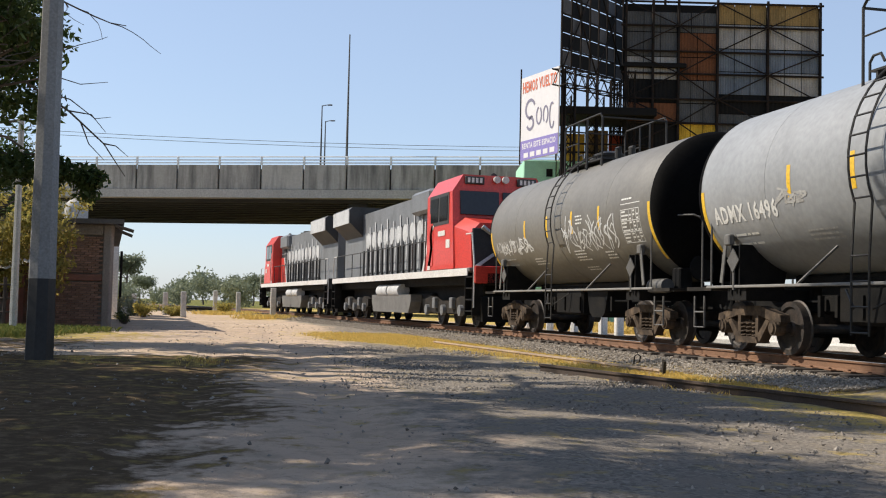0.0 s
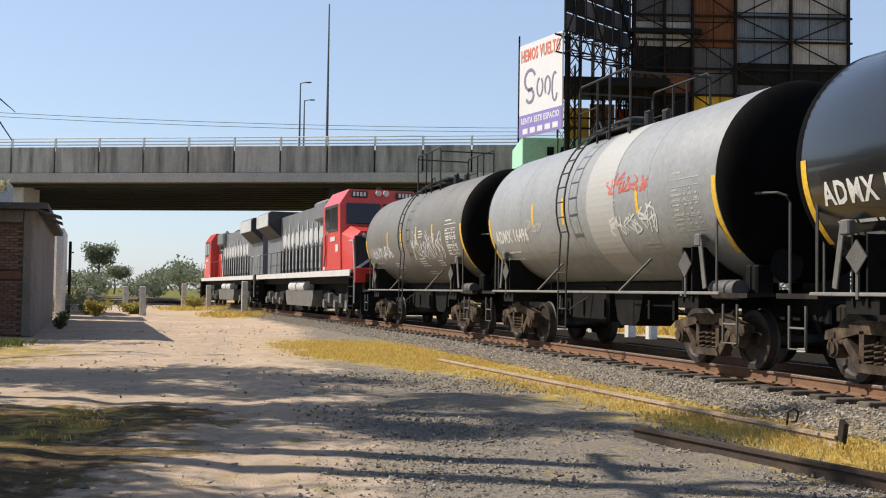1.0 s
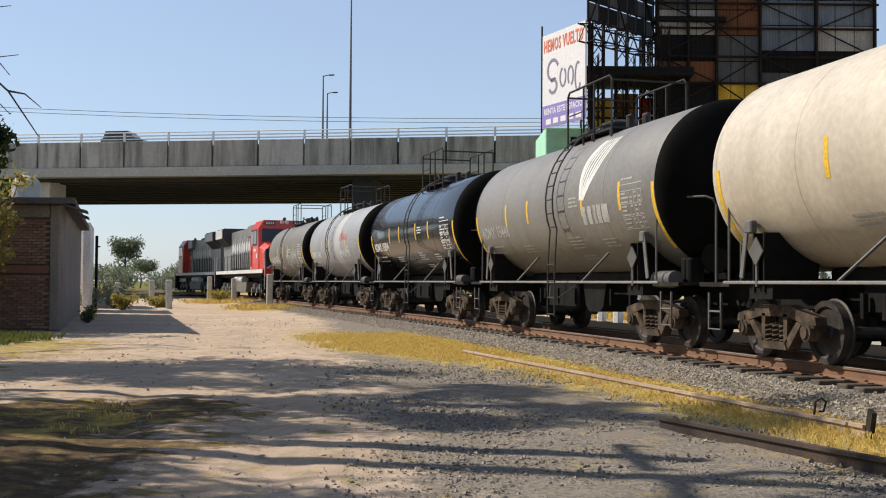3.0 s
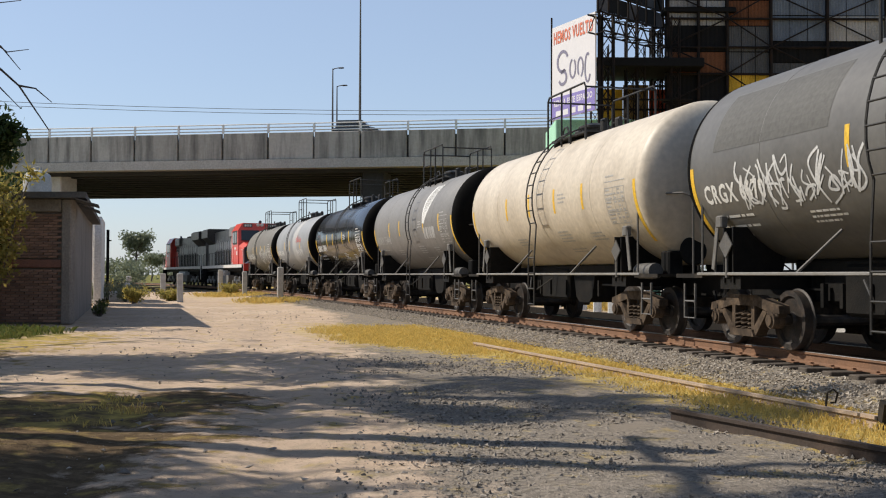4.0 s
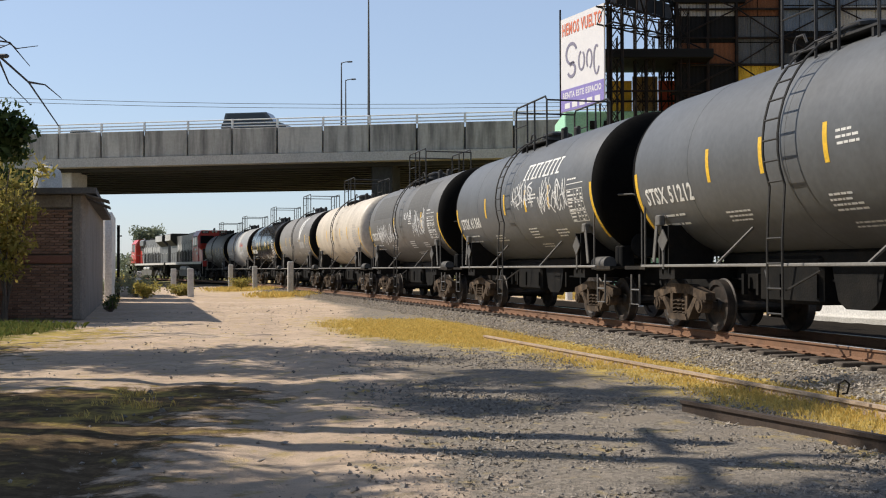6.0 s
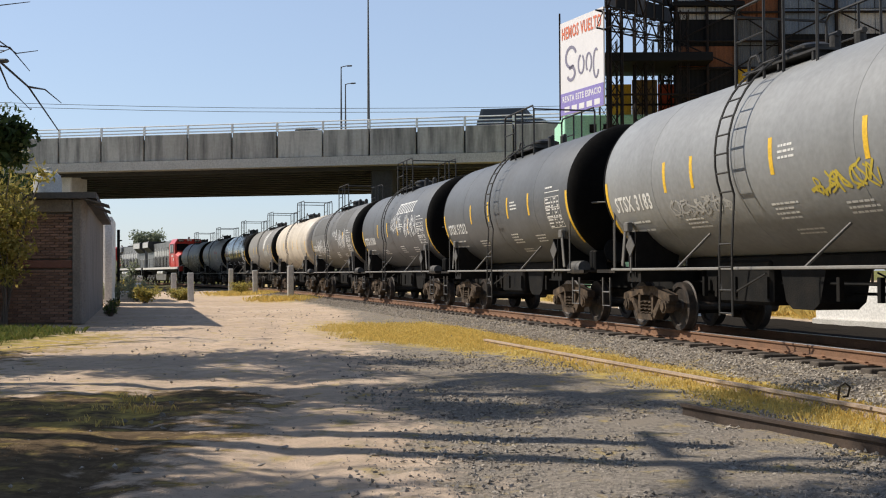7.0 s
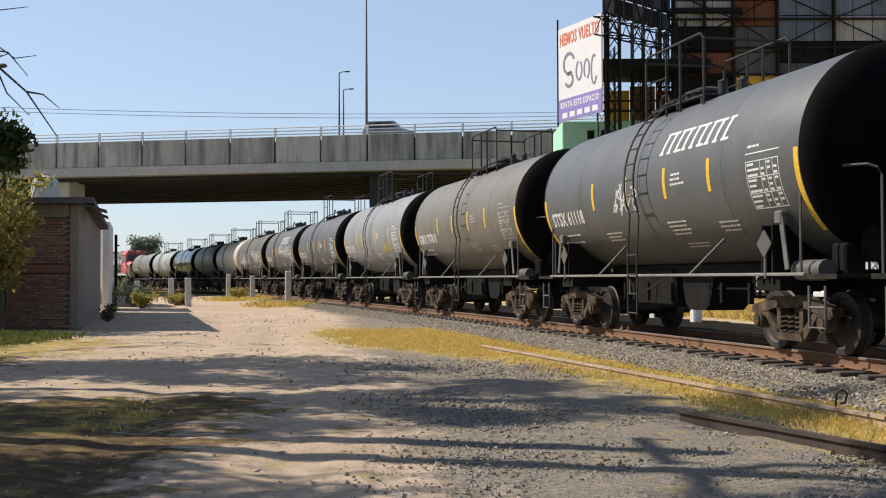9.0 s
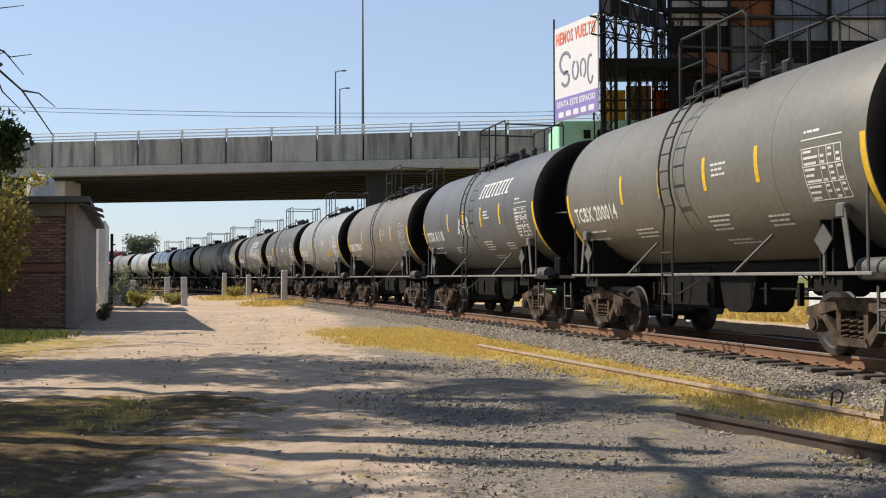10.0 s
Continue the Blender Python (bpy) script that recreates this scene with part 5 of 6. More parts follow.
    for u, w in ((2.12, 0.2), (2.42, 0.2), (2.68, 0.13), (2.9, 0.2), (3.2, 0.3)):
        part("name_shape", wrap(*ribbon([(u, -0.58), (u + 0.03, -0.2)], w), 0, 0, 0.005), M["decal_dim"], CARS[3])
    # darker overpainted fields on the scrawled car
    add_patch(CARS[5], "overpaint", 3.3, 1.05, -4.7, 0.2, M["overpaint"], 0.003, "darker overpainted field")
    add_patch(CARS[5], "overpaint", 2.9, 1.25, 1.2, 0.15, M["overpaint"], 0.003, "darker overpainted field")
    # pale fresh-paint band on the light grey car
    add_patch(CARS[1], "pale_band", 1.25, 3.9, 0.55, -1.7, M["pale_band"], 0.006, "paler repainted band")


M["overpaint"] = surface("dark_overpaint", (0.085, 0.083, 0.077), 0.7, 0.0, (0.06, 0.058, 0.054), 0.5, 1, 14, 0.05, 2)
M["pale_band"] = surface("pale_grey_patch_paint", (0.40, 0.395, 0.38), 0.6, 0.0, (0.36, 0.355, 0.34), 0.5, 1, 14, 0.05, 2, fine_mix=0.05)
make_train_cars()


# ---- locomotives ----
def make_loco():
    lo = thing("locomotive", "red and grey diesel locomotive", "locomotive", group="locomotives of the train")
    L = 10.6
    part("underframe", Geo().box((0, 0, 1.45), (2 * L, 2.3, 0.35), None, 0.03), M["steel_black"], lo)
    part("walkway", Geo().box((-0.2, 0, 1.70), (2 * L - 0.6, 3.05, 0.12), None, 0.02), M["loco_grey"], lo)
    for sy in (-1, 1):
        part("sill_stripe", Geo().box((-0.2, sy * 1.535, 1.64), (2 * L - 0.8, 0.03, 0.22)), M["loco_white"], lo, "off-white sill stripe")
    part("hood", Geo().prism([(-6.4, 1.77), (5.6, 1.77), (5.6, 4.35), (5.4, 4.5), (-6.2, 4.5), (-6.4, 4.35)], -0.98, 0.98), M["loco_grey"], lo, "grey engine hood")
    part("radiator_hood", Geo().prism([(-10.2, 1.77), (-6.4, 1.77), (-6.4, 4.5), (-10.0, 4.5), (-10.2, 4.3)], -1.0, 1.0), M["loco_grey"], lo)
    # overhanging radiator wings
    for k in (-8.3,):
        g = Geo()
        outl = [(-1.0, 3.55), (-1.62, 4.15), (-1.62, 4.7), (-1.5, 4.82), (1.5, 4.82), (1.62, 4.7), (1.62, 4.15), (1.0, 3.55)]
        n = len(outl)
        g.v += [(k - 1.8, y, z) for y, z in outl] + [(k + 1.8, y, z) for y, z in outl]
        g.f += [tuple(range(n)), tuple(reversed(range(n, 2 * n)))] + [(i, (i + 1) % n, n + (i + 1) % n, n + i) for i in range(n)]
        part("radiator_wing", g, M["loco_black"], lo, "black overhanging radiator")
        for sy in (-1, 1):
            part("radiator_screen", Geo().box((k, sy * 1.635, 4.42), (3.5, 0.03, 0.62)), M["loco_pale"], lo, "pale radiator screen")
    part("blower_duct", Geo().box((3.6, 0, 4.2), (2.4, 2.5, 0.8), None, 0.1), M["loco_grey"], lo)
    part("exhaust_stack", Geo().box((-2.2, 0, 4.6), (1.6, 0.7, 0.28), None, 0.05), M["loco_black"], lo)
    part("fan_housing", Geo().cyl((0.8, 0, 4.5), (0.8, 0, 4.72), 0.6, 20).cyl((2.2, 0, 4.5), (2.2, 0, 4.72), 0.5, 20), M["loco_black"], lo)
    # louvres and doors on the hood
    for sy in (-1, 1):
        for k in range(13):
            x = -6.0 + k * 0.87
            part("hood_door", Geo().box((x, sy * 0.99, 2.75), (0.74, 0.03, 1.7), None, 0.01), M["loco_black"] if k % 2 else M["loco_grey"], lo)
        for k in range(6):
            part("louvre", Geo().box((4.6, sy * 1.0, 2.2 + 0.3 * k), (1.4, 0.05, 0.2), None, 0.01), M["loco_black"], lo)
        # big pale lettering as plain shapes
        for k in range(9):
            x = -5.4 + k * 1.02
            part("name_shape", Geo().cyl((x, sy * 1.0, 3.3), (x, sy * 1.018, 3.3), 0.34, 14), M["loco_pale"], lo, "pale painted name shape")
            part("name_shape", Geo().box((x + 0.35, sy * 1.014, 3.5), (0.13, 0.012, 0.75 + 0.3 * (k % 2)), Matrix.Rotation(radians(10 * sy), 4, "Y")), M["loco_pale"], lo)
        for k in range(14):
            part("hood_stripe", Geo().box((-5.72 + k * 0.84, sy * 1.015, 2.75), (0.12, 0.02, 1.6), None, 0.004), M["loco_pale"], lo, "pale upright stripe")
            part("hood_slat", Geo().box((-6.1 + k * 0.84, sy * 1.03, 2.35), (0.10, 0.07, 1.1), None, 0.01), M["loco_black"], lo, "black upright slat")
    # cab and nose, with sloped roof edges
    g = Geo()
    outl = [(-1.54, 1.77), (-1.54, 4.15), (-1.2, 4.68), (1.2, 4.68), (1.54, 4.15), (1.54, 1.77)]
    n = len(outl)
    g.v += [(5.6, y, z) for y, z in outl] + [(8.35 if z > 3 else 8.6, y, z) for y, z in outl]
    g.f += [tuple(range(n)), tuple(reversed(range(n, 2 * n)))] + [(i, (i + 1) % n, n + (i + 1) % n, n + i) for i in range(n)]
    part("cab", g, M["loco_red"], lo, "bright red cab")
    g = Geo()
    outl = [(-1.5, 1.77), (-1.5, 3.05), (-1.2, 3.35), (1.2, 3.35), (1.5, 3.05), (1.5, 1.77)]
    g.v += [(8.5, y, z) for y, z in outl] + [(9.75 if z > 2 else 9.9, y * 0.92, z - (0.25 if z > 2 else 0)) for y, z in outl]
    g.f += [tuple(range(n)), tuple(reversed(range(n, 2 * n)))] + [(i, (i + 1) % n, n + (i + 1) % n, n + i) for i in range(n)]
    part("nose", g, M["loco_red"], lo, "red low nose")
    for sy in (-1, 1):
        part("windshield", Geo().box((8.45, sy * 0.69, 3.8), (0.06, 1.26, 0.74), Matrix.Rotation(radians(-8), 4, "Y"), 0.01), M["glass_dark"], lo, "dark windshield")
        part("cab_window", Geo().box((6.5, sy * 1.55, 3.66), (0.84, 0.04, 0.78), None, 0.01).box((7.5, sy * 1.55, 3.66), (0.84, 0.04, 0.78), None, 0.01), M["glass_dark"], lo, "dark cab side window")
        part("window_frame", Geo().box((7.0, sy * 1.54, 3.66), (2.1, 0.03, 0.98)), M["loco_black"], lo)
        part("cab_door", Geo().box((6.05, sy * 1.545, 2.75), (0.6, 0.03, 1.7), None, 0.01), M["loco_red"], lo)
        part("number_board", Geo().box((8.2, sy * 0.85, 4.5), (0.5, 0.62, 0.24), None, 0.02), M["loco_black"], lo, "black number board")
        for k in range(4):
            part("number_bar", Geo().box((8.46, sy * 0.85 - 0.2 + k * 0.13, 4.5), (0.01, 0.08, 0.15)), M["decal"], lo)
        part("nose_panel", Geo().box((9.84, sy * 0.72, 2.38), (0.08, 1.24, 1.12), Matrix.Rotation(radians(-8), 4, "Y"), 0.02), M["loco_black"], lo, "black nose panel")
        part("chevron", Geo().pipe([(9.84, sy * 1.05, 2.98), (9.91, sy * 0.3, 2.45), (9.97, sy * 1.3, 1.75)], 0.075, 4), M["loco_pale"], lo, "grey chevron stripe")
        part("side_stripe", Geo().prism([(5.75, 1.78), (6.05, 1.78), (6.35, 2.45), (6.25, 2.9), (6.45, 3.2), (6.15, 3.2), (5.98, 2.9), (6.08, 2.45)], sy * 1.545, sy * 1.56), M["loco_white"], lo, "white curved stripe")
        part("lower_side_panel", Geo().prism([(3.5, 1.78), (5.6, 1.78), (5.6, 3.3), (4.4, 3.3)], sy * 1.0, sy * 1.05), M["loco_red"], lo, "red panel running into the hood")
        part("side_stripe", Geo().prism([(3.3, 1.78), (3.5, 1.78), (4.4, 3.3), (4.2, 3.3)], sy * 1.0, sy * 1.055), M["loco_white"], lo, "white slanted stripe")
        part("side_name_bar", Geo().box((7.3, sy * 1.552, 2.9), (0.75, 0.012, 0.16)), M["loco_white"], lo, "white name bar")
        part("side_name_bar", Geo().box((8.0, sy * 1.552, 2.55), (0.4, 0.012, 0.26)), M["loco_white"], lo, "white number bar")
        # steps, handrails
        for k in (-1, 1):
            for i in range(4):
                part("step", Geo().box((k * 10.15, sy * 1.38, 0.5 + i * 0.33), (0.62, 0.3, 0.04)), M["steel_black"], lo)
            g = Geo().box((k * 9.8, sy * 1.38, 1.0), (0.04, 0.32, 1.25)).box((k * 10.48, sy * 1.38, 1.0), (0.04, 0.32, 1.25))
            part("step_well", g, M["steel_black"], lo)
            part("handrail", Geo().pipe([(k * 10.5, sy * 1.5, 0.6), (k * 10.5, sy * 1.5, 1.9), (k * 10.25, sy * 1.5, 2.75), (k * 9.7, sy * 1.5, 2.75)], 0.025, 6), M["loco_white"], lo, "white grab rail")
        g = Geo().pipe([(-9.9, sy * 1.48, 2.75), (5.4, sy * 1.48, 2.75)], 0.02, 5)
        for k in range(10):
            g.cyl((-9.7 + k * 1.66, sy * 1.48, 1.75), (-9.7 + k * 1.66, sy * 1.48, 2.75), 0.02, 5)
        part("handrail", g, M["loco_black"], lo)
        part("air_reservoir", Geo().cyl((-2.0, sy * 1.2, 1.15), (-0.4, sy * 1.2, 1.15), 0.24, 16).cyl((-0.2, sy * 1.2, 1.15), (1.4, sy * 1.2, 1.15), 0.24, 16), M["loco_pale"], lo, "pale grey air tank", 40)
    part("headlight", Geo().cyl((8.4, -0.14, 4.55), (8.5, -0.14, 4.55), 0.11, 12).cyl((8.4, 0.14, 4.55), (8.5, 0.14, 4.55), 0.11, 12), M["loco_white"], lo)
    part("horn", Geo().cyl((6.3, 0.3, 4.68), (6.9, 0.3, 4.85), 0.05, 8, 0.11), M["loco_black"], lo)
    # boxes added to keep light from showing through below the frame
    part("under_gear", Geo().box((0, 0, 0.95), (18.4, 1.5, 0.75), None, 0.05).box((0, 0, 0.7), (8.6, 1.9, 0.7), None, 0.05), M["steel_black"], lo, "black boxes added to close the gap under the frame")
    part("fuel_tank", Geo().prism([(-3.0, 0.75), (-2.7, 0.35), (2.7, 0.35), (3.0, 0.75), (3.0, 1.0), (-3.0, 1.0)], -1.35, 1.35), M["saddle_grey"], lo, "dusty grey fuel tank")
    for k in (-1, 1):
        part("plow", Geo().prism([(k * 10.2, 0.25), (k * 10.75, 0.2), (k * 10.6, 0.9), (k * 10.2, 0.95)], -1.3, 1.3), M["steel_black"], lo)
        part("coupler", Geo().box((k * 10.95, 0, 0.88), (0.5, 0.26, 0.3), None, 0.03), M["steel_dark"], lo)
        part("end_plate", Geo().box((k * 10.55, 0, 1.55), (0.1, 3.0, 0.5), None, 0.02), M["loco_black"] if k < 0 else M["loco_red"], lo)
        tr = part("truck", Geo().box((k * 6.7, 0, 0.75), (4.2, 1.5, 0.3), None, 0.05), M["steel_dark"], lo, "six-wheel truck")
        for sy in (-1, 1):
            part("side_frame", Geo().prism([(k * 6.7 + a, z) for a, z in ((-2.35, 0.55), (-2.35, 0.85), (-1.6, 0.95), (-0.9, 0.8), (0.9, 0.8), (1.6, 0.95), (2.35, 0.85), (2.35, 0.55), (1.4, 0.4), (-1.4, 0.4))], sy * 1.02, sy * 1.2), M["steel_dark"], tr)
            for a in (-0.95, 0.95):
                part("spring_group", Geo().box((k * 6.7 + a, sy * 1.25, 0.72), (0.3, 0.14, 0.35), None, 0.02), M["loco_grey"], tr)
            for a in (-1.85, 0, 1.85):
                part("axle_box", Geo().cyl((k * 6.7 + a, sy * 1.2, 0.5), (k * 6.7 + a, sy * 1.32, 0.5), 0.17, 12), M["loco_grey"], tr)
        for a in (-1.85, 0, 1.85):
            w = part("wheelset", shared("wheelset", wheel_geo, M["wheel"], 35), None, tr)
            w.matrix_parent_inverse = pose(1.10 * (k * 6.7 + a), 0, 0.457)
    return lo


loco_lead = make_loco()
LOCO_K = 1.10
enlarge(loco_lead, LOCO_K)
loco_rear = copy_thing(loco_lead, Matrix.Identity(4))
tagged(loco_lead, "leading red and grey diesel locomotive, cab forward")
tagged(loco_rear, "trailing red and grey diesel locomotive, cab beside the tank cars")


# ---- abandoned siding in the dry grass ----
def straight_rail(name, label, a, b, z, mat):
    d = Vector((b[0] - a[0], b[1] - a[1]))
    th = math.atan2(-d.x, d.y)
    r = thing(name, label, "rail")
    n = 8
    st = [(a[0] + d.x * i / n, a[1] + d.y * i / n, z, th) for i in range(n + 1)]
    part("rail_body", swept([(x * 1.1, h * 1.1) for x, h in RAIL_OUT], st), mat, r)
    return r


straight_rail("old_rail", "dark rusty old rail lying beside the gravel road", (9.957, -5.4), (2.42, 11.55), -0.05, M["old_rail_dark"])
old = straight_rail("old_rail", "dusty half-buried old rail in yellow grass", (4.42, 11.2), (0.75, 23.4), -0.085, M["old_rail"])
part("hook", Geo().pipe([(4.02, 11.55, 0.16), (4.02, 11.5, 0.30), (4.07, 11.48, 0.34), (4.12, 11.48, 0.30), (4.1, 11.5, 0.2), (4.05, 11.5, 0.2)], 0.012, 5), M["steel_dark"], old, "bent wire hook")
part("broken_tip", Geo().box((4.44, 11.12, 0.12), (0.05, 0.12, 0.28), Matrix.Rotation(0.3, 4, "X")), M["steel_dark"], old)

# ---- utility pole and lamp beside the road ----
pole = thing("utility_pole", "grey concrete utility pole with a black painted base", "utility pole", pose(-6.2, 11.8, -0.1))
part("shaft", Geo().cyl((0, 0, 1.5), (0, 0, 8.6), 0.235, 8, 0.16), M["pole_grey"], pole)
part("painted_base", Geo().cyl((0, 0, 0), (0, 0, 1.5), 0.25, 8, 0.236), M["loco_black"], pole, "black painted base")
part("cross_arm", Geo().box((0, 0, 8.1), (0.1, 1.5, 0.12), None, 0.01), M["pole_grey"], pole)
for k in (-0.6, 0, 0.6):
    part("insulator", Geo().cyl((0, k, 8.16), (0, k, 8.34), 0.05, 8), M["loco_white"], pole)
lamp = thing("street_lamp", "thin pale concrete lamp pole with a short arm", "street lamp", pose(-12.4, 27.6, -0.1))
part("pole", Geo().cyl((0, 0, 0), (0, 0, 6.9), 0.13, 8, 0.09), M["post"], lamp)
part("arm", Geo().cyl((0, 0, 6.8), (1.1, -0.1, 6.95), 0.03, 6), M["grey_metal"], lamp)
part("lamp_head", Geo().box((1.25, -0.1, 6.93), (0.4, 0.14, 0.1), None, 0.03), M["grey_metal"], lamp)
cable = thing("overhead_cable", "thin dark overhead cable behind the overpass", "cable")
for k in range(2):
    pts = [(-110 + 12 * i, 140, 21.8 + k * 0.5 + 0.0011 * (i * 12 - 105) ** 2 * 0.35) for i in range(20)]
    part("wire", Geo().pipe(pts, 0.035, 4), M["grey_metal"], cable)
for x, zt in ((-110, 26.4), (118, 27.9)):
    part("cable_pole", Geo().cyl((x, 140, 0), (x, 140, zt), 0.25, 8, 0.15), M["pole_grey"], cable)

# ---- shed beside the building ----
shed = thing("shed", "low rusty shed with a pale corrugated roof", "shed")
part("wall", Geo().box((-17.6, 31.0, 0.95), (7.0, 0.15, 1.9)), M["brick_plain"], shed, "dull red wall")
part("wall", Geo().box((-14.2, 33.0, 0.95), (0.15, 4.0, 1.9)), M["brick_plain"], shed, "dull red wall")
g = Geo()
n_ = 60
for j, (y, z) in enumerate(((30.3, 2.0), (35.2, 2.7))):
    g.v += [(-21.5 + 7.8 * i / n_, y, z + (0.035 if i % 2 else 0)) for i in range(n_ + 1)]
g.f += [(i, i + 1, n_ + 1 + i + 1, n_ + 1 + i) for i in range(n_)]
g.v += [(x, y, z - 0.02) for x, y, z in g.v[:]]
g.f += [tuple(2 * (n_ + 1) + i for i in reversed(f)) for f in g.f[:]]
part("roof", g, M["whitewash"], shed, "pale corrugated roof sheet")
for k in range(3):
    part("fence_rail", Geo().cyl((-20, 29.5, 0.5 + k * 0.45), (-13.2, 29.5, 0.55 + k * 0.45), 0.04, 6), M["old_rail_dark"], shed)
for k in range(5):
    part("fence_post", Geo().cyl((-19.6 + k * 1.55, 29.5, 0), (-19.6 + k * 1.55, 29.5, 1.7), 0.06, 6), M["old_rail_dark"], shed)

# ---- low white wall and posts beyond the track ----
for i, (x, y) in enumerate(((11.2, 29.3), (12.9, 25.1), (14.6, 20.9), (16.3, 16.7))):
    w = thing("low_wall", "low whitewashed concrete wall segment beyond the track", "wall", pose(x, y, 0, 0, 0, -68), "low white wall segments")
    part("wall_body", Geo().box((0, 0, 0.55), (4.3, 0.28, 1.1 + 0.06 * (i % 2)), None, 0.03), M["whitewash"], w)
    part("footing", Geo().box((0, -0.02, 0.08), (4.4, 0.42, 0.2), None, 0.03), M["post"], w)
for i in range(9):
    s = 50 + i * 2.1
    x, y = 8.4 - i * 0.34, 37.5 + i * 1.9
    w = thing("concrete_stub", "short white concrete stub in dry grass", "post", pose(x, y, -0.05, 0, 0, 20 + 9 * i), "row of white stubs")
    part("stub", Geo().box((0, 0, 0.5), (0.34, 0.3, 1.0 + 0.18 * (i % 3)), None, 0.05), M["whitewash"], w)
block = thing("concrete_block", "small white concrete block in the weeds", "block", pose(-17.9, 62.0, 0, 0, 0, 20))
part("slab", Geo().box((0, 0, 0.3), (1.6, 0.5, 0.5), None, 0.05), M["whitewash"], block)
part("stub", Geo().box((0.5, 0, 0.7), (0.4, 0.4, 0.6), None, 0.08), M["whitewash"], block)


# ---- road vehicles on the overpass ----
def make_vehicle(name, label, category, mat, length, width, body, roof):
    """body: the side outline up to the belt line; roof: the glasshouse outline, both as (x, z) with x forward."""
    v = thing(name, label, category, group="traffic on the overpass")
    part("body", Geo().prism(body, -width / 2, width / 2), mat, v)
    part("cabin", Geo().prism(roof, -width / 2 + 0.1, width / 2 - 0.1), mat, v)
    z0, z1 = roof[0][1] + 0.06, max(z for _, z in roof) - 0.1
    x0, x1 = roof[0][0], roof[1][0]
    for sy in (-1, 1):
        part("side_glass", Geo().prism([(x0 + 0.3, z0), (x1 - 0.45, z0), (x1 - 0.95, z1), (x0 + 0.45, z1)], sy * (width / 2 - 0.1), sy * (width / 2 - 0.085)), M["glass_dark"], v, "dark side window")
        for xw in (length * 0.3, -length * 0.31):
            w = part("wheel", Geo().cyl((xw, sy * (width / 2 - 0.2), 0.33), (xw, sy * (width / 2 + 0.01), 0.33), 0.33, 18), M["steel_black"], v)
            part("rim", Geo().cyl((xw, sy * (width / 2 + 0.01), 0.33), (xw, sy * (width / 2 + 0.02), 0.33), 0.19, 12), M["grey_metal"], w)
        part("headlight", Geo().box((length / 2 - 0.03, sy * (width / 2 - 0.3), 0.72), (0.06, 0.35, 0.14), None, 0.02), M["loco_white"], v)
        part("tail_light", Geo().box((-length / 2 + 0.03, sy * (width / 2 - 0.2), 0.85), (0.06, 0.2, 0.2), None, 0.02), M["loco_red"], v)
    return v


def car_shape(L, belt, top, front, rear):
    h = L / 2
    body = [(-h, 0.3), (h, 0.3), (h + 0.02, 0.6), (h - 0.15, belt - 0.18), (front + 0.3, belt), (-h + 0.05, belt), (-h, 0.7)]
    roof = [(rear, belt - 0.01), (front, belt - 0.01), (front - 0.75, top), (rear + 0.25, top)]
    return body, roof


M["car_dark"] = surface("dark_car_paint", (0.03, 0.032, 0.036), 0.25, 0.0, None, 0.1, 1, 10, 0.0, coat=0.6)
M["car_grey"] = surface("grey_car_paint", (0.10, 0.105, 0.11), 0.3, 0.2, None, 0.1, 1, 10, 0.0, coat=0.6)
M["car_silver"] = surface("silver_car_paint", (0.22, 0.22, 0.22), 0.3, 0.4, None, 0.1, 1, 10, 0.0, coat=0.6)
hatch = make_vehicle("hatchback_car", "dark hatchback car driving over the overpass", "car", M["car_dark"], 4.1, 1.75, *car_shape(4.1, 0.95, 1.62, 1.2, -1.9))
van = make_vehicle("minivan", "dark minivan driving over the overpass", "van", M["car_dark"], 5.9, 1.95, *car_shape(5.9, 1.1, 2.0, 1.9, -2.85))
sedan = make_vehicle("sedan_car", "grey sedan car driving over the overpass", "car", M["car_grey"], 4.4, 1.75, *car_shape(4.4, 0.9, 1.42, 1.1, -1.6))
suv = make_vehicle("sport_utility_car", "silver-grey sport utility car on the overpass", "car", M["car_silver"], 4.6, 1.85, *car_shape(4.6, 1.02, 1.78, 1.2, -2.2))


# ---- plants ----
def leaf_material(name, base, other, trans=0.35):
    mt = bpy.data.materials.new(name)
    mt.use_nodes = True
    n, l = mt.node_tree.nodes, mt.node_tree.links
    b = n["Principled BSDF"]
    b.inputs["Roughness"].default_value, b.inputs["Specular IOR Level"].default_value = 0.6, 0.3
    geo = n.new("ShaderNodeNewGeometry")
    mix = n.new("ShaderNodeMix")
    mix.data_type = "RGBA"
    mix.inputs["A"].default_value, mix.inputs["B"].default_value = (*base, 1), (*other, 1)
    l.new(geo.outputs["Random Per Island"], mix.inputs["Factor"])
    l.new(mix.outputs["Result"], b.inputs["Base Color"])
    tr = n.new("ShaderNodeBsdfTranslucent")
    l.new(mix.outputs["Result"], tr.inputs["Color"])
    ms = n.new("ShaderNodeMixShader")
    ms.inputs[0].default_value = trans
    l.new(b.outputs[0], ms.inputs[1])
    l.new(tr.outputs[0], ms.inputs[2])
    l.new(ms.outputs[0], n["Material Output"].inputs["Surface"])
    return mt


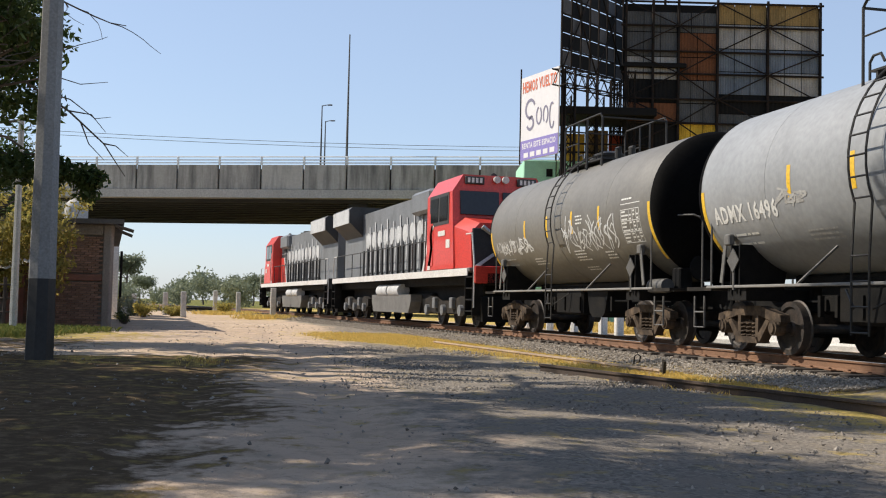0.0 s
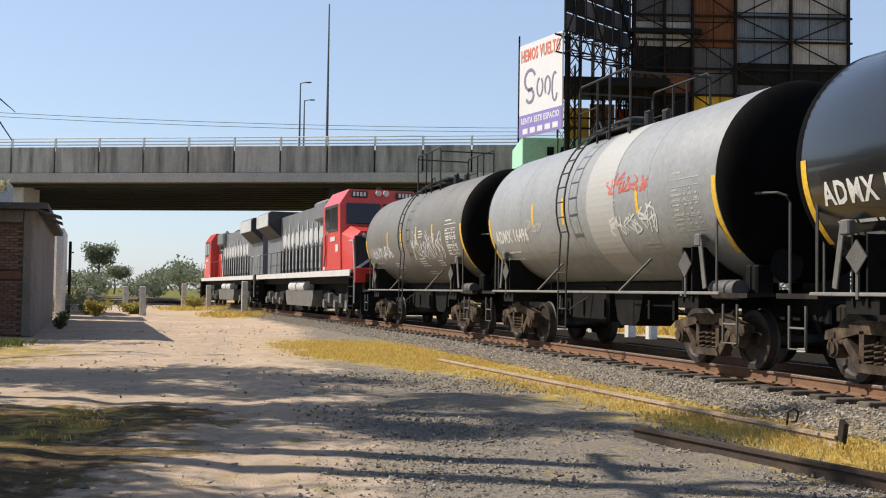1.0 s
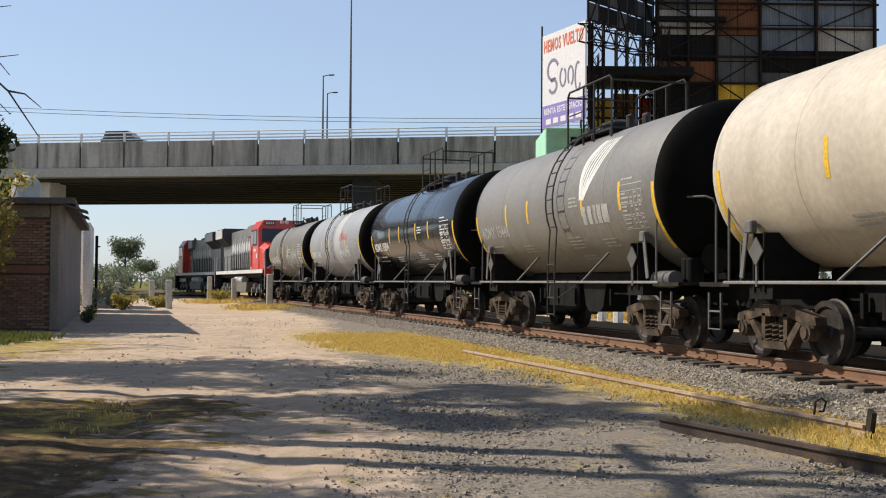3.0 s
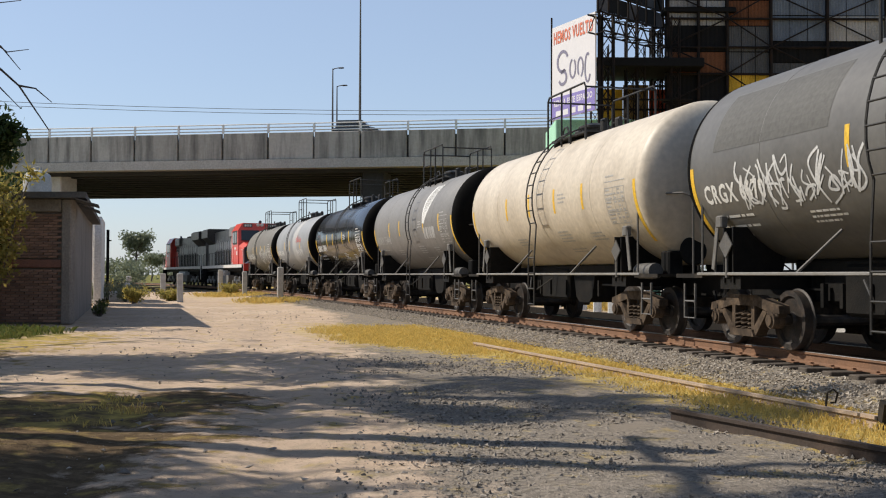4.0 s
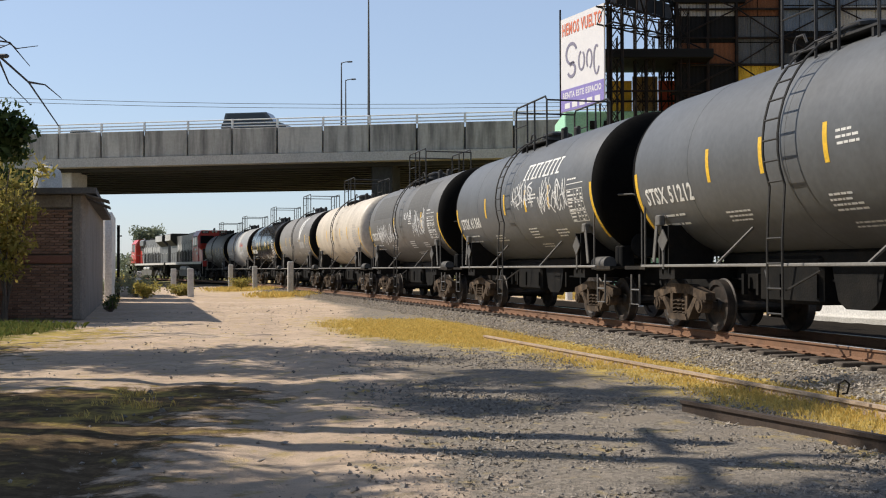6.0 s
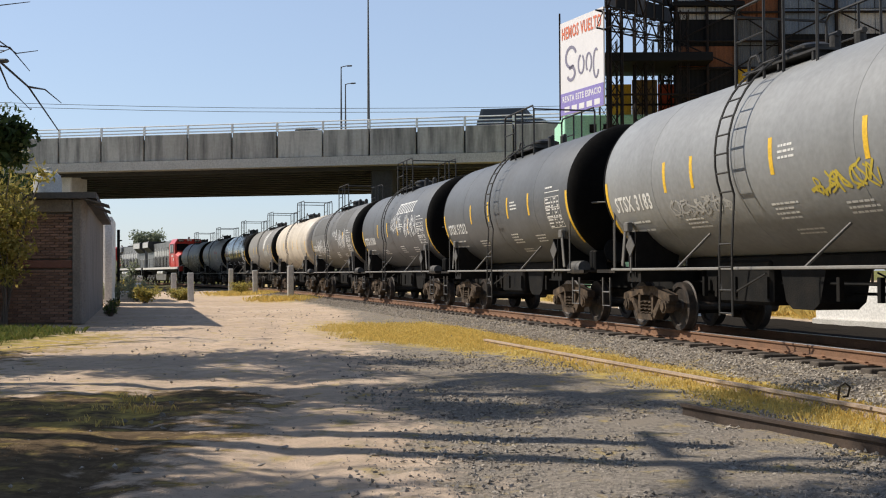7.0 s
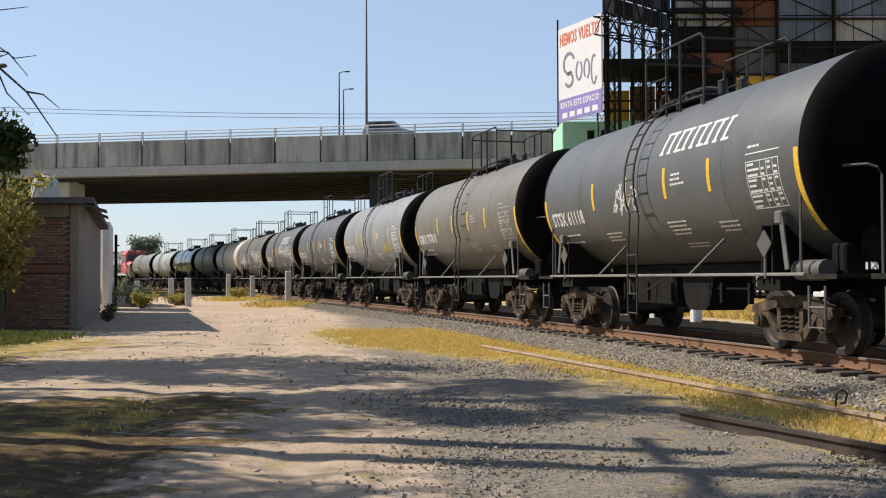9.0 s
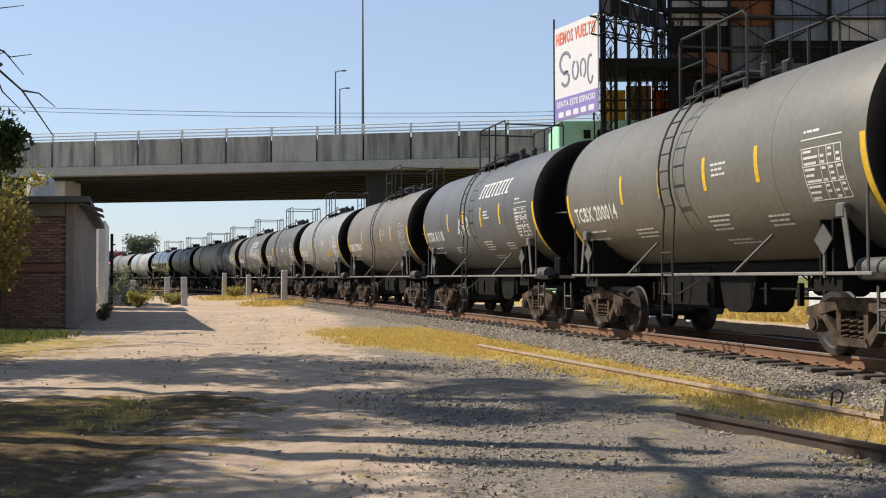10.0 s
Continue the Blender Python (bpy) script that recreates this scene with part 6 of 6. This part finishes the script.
M["leaf"] = leaf_material("dark_green_leaf", (0.035, 0.06, 0.014), (0.075, 0.105, 0.028))
# green lightened so that distance haze sits in the leaf colour
M["leaf_hazed"] = leaf_material("far_green_leaf", (0.17, 0.195, 0.125), (0.25, 0.27, 0.17), 0.4)
M["leaf_bush"] = leaf_material("yellow_green_leaf", (0.27, 0.25, 0.06), (0.42, 0.32, 0.09), 0.5)
M["brown_blade"] = leaf_material("dry_brown_blade", (0.50, 0.34, 0.14), (0.30, 0.21, 0.09), 0.3)
M["straw_blade"] = leaf_material("dry_yellow_blade", (0.74, 0.54, 0.165), (0.52, 0.39, 0.12), 0.4)
M["green_blade"] = leaf_material("green_blade", (0.09, 0.13, 0.03), (0.2, 0.19, 0.05), 0.35)
M["bark"] = surface("grey_brown_bark", (0.12, 0.095, 0.075), 0.95, 0.0, (0.07, 0.055, 0.045), 0.6, 4, 35, 0.8, 4)


def leaves_mesh(name, centres, count, size, mat, rng, spread):
    """Many small bent leaves round clump centres of (x, y, z, radius)."""
    wts = np.array([c[3] ** 2 for c in centres])
    pick = rng.choice(len(centres), count, p=wts / wts.sum())
    off = rng.normal(size=(count, 3))
    off /= np.linalg.norm(off, axis=1)[:, None]
    off *= (rng.random(count) ** spread)[:, None]
    cen = np.array(centres, float)[pick]
    pos = cen[:, :3] + off * cen[:, 3:4] * np.array([1, 1, 0.75])
    a = rng.normal(size=(count, 3))
    a /= np.linalg.norm(a, axis=1)[:, None]
    b = np.cross(a, rng.normal(size=(count, 3)))
    b /= np.linalg.norm(b, axis=1)[:, None] + 1e-9
    s = (size * (0.6 + 0.8 * rng.random(count)))[:, None]
    v = np.stack([pos - a * s, pos + b * s * 0.42, pos + a * s, pos - b * s * 0.42], 1).reshape(-1, 3).tolist()
    f = np.arange(4 * count).reshape(-1, 4).tolist()
    me = bpy.data.meshes.new(name)
    me.from_pydata(v, [], f)
    me.materials.append(mat)
    return me


def limb(g, a, d, length, r, rng, depth, tips, lift=0.15):
    pts, p, dv = [Vector(a)], Vector(a), Vector(d).normalized()
    n = 5
    for i in range(n):
        dv = (dv + Vector((rng.normal() * 0.18, rng.normal() * 0.18, rng.normal() * 0.12 + lift * 0.3))).normalized()
        p = p + dv * (length / n)
        pts.append(p.copy())
    g.pipe(pts, r, 6, 0.45)
    if depth == 0:
        tips.append(pts[-1])
        tips.append(pts[3])
        return
    for k in range(3 if depth > 1 else 2):
        q = pts[2 + (k % 3) + (1 if k else 0)] if k < 3 else pts[-1]
        nd = (dv + Vector((rng.normal(), rng.normal(), rng.normal() * 0.5 + 0.2)) * 0.75).normalized()
        limb(g, q, nd, length * 0.68, r * 0.5, rng, depth - 1, tips, lift)


def make_tree(x, y, h, crown, seed, label, count=5000, leaf=0.1, mat="leaf", trunk_r=0.22, clump=0.9, name="tree"):
    rng = np.random.default_rng(seed)
    t = thing(name, label, "tree", pose(x, y, -0.1))
    g, tips = Geo(), []
    base = h - crown * (1.1 if clump < 1.2 else 1.75)
    pts = [(0.12 * math.sin(i * 1.3 + seed), 0.1 * math.cos(i * 1.7 + seed), base * i / 5) for i in range(6)]
    g.pipe(pts, trunk_r, 9, 0.7)
    part("trunk", g, M["bark"], t, "", 60)
    g2 = Geo()
    for k in range(5):
        a = 2 * math.pi * k / 5 + rng.uniform(-0.4, 0.4)
        limb(g2, pts[-1 - (k % 2)], (math.cos(a), math.sin(a), 0.75), crown * 0.95, trunk_r * 0.5, rng, 2, tips)
    part("branch", g2, M["bark"], t, "", 60)
    cs = [(p.x, p.y, p.z, clump * rng.uniform(0.55, 1.15)) for p in tips]
    part("crown", leaves_mesh("crown", cs, count, leaf, M[mat], rng, 0.6), None, t)
    return t


make_tree(-9.8, 15.2, 9.2, 1.6, 3, "tall leafy tree beside the utility pole", 5500, 0.10, clump=0.7)
make_tree(-10.6, 16.6, 14.0, 1.6, 4, "tall leafy tree beside the utility pole", 5000, 0.10, clump=0.7)
make_tree(-11.0, 6.4, 11.7, 1.7, 8, "tall leafy tree near the dirt road", 12000, 0.10, clump=0.8)
make_tree(-9.4, 8.9, 14.3, 1.8, 9, "tall leafy tree near the dirt road", 12000, 0.10, clump=0.8)
make_tree(-9.0, 11.6, 15.8, 2.0, 15, "tall leafy tree near the dirt road", 12000, 0.10, clump=0.85)
make_tree(-13.4, 10.6, 10.6, 2.2, 10, "tall leafy tree near the dirt road", 6000, 0.10, clump=0.85)
make_tree(-11.5, 3.1, 11.8, 3.0, 21, "tall leafy tree shading the road", 13000, 0.11, clump=0.95)
make_tree(-11.0, -3.4, 11.8, 3.0, 22, "tall leafy tree shading the road", 13000, 0.11, clump=0.95)
make_tree(-14.5, -0.4, 10.6, 3.0, 23, "tall leafy tree shading the road", 13000, 0.11, clump=0.95)
make_tree(-9.8, 7.0, 9.3, 2.0, 41, "leafy tree with a low crown beside the road", 13000, 0.10, clump=0.85)
make_tree(-12.6, 14.4, 7.4, 1.9, 45, "leafy tree with a low crown beside the road", 22000, 0.10, clump=0.85)
make_tree(-12.2, 10.6, 7.2, 1.8, 46, "leafy tree with a low crown beside the road", 22000, 0.10, clump=0.85)
make_tree(-12.2, 20.4, 8.4, 2.5, 44, "broad dark green tree beside the brick building", 15000, 0.12, clump=1.1)
make_tree(-10.6, 2.5, 8.6, 2.6, 42, "leafy tree with a low crown beside the road", 13000, 0.11, clump=0.95)
make_tree(-10.4, -4.3, 8.6, 2.6, 43, "leafy tree with a low crown beside the road", 13000, 0.11, clump=0.95)
make_tree(-16.0, 21.2, 8.0, 2.7, 5, "dark green tree behind the shed", 9000, 0.11, clump=1.0)
make_tree(-18.9, 41.5, 7.2, 2.4, 12, "dark green tree behind the brick building", 7000, 0.11, clump=0.95)
make_tree(-27.5, 42.5, 9.5, 3.6, 14, "dark green tree behind the shed", 8000, 0.12, clump=1.0)


def make_bush(x, y, h, r, seed, label, count, leaf, mat, name="bush"):
    rng = np.random.default_rng(seed)
    t = thing(name, label, "bush", pose(x, y, -0.05))
    cs = []
    for k in range(9):
        a = 2 * math.pi * k / 9
        top = (r * 0.75 * math.cos(a) * rng.uniform(0.4, 1), r * 0.75 * math.sin(a) * rng.uniform(0.4, 1), h * rng.uniform(0.6, 0.95))
        pts = [(top[0] * q ** 1.5 + 0.05 * rng.normal(), top[1] * q ** 1.5 + 0.05 * rng.normal(), top[2] * q) for q in (0, 0.25, 0.5, 0.75, 1)]
        part("stem", Geo().pipe(pts, 0.03, 5, 0.4), M["bark"], t)
        for q in pts[2:]:
            cs.append((*q, r * rng.uniform(0.3, 0.5)))
    part("leaves", leaves_mesh("leaves", cs, count, leaf, M[mat], rng, 0.7), None, t)
    return t


make_bush(-12.65, 31.6, 5.3, 1.4, 31, "tall sparse shrub with yellowing leaves", 3800, 0.085, "leaf_bush")
make_bush(-14.0, 31.0, 5.0, 1.4, 32, "tall sparse shrub with yellowing leaves", 4600, 0.085, "leaf_bush")
for i, (x, y, h, r) in enumerate(((-15.9, 58, 0.9, 0.9), (-17.2, 61, 1.0, 1.0), (-14.6, 78.0, 1.0, 1.0), (-18.6, 66, 1.3, 1.2), (-21.0, 70, 1.4, 1.2), (-17.3, 56.5, 1.1, 0.9), (-15.2, 63, 0.7, 0.9), (-19.5, 62, 1.2, 1.1))):
    make_bush(x, y, h, r, 50 + i, "low green weeds beside the marker posts", 1100, 0.08, "leaf_hazed" if i % 2 else "leaf_bush")


for i in range(2, 7):
    make_bush(-11.0 - 0.29 * i * 2.6 + 0.35, 34.6 + i * 2.6, 0.3 + 0.1 * (i % 3), 0.32, 70 + i, "low dark weeds along the plaster wall", 200, 0.05, "leaf" if i % 3 else "leaf_bush")


def bare_branches():
    rng = np.random.default_rng(77)
    t = thing("dead_branch", "bare grey dead branches hanging from the tree", "branch")
    for k, (a, d, L) in enumerate((((-12.4, 27.0, 6.5), (0.9, -0.05, 0.0), 1.2), ((-12.6, 27.0, 6.0), (0.75, 0.0, -0.6), 1.5), ((-9.6, 13.9, 7.1), (0.95, 0.2, 0.05), 2.8), ((-10.4, 14.4, 6.2), (0.9, -0.1, -0.1), 2.3))):
        g, tips = Geo(), []
        limb(g, a, d, L, 0.045, rng, 2, tips, -0.02)
        part("twig", g, M["bark"], t)
    part("twig", Geo().pipe([(-15.9, 21.6, 4.6), (-14.8, 24.0, 5.6), (-13.4, 26.0, 6.2), (-12.4, 27.0, 6.5)], 0.07, 6, 0.6), M["bark"], t)
    part("twig", Geo().pipe([(-13.8, 25.5, 6.05), (-12.6, 27.0, 6.0)], 0.05, 6, 0.8), M["bark"], t)
    return t


bare_branches()


def reaching_branch():
    """A bough of the roadside tree, bare at its tip and leafy nearer the trunk."""
    t = thing("leafy_bough", "drooping bough with bare twigs and dark leaves", "branch")
    main = [(-12.2, 20.4, 5.2), (-11.0, 20.3, 6.2), (-9.6, 20.0, 6.4), (-8.5, 20.0, 5.7), (-7.6, 20.0, 4.9), (-7.05, 20.0, 4.1)]
    part("twig", Geo().pipe(main, 0.05, 6, 0.2), M["bark"], t)
    for pts in ([(-9.6, 20.0, 6.4), (-8.9, 19.9, 6.55), (-8.2, 19.9, 6.35), (-7.5, 19.8, 6.4)], [(-9.3, 20.0, 6.2), (-8.5, 20.1, 6.0), (-7.9, 20.2, 5.55), (-7.5, 20.2, 5.6)], [(-8.5, 20.0, 5.7), (-7.9, 19.9, 5.6), (-7.5, 19.8, 5.15)], [(-8.2, 20.0, 5.45), (-8.0, 20.1, 4.9), (-7.6, 20.1, 4.5)], [(-7.6, 20.0, 4.9), (-7.3, 20.0, 4.85), (-7.0, 20.0, 4.6)]):
        part("twig", Geo().pipe(pts, 0.022, 5, 0.3), M["bark"], t)
    low = [(-12.2, 20.4, 4.0), (-10.6, 20.1, 4.6), (-9.2, 20.0, 4.6), (-7.6, 20.0, 4.05)]
    part("twig", Geo().pipe(low, 0.05, 6, 0.3), M["bark"], t)
    rng = np.random.default_rng(91)
    spots = [(-7.75, 20.0, 4.0, 0.34), (-8.1, 20.0, 4.1, 0.45), (-8.8, 20.0, 4.2, 0.55), (-9.9, 20.1, 4.3, 0.7), (-8.0, 20.1, 3.7, 0.36)]
    part("leaves", leaves_mesh("leaves", spots, 2300, 0.09, M["leaf"], rng, 0.6), None, t)
    return t


reaching_branch()

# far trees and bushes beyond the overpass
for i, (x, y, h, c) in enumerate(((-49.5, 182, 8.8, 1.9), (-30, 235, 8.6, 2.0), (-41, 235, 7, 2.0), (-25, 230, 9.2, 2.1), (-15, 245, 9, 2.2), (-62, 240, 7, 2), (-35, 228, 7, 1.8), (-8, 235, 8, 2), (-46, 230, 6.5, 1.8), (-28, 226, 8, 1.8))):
    make_tree(x, y, h, c, 100 + i, "distant green tree beyond the overpass, paled for haze", 3200, 0.24, "leaf_hazed", 0.2, 1.45)


def hedge(name, label, spots, seed, count, leaf, mat):
    rng = np.random.default_rng(seed)
    cs = [(x + rng.normal() * 1.5, y + rng.normal() * 1.5, h * rng.uniform(0.25, 0.8), h * rng.uniform(0.35, 0.6)) for x, y, h in spots for _ in range(5)]
    ob = new(name, leaves_mesh(name, cs, count, leaf, M[mat], rng, 0.6))
    return tagged(ob, label, "bushes", kind="stuff")


hedge("far_bushes", "band of green bushes beyond the overpass, paled for haze", [(-85 + 2.6 * i, 165 + 12 * math.sin(i * 1.9), 3.8 + 1.0 * math.sin(i * 2.3)) for i in range(46)], 5, 42000, 0.26, "leaf_hazed")
hedge("far_woods", "far band of woods on the horizon", [(-260 + 14 * i, 420 + 30 * math.sin(i * 1.3), 9 + 3 * math.sin(i * 2.1)) for i in range(42)], 6, 9000, 0.9, "leaf_hazed")


def blades(name, label, pts, h, mat, seed, per=4):
    """Tufts of thin grass blades at (x, y)."""
    rng = np.random.default_rng(seed)
    v, f = [], []
    for x, y in pts:
        for _ in range(per):
            a, ln = rng.uniform(0, 6.283), h * rng.uniform(0.4, 1.2)
            bx, by = x + rng.normal() * 0.03, y + rng.normal() * 0.03
            lean = rng.uniform(0.2, 0.9)
            dx, dy = math.cos(a), math.sin(a)
            w = 0.004 + 0.004 * rng.random()
            n = len(v)
            v += [(bx - dy * w, by + dx * w, -0.02), (bx + dy * w, by - dx * w, -0.02), (bx + dx * ln * lean * 0.4, by + dy * ln * lean * 0.4, ln * 0.6), (bx + dx * ln * lean, by + dy * ln * lean, ln * (1.05 - lean * 0.4))]
            f += [(n, n + 1, n + 2), (n, n + 2, n + 3)]
    me = bpy.data.meshes.new(name)
    me.from_pydata(v, [], f)
    me.materials.append(M[mat])
    return tagged(new(name, me), label, "grass", kind="stuff")


def scatter(n, box, zone, seed, floor=0.35):
    rng = np.random.default_rng(seed)
    x, y = rng.uniform(box[0], box[1], n), rng.uniform(box[2], box[3], n)
    z = zones(x, y)[zone] + 0.18 * np.array([noise.noise((a * 1.1, b * 1.1, 9)) for a, b in zip(x, y)])
    keep = z > floor + 0.5 * rng.random(n)
    return list(zip(x[keep], y[keep]))


blades("dry_grass", "dry yellow grass along the track", scatter(80000, (-4, 12, 7, 38), 1, 1), 0.075, "straw_blade", 2, 3)
blades("dry_grass", "dry brownish grass beside the dirt road", scatter(7000, (-8, -1.5, 9, 15), 1, 3), 0.045, "brown_blade", 4, 3)
blades("weeds", "green weeds beside the brick building", scatter(9000, (-16, -8, 20, 32), 2, 5), 0.22, "green_blade", 6, 4)
blades("far_dry_grass", "tall dry grass beyond the track", scatter(14000, (5, 24, 18, 60), 1, 7), 0.4, "straw_blade", 8, 4)
blades("post_grass", "dry grass tufts round the marker posts", scatter(9000, (-18, -6, 54, 90), 1, 9, 0.3), 0.35, "straw_blade", 10, 4)


# ---- stones ----
def stones(name, label, pts, mat, seed):
    """Irregular small stones at (x, y, z, size), joined."""
    rng = np.random.default_rng(seed)
    base = np.array([(1, 0, 0), (-1, 0, 0), (0, 1, 0), (0, -1, 0), (0, 0, 1), (0, 0, -1)], float)
    tri = [(0, 2, 4), (2, 1, 4), (1, 3, 4), (3, 0, 4), (2, 0, 5), (1, 2, 5), (3, 1, 5), (0, 3, 5)]
    v, f = [], []
    for x, y, z, s in pts:
        a = rng.uniform(0, 6.283)
        c, sn = math.cos(a), math.sin(a)
        q = base * (0.6 + 0.6 * rng.random((6, 3))) * s * np.array([1, 0.8, 0.62]) + rng.normal(size=(6, 3)) * s * 0.22
        n = len(v)
        v += [(x + c * p[0] - sn * p[1], y + sn * p[0] + c * p[1], z + p[2]) for p in q]
        f += [(n + i, n + j, n + k) for i, j, k in tri]
    me = bpy.data.meshes.new(name)
    me.from_pydata(v, [], f)
    me.materials.append(mat)
    return tagged(new(name, me), label, "stones", kind="stuff")


def ballast_points():
    rng = np.random.default_rng(12)
    out = []
    for _ in range(30000):
        s = 70 * rng.random() ** 1.6 - 6
        off = -rng.uniform(0.55, 2.75) if rng.random() < 0.85 else rng.uniform(-0.6, 2.4)
        x, y, _ = on_track(s, off)
        z = 0.05 + 0.085 * min(1.0, max(0.0, (2.75 - abs(off)) / 1.1)) + 0.03 * rng.random()
        out.append((x, y, z, rng.uniform(0.012, 0.032)))
    return out


stones("ballast", "grey crushed stone ballast along the track", ballast_points(), M["stone"], 13)
rng_g = np.random.default_rng(15)
gx_, gy_ = rng_g.uniform(-5, 9, 90000), 7 + 24 * rng_g.random(90000) ** 1.5
gy_[80000:] = rng_g.uniform(-8, 7, 10000)
gz_ = zones(gx_, gy_)
ok_ = (gz_[0] > 0.15 + 0.7 * rng_g.random(90000)) & (gz_[1] < 0.6)
stones("gravel", "loose grey gravel on the dirt road", [(x, y, 0.0 + 0.01 * rng_g.random(), 0.008 + 0.026 * rng_g.random() ** 3) for x, y in zip(gx_[ok_], gy_[ok_])], M["pebble"], 16)
px_, py_ = rng_g.uniform(-10, 2, 6000), 7 + 40 * rng_g.random(6000) ** 1.4
py_[:1500] = rng_g.uniform(-8, 7, 1500)
stones("road_stones", "scattered stones on the dirt road", [(x, y, 0.0, 0.006 + 0.04 * rng_g.random() ** 5) for x, y in zip(px_, py_)], M["pebble"], 17)


# ---- ties under the rails ----
tie_mesh = Geo().box((0, 0, 0), (0.23, 2.62, 0.18), None, 0.012).mesh("tie", M["tie"])
rng_t = random.Random(5)
for i in range(150):
    s = -14 + i * 0.53
    x, y, th = on_track(s)
    part("tie", tie_mesh, None, track, at=pose(x + rng_t.uniform(-0.05, 0.05), y, RAIL_Z - 0.172 - 0.092, rng_t.uniform(-0.6, 0.6), 0, math.degrees(th) - 90 + rng_t.uniform(-1.5, 1.5)))
plate = Geo().box((0, 0, 0.008), (0.2, 0.34, 0.016)).box((0.05, 0.1, 0.025), (0.04, 0.05, 0.03)).box((-0.05, -0.1, 0.025), (0.04, 0.05, 0.03)).mesh("tie_plate", M["rust_rail"])
for i in range(100):
    x, y, th = on_track(-14 + i * 0.53, -GAUGE / 2)
    part("tie_plate", plate, None, track, at=pose(x, y, RAIL_Z - 0.172 - 0.002, 0, 0, math.degrees(th) + 90))


# ---- movement ----
# seconds, metres along the track of the coupling between the first two tank cars
TRAIN = [(0, 0.88), (0.5, 8.06), (1, 15.62), (1.5, 23.52), (2, 30.58), (2.5, 37.97), (4, 59.81), (4.5, 67.31), (5, 74.14), (5.5, 81.76), (7, 103.94), (7.5, 111.66), (8, 119.06), (8.5, 126.28), (9, 134.12), (9.5, 141.01), (10, 145.71)]
TIMES = np.arange(0.0, 10.01, 0.25)
WHEEL_R = 0.457


def along(t):
    return float(np.interp(t, [a for a, _ in TRAIN], [b for _, b in TRAIN]))


def on_rails(s, half, turned=False):
    ax, ay, _ = on_track(s + half)
    bx, by, _ = on_track(s - half)
    h = math.degrees(math.atan2(ay - by, ax - bx))
    return pose((ax + bx) / 2, (ay + by) / 2, RAIL_Z, 0, 0, h + (180 if turned else 0))


def motions():
    for i, car in enumerate(CARS):
        walk(car, [(float(t), on_rails(along(t) + PITCH * (0.5 - i), TRUCK_X)) for t in TIMES])
    walk(loco_rear, [(float(t), on_rails(along(t) + PITCH + 12.0, 7.3, True)) for t in TIMES])
    walk(loco_lead, [(float(t), on_rails(along(t) + PITCH + 36.2, 7.3)) for t in TIMES])
    # traffic on the overpass: metres along it from the tall lamp, at a lane's distance from the near edge
    for v, lane, t0, x0, speed in ((hatch, 3.2, 4.5, 9.2, 20.4), (van, 3.2, 5.5, -22.3, 22.6), (sedan, 6.8, 7.5, 4.0, 22.0), (suv, 3.4, 9.0, 1.2, 25.0)):
        walk(v, [(t, BM @ pose(x0 + speed * (t - t0), lane, DECK_Z * BIG)) for t in (0.0, 5.0, 10.0)])
    # wheels turn with the distance run; all share one turning
    first = None
    for thing_ in (*CARS, loco_lead, loco_rear):
        sign = -1 if thing_ is loco_rear else 1
        for w in thing_.children_recursive:
            if not w.name.startswith("wheelset"):
                continue
            if sign < 0 or first is None:
                rows = [(k / 30, pose(0, 0, 0, 0, sign * math.degrees((along(k / 30) - along(0)) / WHEEL_R), 0)) for k in range(301)]
                walk(w, rows)
                first = first or w
            else:
                w.rotation_mode = "QUATERNION"
                w.animation_data_create()
                w.animation_data.action = first.animation_data.action
                w.animation_data.action_slot = first.animation_data.action_slot


motions()
